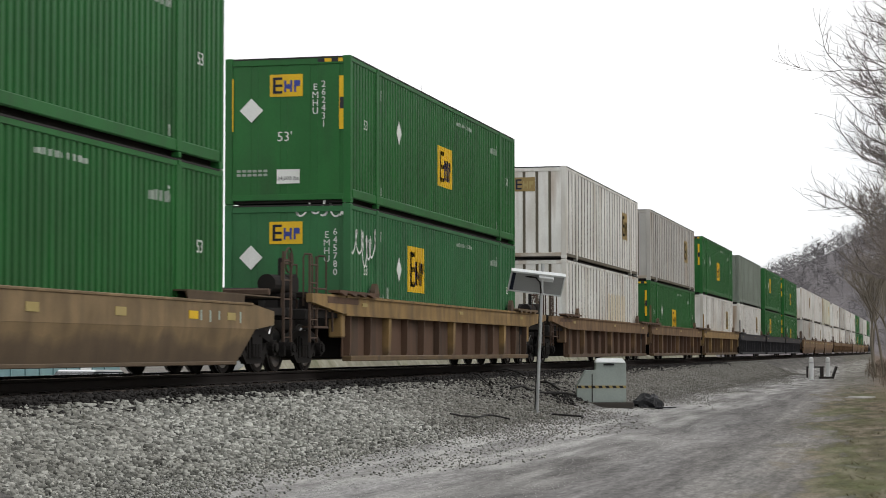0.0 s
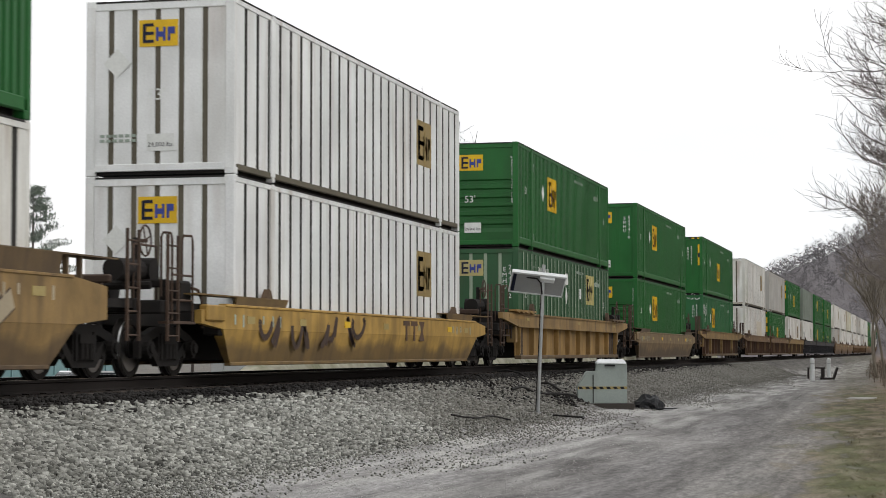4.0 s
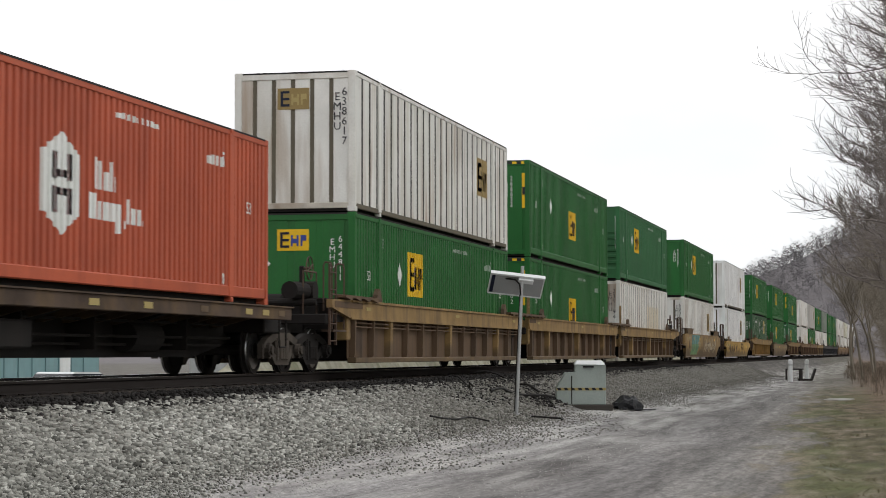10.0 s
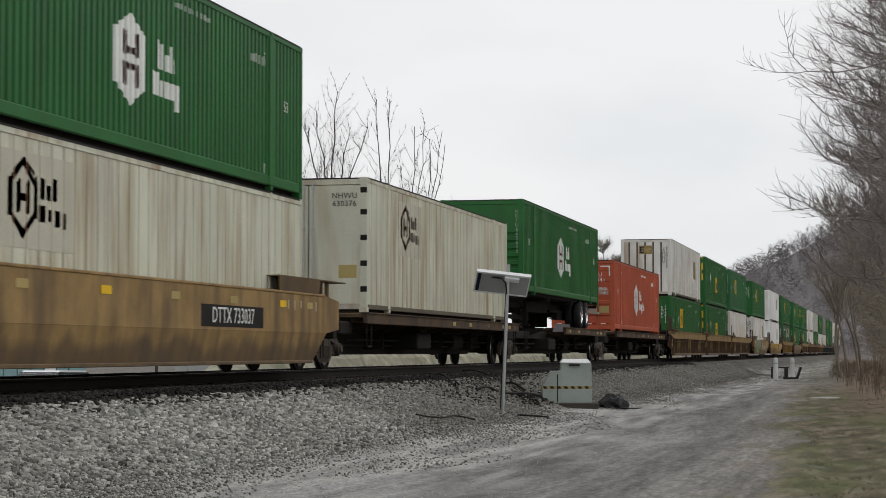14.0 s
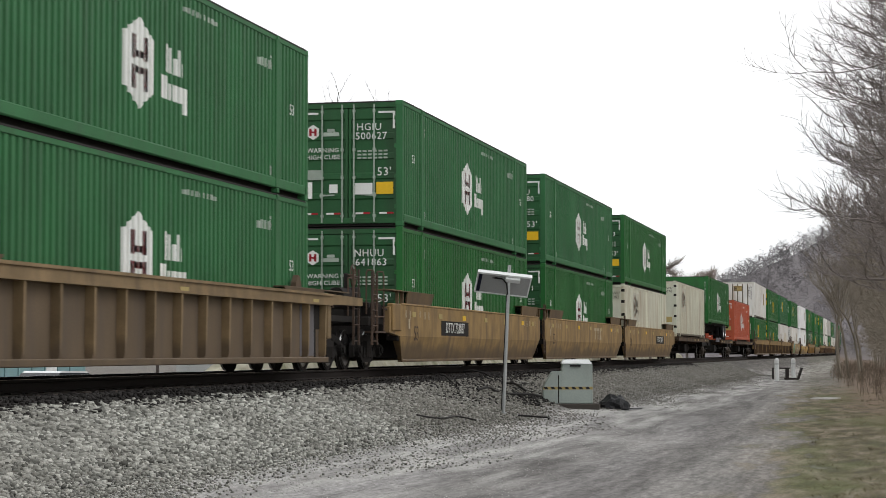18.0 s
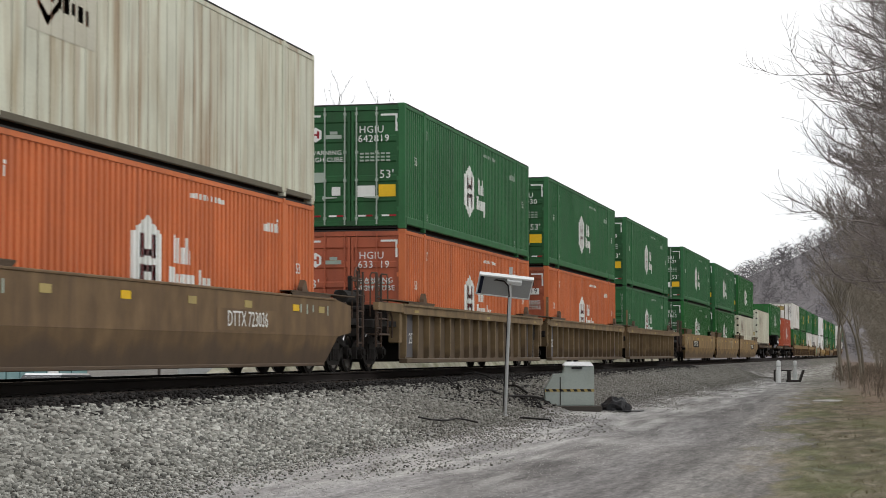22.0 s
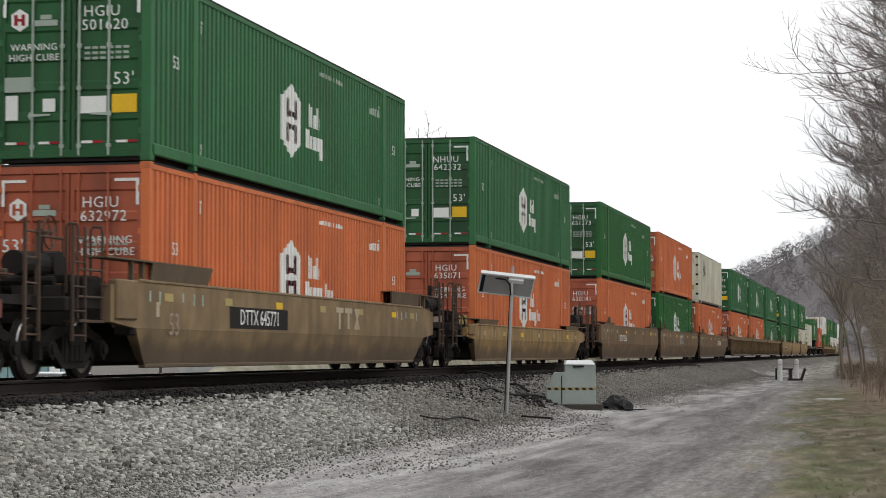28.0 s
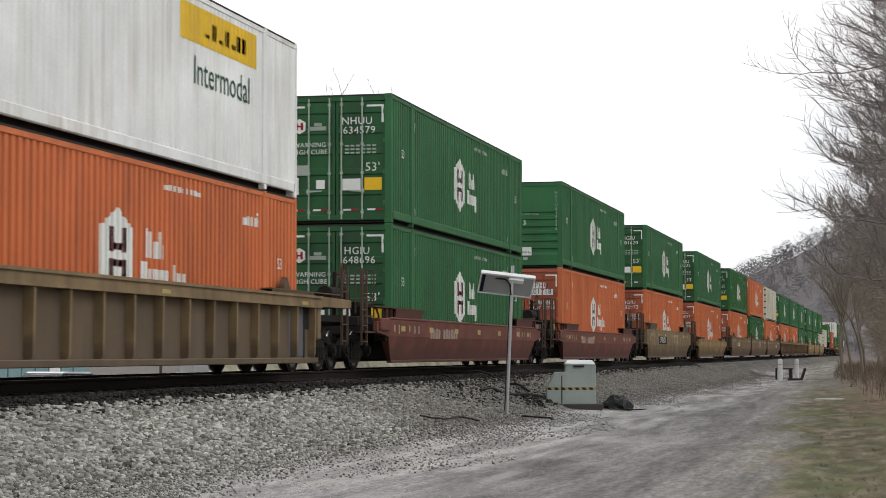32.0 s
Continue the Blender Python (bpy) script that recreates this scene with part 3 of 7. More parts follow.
def inset(kind, y):
    pts = SHEET[kind]
    for (a, d), (b, e) in zip(pts, pts[1:]):
        if a <= y <= b:
            return d + (e - d) * (y - a) / max(1e-9, b - a)
    return 0.0


def side_sheet(kind):
    """The pressed sheet; grooves or posts that differ from it take the second material."""
    bm = bmesh.new()
    low = 0.16 if kind in ("post", "lined") else 0.25
    rows = [[bm.verts.new((FACE - d, y, z)) for z in (low, 2.80)] + [bm.verts.new((FACE - 0.06, y, z)) for z in (low, 2.80)] for y, d in SHEET[kind]]
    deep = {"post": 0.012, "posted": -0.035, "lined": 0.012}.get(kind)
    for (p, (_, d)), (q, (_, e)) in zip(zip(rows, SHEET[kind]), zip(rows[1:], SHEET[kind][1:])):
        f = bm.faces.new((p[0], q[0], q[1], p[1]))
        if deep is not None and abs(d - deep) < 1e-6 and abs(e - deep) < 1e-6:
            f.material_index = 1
    p, q = rows[0], rows[-1]
    bm.faces.new((p[2], p[3], q[3], q[2]))
    mesh = done("side_sheet", bm)
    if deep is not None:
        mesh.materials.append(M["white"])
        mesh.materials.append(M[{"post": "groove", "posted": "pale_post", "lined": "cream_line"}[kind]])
    return mesh


def painted(kind, pieces):
    """Paint laid on the pressed sheet: pieces are (y0, y1, z0, z1) or (y0, y1, (z0a, z1a), (z0b, z1b))."""
    bm = bmesh.new()
    cuts = [y for y, d in SHEET[kind]]
    for y0, y1, p, q in pieces:
        za, zb = (p, q) if isinstance(p, tuple) else ((p, q), (p, q))
        ys = [y0] + [y for y in cuts if y0 + 1e-4 < y < y1 - 1e-4] + [y1]
        row = []
        for y in ys:
            k = (y - y0) / (y1 - y0)
            x = FACE - inset(kind, y) + 0.004
            row.append([bm.verts.new((x, y, za[i] + (zb[i] - za[i]) * k)) for i in (0, 1)])
        for a, b in zip(row, row[1:]):
            bm.faces.new((a[0], b[0], b[1], a[1]))
    return done("paint", bm)


FRAME = {
    "corner_post": box_mesh("corner_post", -0.075, 0.075, 0.0, 0.10, 0.10, 2.80, bevel=0.008),
    "side_post": box_mesh("side_post", -0.05, 0.016, -0.115, 0.115, 0.10, 2.82, bevel=0.012),
    "top_rail": box_mesh("top_rail", -0.07, 0.0, 0.17, LEN - 0.17, 2.785, 2.875, bevel=0.006),
    "bottom_rail": box_mesh("bottom_rail", -0.08, 0.0, 0.17, LEN - 0.17, 0.10, 0.285, bevel=0.018),
    "slim_rail": box_mesh("bottom_rail", -0.08, 0.0, 0.17, LEN - 0.17, 0.07, 0.175, bevel=0.012),
    "header": box_mesh("header", -1.15, 1.15, 0.01, 0.10, 2.74, 2.862, bevel=0.008),
    "sill": box_mesh("sill", -1.15, 1.15, 0.01, 0.10, 0.07, 0.19, bevel=0.008),
    "roof": box_mesh("roof", -HALF + 0.05, HALF - 0.05, 0.06, LEN - 0.06, 2.84, 2.872),
    "floor": box_mesh("floor", -HALF + 0.16, HALF - 0.16, 0.06, LEN - 0.06, 0.015, 0.20),
    "roof_edge": None,
    "casting": box_mesh("corner_casting", -0.085, 0.085, -0.002, 0.178, 0.0, 0.118, bevel=0.012),
    "side_casting": box_mesh("side_casting", -0.10, 0.022, -0.06, 0.06, 0.008, 0.095, bevel=0.01),
}


bm = bmesh.new()
for x in (-HALF - 0.004, HALF - 0.05):
    box(bm, x, x + 0.054, 0.17, LEN - 0.17, 2.868, 2.898)
for y in (0.006, LEN - 0.06):
    box(bm, -1.12, 1.12, y, y + 0.05, 2.858, 2.89)
FRAME["roof_edge"] = done("roof_edge", bm)


def end_wall(kind):
    """The wall at the near end: pressed across ('ribs'), nearly flat ('plain') or with upright posts ('post')."""
    bm = bmesh.new()
    if kind == "ribs":
        zs = [(0.18, 0.03), (0.42, 0.03)]
        for k in range(6):
            b = 0.52 + k * 0.245
            zs += [(b, 0.075), (b + 0.09, 0.075), (b + 0.13, 0.03), (b + 0.235, 0.03)]
        zs += [(2.74, 0.03)]
        row = [[bm.verts.new((x, y, z)) for x in (-1.22, 1.22)] for z, y in zs]
        for a, b in zip(row, row[1:]):
            bm.faces.new((a[0], a[1], b[1], b[0]))
    else:
        xs, x = [], -1.22
        step, d = (0.41, 0.014) if kind == "post" else (0.61, 0.012)
        while x < 1.2:
            xs += [(x, 0.03), (x + step * 0.74, 0.03), (x + step * 0.76, 0.03 + d), (x + step * 0.98, 0.03 + d)]
            x += step
        xs = [p for p in xs if p[0] < 1.21] + [(1.22, 0.03)]
        row = [[bm.verts.new((x, y, z)) for z in (0.18, 2.74)] for x, y in xs]
        for (a, (_, d)), (b, (_, e)) in zip(zip(row, xs), zip(row[1:], xs[1:])):
            f = bm.faces.new((a[0], b[0], b[1], a[1]))
            if kind == "post" and d > 0.031 and e > 0.031:
                f.material_index = 1
        if kind == "post":
            mesh = done("end_wall", bm)
            mesh.materials.append(M["white"])
            mesh.materials.append(M["end_strip"])
            return mesh
    return done("end_wall", bm)


def door_leaf():
    bm = bmesh.new()
    zs = [(0.19, 0.035), (0.30, 0.035)]
    for k in range(5):
        b = 0.30 + k * 0.46
        zs += [(b + 0.03, 0.065), (b + 0.32, 0.065), (b + 0.35, 0.035), (b + 0.46, 0.035)]
    zs += [(2.73, 0.035)]
    for (z0, y0), (z1, y1) in zip(zs, zs[1:]):
        v = [bm.verts.new(c) for c in ((0.07, y0, z0), (1.08, y0, z0), (1.08, y1, z1), (0.07, y1, z1))]
        bm.faces.new(v)
    for a, b in ((0.012, 0.07), (1.08, 1.145)):
        box(bm, a, b, 0.03, 0.085, 0.19, 2.73)
    return done("door_leaf", bm)


def lock_rod():
    bm = bmesh.new()
    rod(bm, (0, 0.012, 0.10), (0, 0.012, 2.82), 0.02)
    for z in (0.22, 1.1, 1.75, 2.64):
        box(bm, -0.035, 0.035, 0.005, 0.04, z, z + 0.06)
    return done("lock_rod", bm)


def handle():
    bm = bmesh.new()
    plate(bm, [(-0.30, 0.72), (0.0, 0.70), (0.03, 0.66), (0.06, 0.72), (0.03, 0.78), (-0.05, 0.745), (-0.30, 0.745)], 1, -0.012, 0.004)
    return done("door_handle", bm)


def hinge():
    return box_mesh("hinge", 1.10, 1.235, 0.008, 0.04, -0.05, 0.05, bevel=0.008)


MESH = {k: side_sheet(k) for k in SHEET}
MESH.update({k + "_wall": end_wall(k) for k in ("ribs", "plain", "post")})
MESH["leaf"], MESH["rod"], MESH["handle"], MESH["hinge"] = door_leaf(), lock_rod(), handle(), hinge()


# paint on the sides
def emblem(kind, y0=6.65, w=1.3):
    """White stepped hexagon with letter bars, and the rows of word blocks."""
    y1, ym = y0 + w, y0 + w / 2
    white = [(y0, y0 + 0.16, (1.02, 1.84), (1.00, 1.86)), (y0 + 0.16, y0 + 0.42, (0.97, 1.90), (0.86, 2.0)), (y0 + 0.42, ym, (0.86, 2.0), (0.72, 2.13)),
             (ym, y1 - 0.42, (0.72, 2.13), (0.86, 2.0)), (y1 - 0.42, y1 - 0.16, (0.86, 2.0), (0.97, 1.90)), (y1 - 0.16, y1, (1.00, 1.86), (1.02, 1.84))]
    bars = [(y0 + 0.32, y0 + 0.50, 1.47, 1.83), (y0 + 0.32, y0 + 0.50, 1.02, 1.37), (y1 - 0.50, y1 - 0.32, 1.47, 1.83), (y1 - 0.50, y1 - 0.32, 1.02, 1.37),
            (y0 + 0.50, y1 - 0.50, 1.50, 1.60), (y0 + 0.50, y1 - 0.50, 1.26, 1.36)]
    words = []
    y = y1 + 0.46
    for w_, lo, hi in ((0.07, 1.44, 1.88), (0.07, 1.44, 1.84), (0.17, 1.44, 1.70), (0.08, 1.44, 1.86), (0.12, 1.44, 1.66)):
        words.append((y, y + w_, lo, hi))
        y += w_ + (0.10 if w_ == 0.07 else 0.06)
    y = y1 + 0.26
    for w_, lo, hi in ((0.26, 1.02, 1.38), (0.12, 1.02, 1.28), (0.22, 1.02, 1.28), (0.20, 1.02, 1.28), (0.20, 0.86, 1.28), (0.06, 0.94, 1.06), (0.09, 1.02, 1.38), (0.18, 1.02, 1.26), (0.16, 1.02, 1.26), (0.06, 1.02, 1.10)):
        words.append((y, y + w_, lo, hi))
        y += w_ + 0.055
    return painted(kind, white), painted(kind, bars), painted(kind, words[:10]), painted(kind, words[10:])


EMBLEM = {k: emblem(k) for k in ("pressed", "lined", "fine")}
EMBLEM_B = emblem("lined", 2.6, 1.5)


def plate_logo(kind, y0, y1, z0, z1):
    """Yellow square with three letter shapes."""
    w, h = y1 - y0, z1 - z0
    field = painted(kind, [(y0, y1, z0, z1)])
    e = [(y0 + 0.10 * w, y0 + 0.20 * w, z0 + 0.12 * h, z1 - 0.12 * h)]
    e += [(y0 + 0.20 * w, y0 + 0.42 * w, z0 + k * h, z0 + (k + 0.10) * h) for k in (0.12, 0.45, 0.78)]
    m = [(y0 + 0.45 * w, y0 + 0.53 * w, z0 + 0.16 * h, z0 + 0.68 * h), (y0 + 0.53 * w, y0 + 0.62 * w, (z0 + 0.50 * h, z0 + 0.66 * h), (z0 + 0.25 * h, z0 + 0.42 * h)),
         (y0 + 0.62 * w, y0 + 0.70 * w, z0 + 0.16 * h, z0 + 0.68 * h), (y0 + 0.74 * w, y0 + 0.81 * w, z0 + 0.16 * h, z0 + 0.66 * h), (y0 + 0.81 * w, y0 + 0.93 * w, z0 + 0.42 * h, z0 + 0.66 * h)]
    return field, painted(kind, e), painted(kind, m)


def diamond(kind, y, z, r):
    bm = bmesh.new()
    plate(bm, [(y - r, z), (y, z - r * 1.3), (y + r, z), (y, z + r * 1.3)], 0, FACE + (0.036 if kind == "posted" else 0.001), FACE + (0.040 if kind == "posted" else 0.006))
    return done("diamond", bm)


LOGO = {("pressed", "fore"): plate_logo("pressed", 4.55, 6.0, 1.30, 2.30), ("pressed", "mid"): plate_logo("pressed", 7.3, 8.7, 0.92, 1.86),
        ("pressed", "high"): plate_logo("pressed", 4.75, 6.2, 1.55, 2.55), ("post", "aft"): plate_logo("post", 12.05, 13.4, 1.25, 2.25), ("posted", "aft"): plate_logo("posted", 11.3, 12.75, 1.58, 2.55)}
DIAMOND = {k: diamond(k, 3.75 if k != "posted" else 7.45, 1.75, 0.20) for k in SHEET}


def small_marks(kind):
    """Unreadable stencilled rows: car data, warnings and serials."""
    out = []
    for y0, n_, z, h in ((9.2, 9, 2.52, 0.09), (13.05, 5, 2.22, 0.16)):
        for k in range(n_):
            out.append((y0 + k * 0.19, y0 + k * 0.19 + (0.11 if k % 3 else 0.15), z, z + h * (1 if k % 4 else 0.8)))
    for y in (2.25, 13.75):
        out += [(y, y + 0.12, 2.42, 2.47), (y, y + 0.05, 2.26, 2.40), (y, y + 0.12, 0.42, 0.47), (y + 0.05, y + 0.12, 0.30, 0.42), (y, y + 0.03, 0.30, 0.42)]
    return painted(kind, out)


MARKS = {k: small_marks(k) for k in SHEET}


def end_marks(kind):
    bm = bmesh.new()
    if kind == "rows":
        for z in (1.74, 1.66, 1.58):
            x = 0.22
            for k in range(6):
                box(bm, x, x + 0.09, 0.026, 0.034, z - 0.02, z + 0.02)
                x += 0.125
    if kind == "legal":
        for z in (0.66, 0.58):
            x = -1.05
            for k in range(6):
                box(bm, x, x + 0.08, 0.022, 0.03, z - 0.025, z + 0.025)
                x += 0.11
    return done("stencil", bm)


def flat_piece(name, x0, x1, z0, z1, y=0.018):
    return box_mesh(name, x0, x1, y, y + 0.008, z0, z1)


def hex_badge():
    bm = bmesh.new()
    plate(bm, [(-0.84 + 0.16 * math.sin(k * math.pi / 3), 2.20 + 0.175 * math.cos(k * math.pi / 3)) for k in range(6)], 1, 0.018, 0.030)
    return done("badge", bm)


def h_bars():
    bm = bmesh.new()
    for x in (-0.93, -0.81):
        box(bm, x, x + 0.055, 0.012, 0.020, 2.115, 2.285)
    box(bm, -0.88, -0.80, 0.012, 0.020, 2.18, 2.22)
    return done("logo_print", bm)


def diamond_plate(x, z, r):
    bm = bmesh.new()
    plate(bm, [(x - r, z), (x, z - r), (x + r, z), (x, z + r)], 1, 0.014, 0.024)
    return done("diamond_plate", bm)


def logo_bars(x0, x1, z0, z1):
    bm = bmesh.new()
    w, h = x1 - x0, z1 - z0
    box(bm, x0 + 0.10 * w, x0 + 0.18 * w, 0.010, 0.017, z0 + 0.14 * h, z1 - 0.14 * h)
    for k in (0.14, 0.44, 0.76):
        box(bm, x0 + 0.18 * w, x0 + 0.38 * w, 0.010, 0.017, z0 + k * h, z0 + (k + 0.11) * h)
    return done("logo_print", bm)


def logo_bars_blue(x0, x1, z0, z1):
    bm = bmesh.new()
    w, h = x1 - x0, z1 - z0
    for a, b in ((0.44, 0.50), (0.62, 0.68), (0.74, 0.80)):
        box(bm, x0 + a * w, x0 + b * w, 0.010, 0.017, z0 + 0.2 * h, z0 + 0.72 * h)
    box(bm, x0 + 0.50 * w, x0 + 0.62 * w, 0.010, 0.017, z0 + 0.35 * h, z0 + 0.55 * h)
    box(bm, x0 + 0.80 * w, x0 + 0.92 * w, 0.010, 0.017, z0 + 0.46 * h, z0 + 0.72 * h)
    return done("logo_print", bm)


def corner_tape(s):
    bm = bmesh.new()
    plate(bm, [(s * 0.72, 2.655), (s * 1.115, 2.655), (s * 1.115, 2.25), (s * 1.065, 2.25), (s * 1.065, 2.61), (s * 0.72, 2.61)], 1, 0.020, 0.029)
    return done("corner_tape", bm)


PIECE = {
    "badge": hex_badge(), "h_bars": h_bars(), "rows": end_marks("rows"), "legal": end_marks("legal"),
    "words": flat_piece("wordmark", -0.60, -0.22, 2.10, 2.19), "words_top": flat_piece("wordmark", -0.50, -0.32, 2.20, 2.27),
    "notice": flat_piece("notice", 0.16, 0.58, 0.74, 1.00), "sticker": flat_piece("sticker", 0.67, 1.07, 0.74, 1.02), "notice_b": flat_piece("notice", -1.08, -0.60, 1.09, 1.32),
    "label": flat_piece("paper_label", -0.45, -0.25, 0.78, 0.98), "label_b": flat_piece("paper_label", -1.06, -0.86, 0.66, 1.04),
    "red_tape": [flat_piece("reflective_tape", x + 0.18, x + 0.34, 0.285, 0.325, 0.02) for x in (-1.06, -0.52, 0.18, 0.74)],
    "white_tape": [flat_piece("reflective_tape", x, x + 0.18, 0.285, 0.325, 0.02) for x in (-1.06, -0.52, 0.18, 0.74)],
    "logo_field": flat_piece("logo_plate", -0.37, 0.31, 2.12, 2.56), "logo_e": logo_bars(-0.37, 0.31, 2.12, 2.56), "logo_mp": logo_bars_blue(-0.37, 0.31, 2.12, 2.56),
    "diamond": diamond_plate(-0.75, 1.86, 0.24), "plate": flat_piece("weight_plate", -0.22, 0.25, 0.40, 0.68),
    "bar_r": flat_piece("yellow_bar", 1.06, 1.17, 1.45, 2.50, 0.004), "bar_l": flat_piece("yellow_bar", -1.23, -1.12, 1.45, 2.50, 0.004),
    "tape_r": corner_tape(1), "tape_l": corner_tape(-1), "bar_mid": flat_piece("bar_print", 1.075, 1.155, 1.85, 2.08, 0.0),
    "diamond_r": diamond_plate(0.62, 1.98, 0.2), "hazard": flat_piece("hazard_tape", 0.0, 0.14, 2.78, 2.85, 0.006),
}


def container(paint, sheet="pressed", end="doors", brand="hexbox", serial="", code="", spot="fore", label="", extra="", tone="", place=(0, 0, 0)):
    """A 53-foot container; the near end faces back along the train."""
    thing = tagged(new("shipping_container"), label, "container", "containers on the train")
    thing.location = place
    P = M[tone or paint]
    mk = M["white_mark"] if paint not in ("white", "cream", "bright", "greyish") else M["dark_mark"]
    for s in (1, -1):
        side = link("side_panel", MESH[sheet], thing, Matrix.Diagonal((s, 1, 1, 1)) if s > 0 else pose(0, LEN, 0, 0, 0, 180), P)
        link("top_rail", FRAME["top_rail"], thing, pose(HALF, 0, 0) if s > 0 else pose(-HALF, LEN, 0, 0, 0, 180), P)
        slim = sheet in ("post", "lined")
        link("bottom_rail", FRAME["slim_rail" if slim else "bottom_rail"], thing, pose(HALF, 0, 0) if s > 0 else pose(-HALF, LEN, 0, 0, 0, 180), M["end_strip"] if slim else P)
        for y in (0.0, LEN - 0.10):
            link("corner_post", FRAME["corner_post"], thing, pose(s * (HALF - 0.075), y, 0), P)
            for z in (0.0, TALL - 0.118):
                link("corner_casting", FRAME["casting"], thing, pose(s * (HALF - 0.083), y - (0.076 if y else 0), z), P)
        for y in (1.98, LEN - 1.98):
            if s > 0:
                link("side_post", FRAME["side_post"], thing, pose(HALF, y, 0), P)
                for z in (0.0, TALL - 0.11):
                    link("side_casting", FRAME["side_casting"], thing, pose(HALF, y, z), P)
    link("roof", FRAME["roof"], thing, None, P)
    link("roof_edge", FRAME["roof_edge"], thing, None, M["roof_dark"], "dark roof edge")
    link("floor", FRAME["floor"], thing, None, M["grime"])
    link("end_wall", MESH["plain_wall"], thing, pose(0, LEN, 0, 0, 0, 180), P)
    # door-end paint carries grime and end-face shade in its colour
    D = M["orange_shaded_end"] if paint == "orange" else M["green_door"] if paint == "green" and end == "doors" else P
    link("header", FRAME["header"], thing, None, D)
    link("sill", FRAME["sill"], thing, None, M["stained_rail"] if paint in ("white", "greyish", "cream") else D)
    # near end
    if end == "doors":
        for s in (1, -1):
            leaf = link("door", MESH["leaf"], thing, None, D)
            if s < 0:
                leaf.matrix_basis = Matrix.Diagonal((-1, 1, 1, 1))
            for x in (0.14, 0.62):
                link("lock_rod", MESH["rod"], leaf, pose(x, 0, 0), M["rod"] if paint == "green" else D)
            link("door_handle", MESH["handle"], leaf, pose(0.62, 0, 0), M["rod"])
            for z in (0.45, 1.15, 1.85, 2.5):
                link("hinge", MESH["hinge"], leaf, pose(0, 0, z), P)
        near = thing
        link("notice", PIECE["notice"], near, None, M["white_mark"] if paint == "green" else M["faint_mark"])
        link("sticker", PIECE["sticker"], near, None, M["yellow"] if paint == "green" else M["faded_yellow"], "yellow warning sticker")
        link("notice", PIECE["notice_b"], near, None, M["grey_mark"] if paint == "green" else M["faint_mark"])
        for k in ("label", "label_b"):
            link("paper_label", PIECE[k], near, None, M["white_mark"] if paint == "green" else M["faint_mark"])
        for a, b in zip(PIECE["red_tape"], PIECE["white_tape"]):
            link("reflective_tape", a, near, None, M["crimson"])
            link("reflective_tape", b, near, None, M["white_mark"])
        for k in ("tape_r", "tape_l"):
            link("corner_tape", PIECE[k], near, None, M["white_mark"])
        link("stencil", PIECE["rows"], near, None, M["grey_mark"])
        link("badge", PIECE["badge"], near, None, M["white_mark"], "white hexagonal emblem")
        link("badge_print", PIECE["h_bars"], near, None, M["crimson"] if paint == "green" else M["red"])
        link("wordmark", PIECE["words"], near, None, M["grey_mark"])
        link("wordmark", PIECE["words_top"], near, None, M["grey_mark"])
        if code == "UPHU":
            for a in ((0.20, 0.72, 2.19, 2.39), (0.20, 0.98, 1.97, 2.17)):
                link("white_patch", flat_piece("white_patch", *a), near, None, M["white_mark"], "white patch under the number")
        spots = ((code, 0.50, 2.29, 0.165), (serial, 0.55, 2.08, 0.165), ("WARNING", -0.60, 1.77, 0.105), ("HIGH CUBE", -0.60, 1.61, 0.105), ("53'", 0.86, 1.25, 0.19))
        if paint in ("orange", "red"):
            spots = spots[:2] + (("WARNING", 0.58, 1.72, 0.12), ("HIGH CUBE", 0.58, 1.54, 0.12), ("53'", -0.92, 1.64, 0.2))
        for k, (text, x, z, size) in enumerate(spots):
            if text:
                link("lettering", letters(text, size, 1.08), near, pose(x, 0.012, z) @ END_FACE, M["dark_mark"] if code == "UPHU" and k < 2 else M["white_mark"])
    elif end == "hinged":
        near = thing
        for s in (1, -1):
            leaf = link("door", box_mesh("smooth_door", 0.012, 1.16, 0.022, 0.08, 0.19, 2.73, bevel=0.01) if ("smooth" not in MESH) else MESH["smooth"], thing, None, P)
            MESH["smooth"] = leaf.data
            if s < 0:
                leaf.matrix_basis = Matrix.Diagonal((-1, 1, 1, 1))
            for z in (0.5, 1.05, 1.6, 2.15, 2.62):
                link("hinge", MESH["hinge"], leaf, pose(-0.06, -0.012, z) @ Matrix.Diagonal((1.1, 1, 1.3, 1)), M["grime"])
        link("lock_rod", MESH["rod"], near, pose(0.10, 0, 0), M["galv"])
        link("lock_rod", MESH["rod"], near, pose(-0.10, 0, 0), M["galv"])
        link("sticker", PIECE["sticker"], near, None, M["faded_yellow"])
        for text, x, z, size in ((code, 0.80, 2.50, 0.12), (serial, 0.80, 2.33, 0.12)):
            if text:
                link("lettering", letters(text, size, 1.05), near, pose(x, 0.010, z) @ END_FACE, M["dark_mark"])
    else:
        near = link("end_wall", MESH[end + "_wall"], thing, None, P)
        if end == "post" and paint == "green_dull":
            near.material_slots[1].link = "OBJECT"
            near.material_slots[1].material = M["pale_post"]
        if brand == "hexbox":
            link("badge", PIECE["badge"], near, None, M["white_mark"], "white hexagonal emblem")
            link("badge_print", PIECE["h_bars"], near, None, M["crimson"])
            link("wordmark", PIECE["words"], near, None, M["grey_mark"])
            wp = link("weight_plate", PIECE["plate"], near, None, M["white_mark"])
            link("lettering", letters("24,000 lbs", 0.075), wp, pose(0.015, 0.017, 0.50) @ END_FACE, M["dark_mark"])
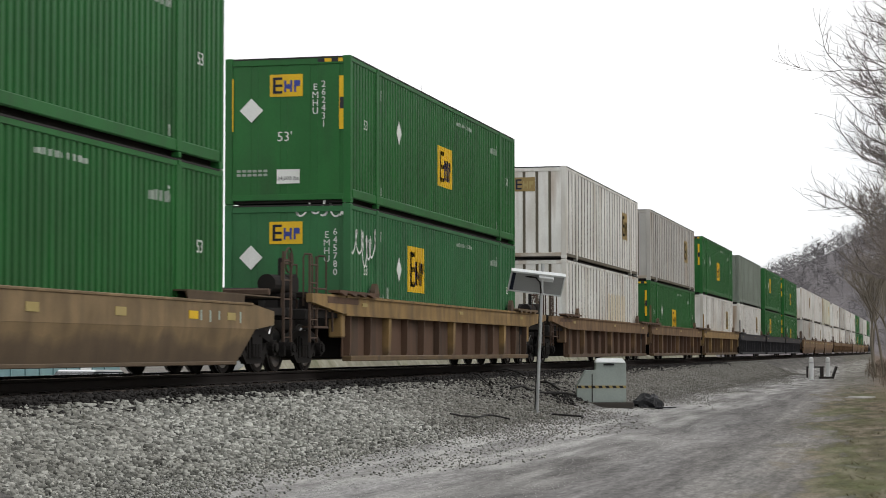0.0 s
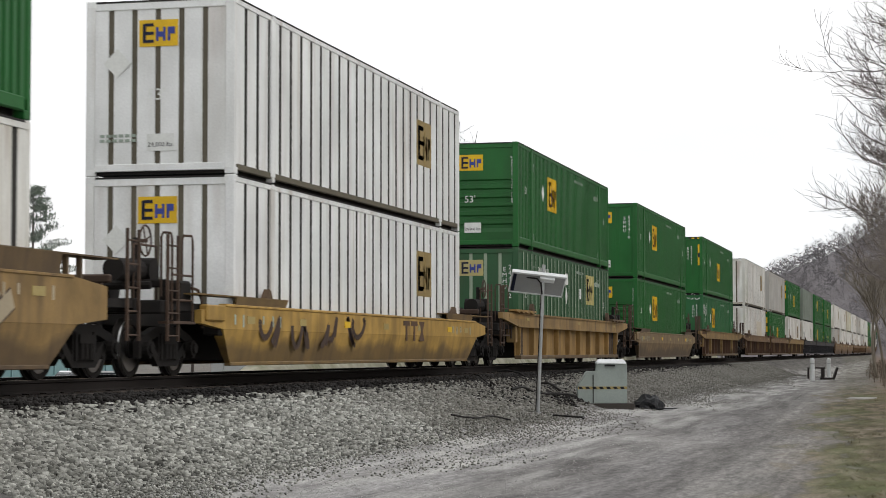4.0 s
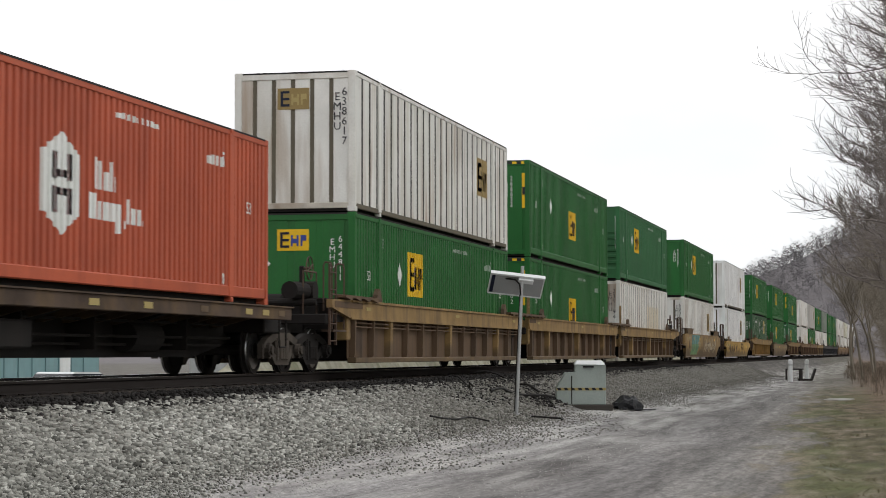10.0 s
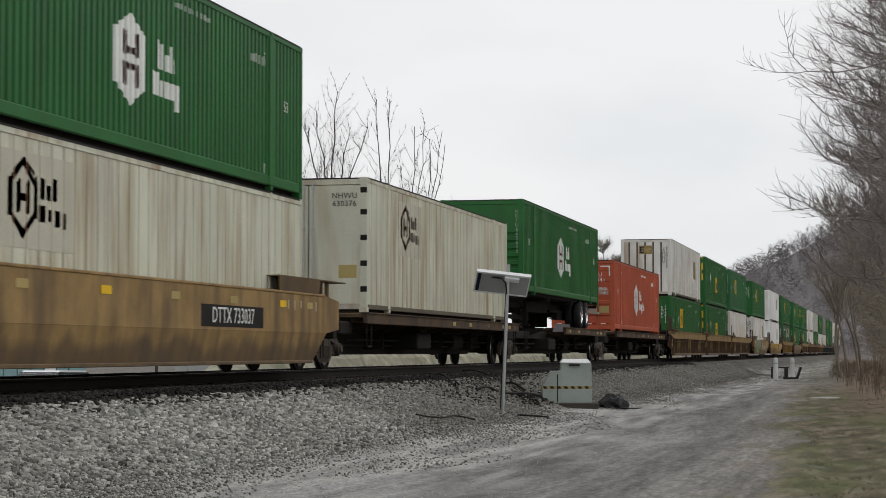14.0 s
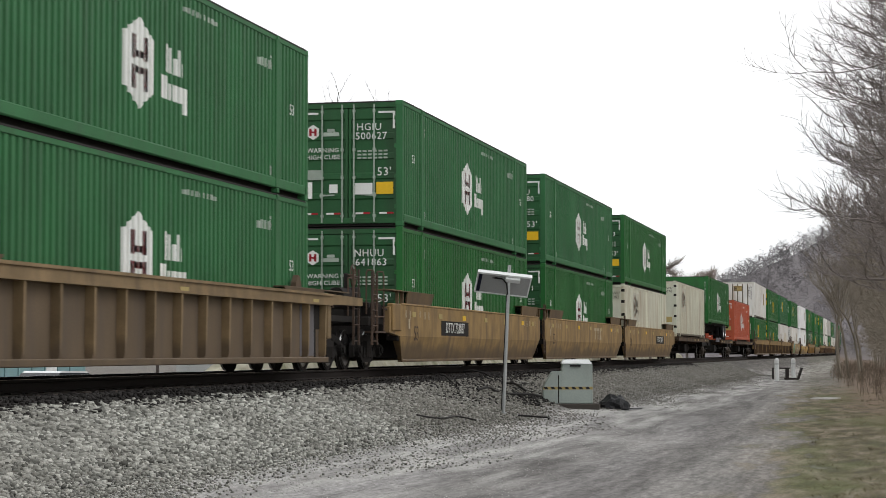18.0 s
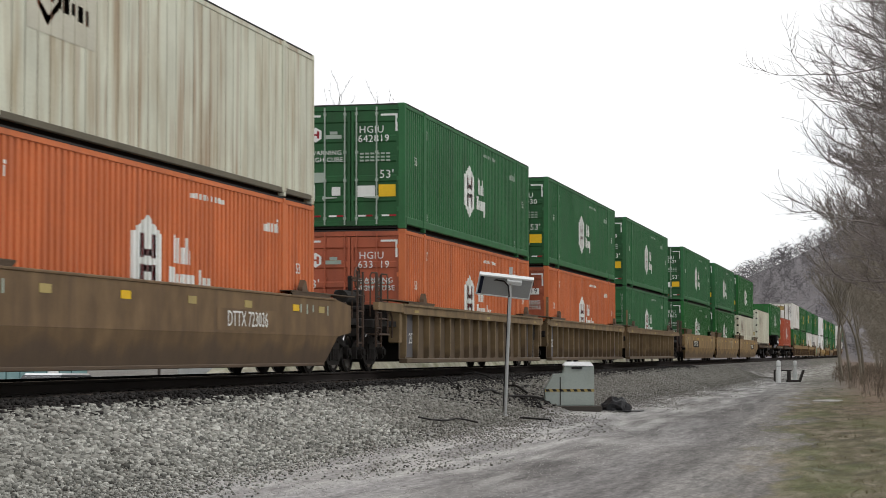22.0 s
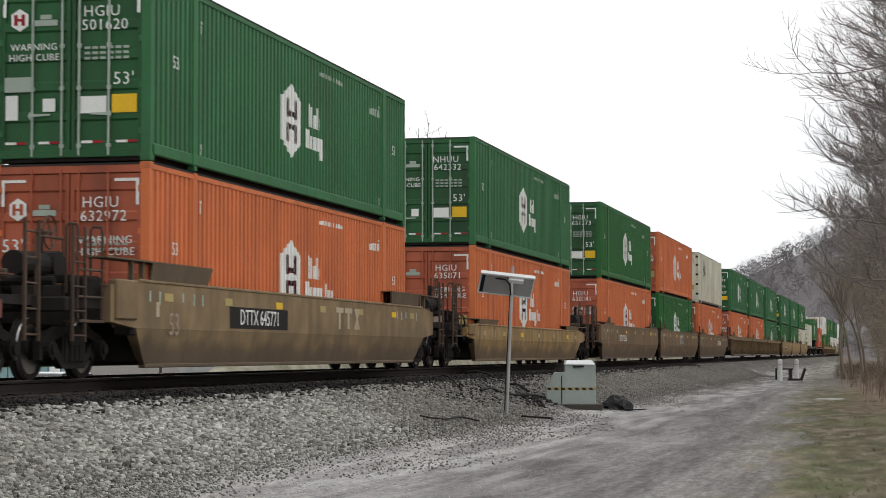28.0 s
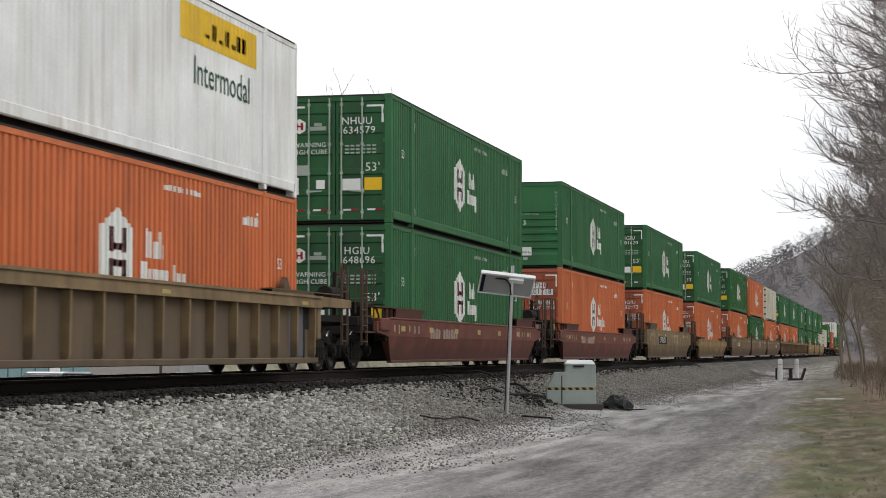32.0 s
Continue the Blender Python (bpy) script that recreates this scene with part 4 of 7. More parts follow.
            link("lettering", letters("WARNING HIGH CUBE", 0.07), near, pose(0.0, 0.020, 1.79) @ END_FACE, M["grey_mark"])
            link("lettering", letters("53", 0.17), near, pose(-0.05, 0.020, 1.50) @ END_FACE, M["white_mark"])
        else:
            old = paint in ("white", "greyish", "cream")
            link("logo_plate", PIECE["logo_field"], near, None, M["olive_logo"] if old else M["yellow"] if paint != "green_dull" else M["old_yellow"], "rectangular logo plate")
            link("logo_print", PIECE["logo_e"], near, None, M["navy"])
            link("logo_print", PIECE["logo_mp"], near, None, M["faded_yellow"] if old else M["blue"])
            if not old:
                link("diamond_plate", PIECE["diamond"], near, pose(0, 0, -0.20) if end == "ribs" else None, M["white_mark"])
                wp = link("weight_plate", PIECE["plate"], near, None, M["white_mark"])
                link("lettering", letters("24,000 lbs", 0.075), wp, pose(0.015, 0.017, 0.50) @ END_FACE, M["dark_mark"])
                link("stencil", PIECE["legal"], near, None, M["grey_mark"])
                link("lettering", letters("53'", 0.19), near, pose(-0.06, 0.020, 1.32) @ END_FACE, M["white_mark"])
                if spot == "mid":
                    link("yellow_bar", PIECE["bar_r"], near, None, M["yellow"])
                    link("yellow_bar", PIECE["bar_l"], near, None, M["yellow"])
                    link("bar_print", PIECE["bar_mid"], near, None, M["dark_mark"])
        if code or serial:
            if brand == "squarebox":
                x = 0.98 if spot not in ("mid", "aft") else 0.74 if spot == "mid" else 1.06
                big = 0.128 if paint == "green" or sheet != "post" else 0.165
                if end == "ribs":
                    link("lettering", letters("WARNING HIGH CUBE", 0.062, 1, True), near, pose(1.13, 0.016, 1.85) @ END_FACE, M["white_mark"])
                    link("lettering", letters(code + " " + serial, 0.115, 1, True), near, pose(-1.13, 0.016, 1.65) @ END_FACE, mk)
                    code = serial = ""
                if code:
                    link("lettering", letters(code, big, 1, True), near, pose(x - (0.17 if spot != "aft" else 0.15), 0.016, 2.05) @ END_FACE, mk)
                if serial:
                    link("lettering", letters(serial, big, 1, True), near, pose(x, 0.016, 1.95) @ END_FACE, mk)
            else:
                link("lettering", letters(code + serial, 0.11, 1, True), near, pose(1.1, 0.016, 1.9) @ END_FACE, M["grey_mark"])
                if brand == "hexbox":
                    link("paper_label", flat_piece("paper_label", -0.04, 0.11, 0.24, 0.34), near, None, M["grey_mark"])
    # camera side
    side = [c for c in thing.children if c.name.startswith("side_panel")][0]
    if brand == "hexbox" and sheet in EMBLEM:
        e = EMBLEM[sheet] if sheet == "pressed" else EMBLEM_B
        if sheet == "pressed":
            link("emblem", e[0], side, None, M["white_mark"], "white stepped hexagon emblem")
            link("emblem_print", e[1], side, None, M["crimson"])
            link("wordmark", e[2], side, None, M["white_mark"])
            if paint != "green":
                link("wordmark", e[3], side, None, M["white_mark"])
        else:
            link("emblem_patch", PATCH, side, None, M["washed_patch"], "washed-out patch")
            link("emblem_outline", PATCH_HEX, side, None, M["orange_print"], "washed-out orange hexagon")
            link("wordmark", PATCH_WORDS, side, None, M["orange_print"])
    if brand.startswith("squarebox") and (sheet, spot) in LOGO and extra != "beige":
        f = LOGO[(sheet, spot)]
        faded = paint in ("white", "greyish", "bright")
        link("logo_field", f[0], side, None, M["olive_logo"] if faded else M["yellow"] if paint != "green_dull" else M["old_yellow"], "square logo panel")
        link("logo_print", f[1], side, None, M["navy"])
        link("logo_print", f[2], side, None, M["faded_yellow"] if faded else M["blue"])
        if not faded:
            link("diamond", DIAMOND[sheet], side, None, M["white_mark"])
        if sheet == "posted":
            for a in ((7.22, 7.72, 2.10, 2.45), (9.85, 10.15, 1.72, 2.05)):
                link("data_plate", box_mesh("data_plate", FACE + 0.036, FACE + 0.041, *a), side, None, M["white_mark"], "white data plate")
            link("lettering", letters(code + " " + serial, 0.19, 1.05), side, pose(FACE + 0.040, 3.6, 2.36) @ SIDE_FACE, M["white_mark"])
    if spot == "mid" and brand == "squarebox":
        for k in range(4):
            link("hazard_tape", PIECE["hazard"], thing, pose(0.62 + 0.14 * k, 0, 0), M["yellow"] if k % 2 else M["dark_mark"])
    if sheet in ("pressed", "posted"):
        link("stencil", MARKS[sheet], side, None, M["dark_mark"] if paint == "white" else M["white_mark"] if paint in ("orange", "red") else M["grey_mark"])
        for y in (1.12, 15.1):
            link("lettering", letters("53", 0.20), side, pose(FACE + 0.004, y, 1.62) @ SIDE_FACE, mk)
    if extra == "beige":
        for k, p in enumerate(BEIGE):
            link("repair_panel", p, side, None, M["beige"], "beige repair panel")
    if extra == "scribble":
        link("graffiti", SCRIBBLE_SIDE, side, None, M["white_mark"], "white spray-painted scribble")
        link("graffiti", SCRIBBLE_SIDE, side, pose(0, 0.95, -1.15) , M["grey_mark"], "grey spray-painted scribble")
        link("graffiti", SCRIBBLE_END, near, pose(0.1, 0.012, 2.66) @ END_FACE, M["white_mark"], "white spray-painted scribble")
    if extra == "panel":
        f = link("name_panel", PANEL[0], side, None, M["yellow"], "yellow name panel")
        link("wordmark", PANEL[1], f, None, M["navy"])
        link("lettering", letters("Intermodal", 0.46, 1.0), side, pose(FACE + 0.006, 11.9, 1.62) @ SIDE_FACE, M["dark_print"], "dark green lettering")
    return thing


def scribble(seed, w, h, thick, n):
    """Overlapping loops of a spray can, as flat bent strips."""
    r = random.Random(seed)
    bm = bmesh.new()
    for k in range(n):
        cx, cy, rx, ry, ph = w * (k + 0.5) / n, h * r.uniform(0.35, 0.65), w / n * r.uniform(0.3, 0.7), h * r.uniform(0.25, 0.5), r.uniform(0, 6)
        turns = r.uniform(3.5, 6.0)
        pts = [(cx + rx * math.sin(ph + turns * i / 14) + w / n * 0.5 * (i / 14 - 0.5), cy + ry * math.cos(1.7 * ph + 1.3 * turns * i / 14)) for i in range(15)]
        for (x0, y0), (x1, y1) in zip(pts, pts[1:]):
            d = math.hypot(x1 - x0, y1 - y0) + 1e-6
            nx, ny = -(y1 - y0) / d * thick / 2, (x1 - x0) / d * thick / 2
            bm.faces.new([bm.verts.new((px, py, 0.0)) for px, py in ((x0 + nx, y0 + ny), (x0 - nx, y0 - ny), (x1 - nx, y1 - ny), (x1 + nx, y1 + ny))])
    return done("graffiti", bm)


BEIGE = [painted("post", [(y, y + 0.44, 0.75, 2.05)]) for y in (8.58, 9.19, 9.79, 10.40, 11.0, 11.61, 12.22)]
SCRIBBLE_END = scribble(4, 1.1, 0.28, 0.035, 7)
bm = bmesh.new()
bm.from_mesh(scribble(9, 2.0, 0.85, 0.05, 6))
bmesh.ops.transform(bm, matrix=pose(FACE + 0.006, 0.15, 1.75) @ SIDE_FACE, verts=bm.verts)
SCRIBBLE_SIDE = done("graffiti", bm)
PANEL = (painted("fine", [(9.85, 13.7, 2.08, 2.68)]), painted("fine", [(y, y + 0.22, 2.24, 2.24 + h) for y, h in ((11.0, 0.06), (11.35, 0.26), (11.7, 0.06), (12.0, 0.26), (12.35, 0.08), (12.6, 0.26), (12.9, 0.26))]))
PATCH = painted("lined", [(2.9, 5.2, 1.35, 2.60)])
PATCH_HEX = painted("lined", [(3.1, 3.22, 1.75, 2.25), (3.9, 4.02, 1.75, 2.25), (3.22, 3.56, (2.16, 2.28), (2.42, 2.54)), (3.56, 3.9, (2.42, 2.54), (2.16, 2.28)), (3.22, 3.56, (1.72, 1.84), (1.46, 1.58)), (3.56, 3.9, (1.46, 1.58), (1.72, 1.84)),
                             (3.36, 3.45, 1.80, 2.2), (3.66, 3.75, 1.80, 2.2), (3.45, 3.66, 1.96, 2.05)])
PATCH_WORDS = painted("lined", [(4.1, 4.25, 2.02, 2.30), (4.3, 4.45, 2.02, 2.22), (4.5, 4.65, 2.02, 2.32), (4.05, 4.28, 1.72, 1.94), (4.36, 4.5, 1.74, 1.9), (4.58, 4.76, 1.68, 1.9), (4.84, 4.96, 1.66, 1.88),
                                (3.2, 3.28, 1.78, 2.30), (3.28, 3.6, (2.30, 2.36), (2.48, 2.54)), (3.6, 3.92, (2.48, 2.54), (2.30, 2.36)), (3.92, 4.0, 1.78, 2.30), (3.28, 3.6, (1.72, 1.78), (1.54, 1.60)), (3.6, 3.92, (1.54, 1.60), (1.72, 1.78)),
                                (3.42, 3.50, 1.82, 2.24), (3.70, 3.78, 1.82, 2.24), (3.50, 3.70, 1.98, 2.06)])


# ---- the train: cars ----
def wheel_mesh():
    bm = bmesh.new()
    lathe(bm, [(-0.07, 0.12), (-0.07, 0.30), (-0.05, 0.34), (-0.06, 0.455), (-0.035, 0.455), (-0.03, 0.425), (0.07, 0.42), (0.075, 0.35), (0.03, 0.33), (0.02, 0.16), (0.09, 0.14), (0.10, 0.05)], n=28)
    for k in range(3):
        a = k * 2 * math.pi / 3
        box(bm, 0.028, 0.034, 0.24 * math.cos(a) - 0.02, 0.24 * math.cos(a) + 0.02, 0.24 * math.sin(a) - 0.02, 0.24 * math.sin(a) + 0.02)
    return done("wheel", bm)


def frame_mesh():
    """Cast side frame of a three-piece truck, with its spring window."""
    bm = bmesh.new()
    plate(bm, [(-1.12, 0.50), (-1.0, 0.43), (-0.84, 0.50), (-0.42, 0.60), (0.42, 0.60), (0.84, 0.50), (1.0, 0.43), (1.12, 0.50), (0.92, 0.62), (0.45, 0.74), (-0.45, 0.74), (-0.92, 0.62)], 0, -0.06, 0.06)
    plate(bm, [(-0.78, 0.44), (-0.38, 0.15), (0.38, 0.15), (0.78, 0.44), (0.66, 0.52), (0.31, 0.27), (-0.31, 0.27), (-0.66, 0.52)], 0, -0.05, 0.05)
    for y in (-0.33, 0.33):
        box(bm, -0.05, 0.055, y - 0.06, y + 0.06, 0.24, 0.63)
    for s in (-1, 1):
        for d in (-0.20, 0.20):
            box(bm, -0.05, 0.05, s * 0.89 + d - 0.045, s * 0.89 + d + 0.045, 0.27, 0.52)
    for s in (-1, 1):
        rod(bm, (0.0, s * 0.89, 0.42), (0.13, s * 0.89, 0.42), 0.13, n=12)
        rod(bm, (0.13, s * 0.89, 0.42), (0.17, s * 0.89, 0.42), 0.08, n=10)
        box(bm, 0.04, 0.08, s * 0.30 - 0.04, s * 0.30 + 0.04, 0.24, 0.64)
    for k in (-0.15, 0.0, 0.15):
        rod(bm, (0.06, k, 0.26), (0.06, k, 0.48), 0.06, n=8)
    box(bm, 0.03, 0.11, -0.26, 0.26, 0.48, 0.60)
    return done("side_frame", bm)


CAR = {
    "wheel": wheel_mesh(), "side_frame": frame_mesh(),
    "axle": None, "bolster": box_mesh("bolster", -0.95, 0.95, -0.22, 0.22, 0.42, 0.68, bevel=0.03),
    "sticker": box_mesh("reflector", 0, 0.006, -0.19, 0.19, -0.06, 0.06),
    "coupler": None, "brake_wheel": None, "ladder": None, "guide": None,
}
bm = bmesh.new()
rod(bm, (-0.72, 0, 0), (0.72, 0, 0), 0.085, n=10)
CAR["axle"] = done("axle", bm)
bm = bmesh.new()
lathe(bm, [(-0.01, 0.418), (-0.01, 0.4225), (0.055, 0.4215), (0.055, 0.416)], n=28)
CAR["tread"] = done("tread", bm)
bm = bmesh.new()
box(bm, -0.10, 0.10, -0.85, 0.10, 0.70, 0.95, bevel=0.02)
box(bm, -0.17, 0.15, -1.05, -0.80, 0.66, 0.98, bevel=0.04)
box(bm, 0.06, 0.17, -1.18, -0.95, 0.68, 0.96, bevel=0.03)
CAR["coupler"] = done("coupler", bm)
bm = bmesh.new()
for k in range(16):
    a, b = k * math.pi / 8, (k + 1) * math.pi / 8
    rod(bm, (0, 0.28 * math.cos(a), 0.28 * math.sin(a)), (0, 0.28 * math.cos(b), 0.28 * math.sin(b)), 0.016, n=5, caps=False)
for k in range(4):
    a = k * math.pi / 2 + 0.4
    rod(bm, (0, 0, 0), (0, 0.28 * math.cos(a), 0.28 * math.sin(a)), 0.012, n=5)
rod(bm, (-0.12, 0, 0), (0.03, 0, 0), 0.035, n=8)
CAR["brake_wheel"] = done("brake_wheel", bm)
bm = bmesh.new()
for y in (0, 0.42):
    box(bm, -0.02, 0.02, y - 0.02, y + 0.02, 0.42, 1.98)
for k in range(5):
    rod(bm, (0.01, 0, 0.50 + k * 0.33), (0.01, 0.42, 0.50 + k * 0.33), 0.014, n=6)
CAR["ladder"] = done("ladder", bm)
bm = bmesh.new()
plate(bm, [(-0.20, 0.0), (0.20, 0.0), (0.19, 0.10), (0.08, 0.27), (-0.02, 0.30), (-0.17, 0.16)], 0, -0.07, 0.03)
CAR["guide"] = done("container_guide", bm)
bm = bmesh.new()
for a, b in (((0, 0, 0), (0, 0, 0.85)), ((0, 0.9, 0), (0, 0.9, 0.85)), ((0, 0, 0.85), (0, 0.9, 0.85)), ((0, 0, 0.45), (0, 0.9, 0.45))):
    rod(bm, a, b, 0.018, n=6)
CAR["handrail"] = done("handrail", bm)
bm = bmesh.new()
pts = [(-1.75, 0.0), (-1.75, 0.05), (1.05, 0.05), (1.05, 0.0)]
for k in range(4):
    y = 0.75 - k * 0.66
    pts += [(y, 0.0), (y - 0.03, -0.045), (y - 0.14, -0.045), (y - 0.42, 0.0)]
plate(bm, pts, 0, 1.37, 1.60)
CAR["walkway"] = done("walkway", bm)
bm = bmesh.new()
rod(bm, (-0.5, 0, 0.22), (0.5, 0, 0.22), 0.22, n=14)
for x in (-0.35, 0.35):
    box(bm, x - 0.03, x + 0.03, -0.24, 0.24, 0.0, 0.25)
CAR["tank"] = done("air_tank", bm)
bm = bmesh.new()
pts = [Vector((0.25, 0, 0.78)), Vector((0.32, -0.25, 0.45)), Vector((0.30, -0.55, 0.36)), Vector((0.2, -0.9, 0.42))]
for a, b in zip(pts, pts[1:]):
    rod(bm, a, b, 0.022, n=6)
CAR["hose"] = done("brake_hose", bm)
POST = {}


def flare(h):
    """Flared guide plate on top of a smooth side, and the thin tread that carries on over the end."""
    bm = bmesh.new()
    vs = [[bm.verts.new((x + d, y, z)) for d in (0.0, -0.03)] for x, y, z in ((1.495, -0.45, -0.03), (1.495, 2.05, -0.03), (1.495 + 0.16 * h, 2.20, h), (1.495 + 0.16 * h, -0.45, h))]
    bm.faces.new([v[0] for v in vs])
    bm.faces.new([v[1] for v in vs][::-1])
    for p, q in zip(vs, vs[1:] + vs[:1]):
        bm.faces.new((p[0], p[1], q[1], q[0]))
    box(bm, 1.20, 1.50 + 0.16 * h, -2.25, 2.18, h, h + 0.022)
    if h > 0.15:
        for y in (-1.15, -0.72):
            box(bm, 1.42, 1.49, y - 0.035, y + 0.035, -0.05, h)
    return done("guide_plate", bm)


def end_gear():
    """Brake housing, winch drum and pipes on the end platform."""
    bm = bmesh.new()
    rod(bm, (0.75, -0.80, 0.55), (0.75, 0.12, 0.55), 0.17, n=14)
    rod(bm, (0.35, 0.28, 0.55), (0.95, 0.28, 0.55), 0.20, n=14)
    rod(bm, (-0.9, -0.35, 0.32), (1.15, -0.35, 0.32), 0.06, n=8)
    box(bm, -1.2, 1.25, 0.0, 0.12, 0.30, 0.42, bevel=0.02)
    box(bm, 0.95, 1.30, 0.45, 0.95, 0.05, 0.42, bevel=0.04)
    return done("brake_gear", bm)


def bent(pts, r):
    """A rod bent through points, one tube."""
    bm = bmesh.new()
    pts = [Vector(p) for p in pts]
    rings = []
    for i, p in enumerate(pts):
        d = (pts[min(i + 1, len(pts) - 1)] - pts[max(i - 1, 0)]).normalized()
        u = d.orthogonal().normalized()
        w = d.cross(u)
        rings.append([p + u * (r * math.cos(k * 1.0472)) + w * (r * math.sin(k * 1.0472)) for k in range(6)])
    for p, q in zip(rings, rings[1:]):
        k0 = min(range(6), key=lambda k: (q[k] - p[0]).length)
        a, c = [bm.verts.new(v) for v in p], [bm.verts.new(q[(k + k0) % 6]) for k in range(6)]
        for k in range(6):
            bm.faces.new((a[k], a[(k + 1) % 6], c[(k + 1) % 6], c[k]))
    bmesh.ops.remove_doubles(bm, verts=bm.verts, dist=0.001)
    return done("grab_rail", bm)


CAR["loop"] = bent([(1.42, 0, -0.25), (1.42, 0, 0.95), (1.40, 0, 1.03), (1.28, 0, 1.04), (1.25, 0, 0.98), (1.25, 0, 0.10)], 0.020)
CAR["bar"] = bent([(1.42, 0.0, 0), (1.42, 0.85, 0)], 0.018)
CAR["pipe_bend"] = bent([(1.40, 0.85, 0.25), (1.42, 1.08, 0.22), (1.43, 1.22, 0.08), (1.40, 1.32, -0.35)], 0.025)
CAR["step"] = box_mesh("step", 1.22, 1.46, -0.02, 0.87, -0.30, -0.26)
CAR["gear"] = end_gear()
FLARE = {"tan": 0.25, "olive": 0.25, "oxide": 0.19, "golden": 0.11, "rust": 0.11, "brown": 0.06, "coal": 0.06}


def truck(parent, y, spin, cast="grime"):
    t = link("truck", CAR["bolster"], parent, pose(0, y, 0), M["grime"], "grimy two-axle truck")
    for s in (1, -1):
        link("side_frame", CAR["side_frame"], t, pose(s * 1.0, 0, 0) if s > 0 else pose(-1.0, 0, 0, 0, 0, 180), M[cast])
    for d in (-0.89, 0.89):
        ax = link("wheelset", WHEELSET, t, pose(0, d, 0.42))
        spin.append(ax)
    return t


def wheelset_mesh():
    """Two wheels on their axle, with bright treads."""
    bm = bmesh.new()
    for src, mats in (("wheel", 0), ("tread", 1)):
        for s in (1, -1):
            n0 = len(bm.verts)
            f0 = len(bm.faces)
            bm.from_mesh(CAR[src])
            bm.verts.ensure_lookup_table()
            bm.faces.ensure_lookup_table()
            for v in bm.verts[n0:]:
                v.co.x = s * (v.co.x + 0.745)
            for f in bm.faces[f0:]:
                f.material_index = mats
                f.smooth = mats == 1
    bm.from_mesh(CAR["axle"])
    mesh = done("wheelset", bm)
    mesh.materials.append(M["wheel"])
    mesh.materials.append(M["tread"])
    return mesh


WHEELSET = wheelset_mesh()
SPIN, MOVERS = [], []


def post_mesh(top, half=0.04):
    if (top, half) not in POST:
        bm = bmesh.new()
        plate(bm, [(1.345, top - 0.35), (1.49, top - 0.35), (1.475, 0.34), (1.455, 0.28), (1.345, 0.28)], 1, -half, half)
        POST[top, half] = done("side_post", bm)
    return POST[top, half]


def dashes(top):
    """Short stencilled lines near the ends of a smooth side."""
    bm = bmesh.new()
    for y, h in ((-0.5, 0.12), (-0.1, 0.16), (0.9, 0.10), (1.4, 0.14), (1.8, 0.14), (14.6, 0.12), (15.0, 0.14), (15.4, 0.10), (16.4, 0.14)):
        box(bm, 1.489, 1.4935, y, y + 0.07, top - 0.20 - h, top - 0.16)
    return done("stencil", bm)


def serial_bars():
    bm = bmesh.new()
    y = 4.6
    for k, w in enumerate((0.22, 0.24, 0.22, 0.20, 0.0, 0.22, 0.22, 0.20, 0.22, 0.22, 0.2)):
        if w:
            plate(bm, [(y, 0.56), (y + w, 0.56), (y + w + 0.03, 0.80 - 0.05 * (k % 2)), (y + 0.03, 0.80)], 0, 1.489, 1.4935)
        y += 0.28
    return done("stencil", bm)


SHARED = {}


def shared(key, build):
    if key not in SHARED:
        SHARED[key] = build()
    return SHARED[key]


def side_x(z):
    """Face of a smooth car side, which slants in below its knee."""
    return 1.491 if z > 0.72 else 1.490 - 0.11 * (0.72 - z) / 0.55


def sprayed(quads, off):
    """Flat paint on a smooth car side: each quad is four (along, up) corners, bottom edge first."""
    bm = bmesh.new()
    for a, b, c, d in quads:
        rows = []
        for k in range(9):
            f = k / 8
            rows.append([(p[0] + (q[0] - p[0]) * f, p[1] + (q[1] - p[1]) * f) for p, q in ((a, d), (b, c))])
        vs = [[bm.verts.new((side_x(z) + off, y, z)) for y, z in r] for r in rows]
        for p, q in zip(vs, vs[1:]):
            bm.faces.new((p[0], p[1], q[1], q[0]))
    return done("graffiti", bm)


def stroke(y0, z0, y1, z1, w):
    """One brush stroke as a quad of width w."""
    n = math.hypot(y1 - y0, z1 - z0)
    u, v = -(z1 - z0) / n * w / 2, (y1 - y0) / n * w / 2
    return ((y0 + u, z0 + v), (y0 - u, z0 - v), (y1 - u, z1 - v), (y1 + u, z1 + v))


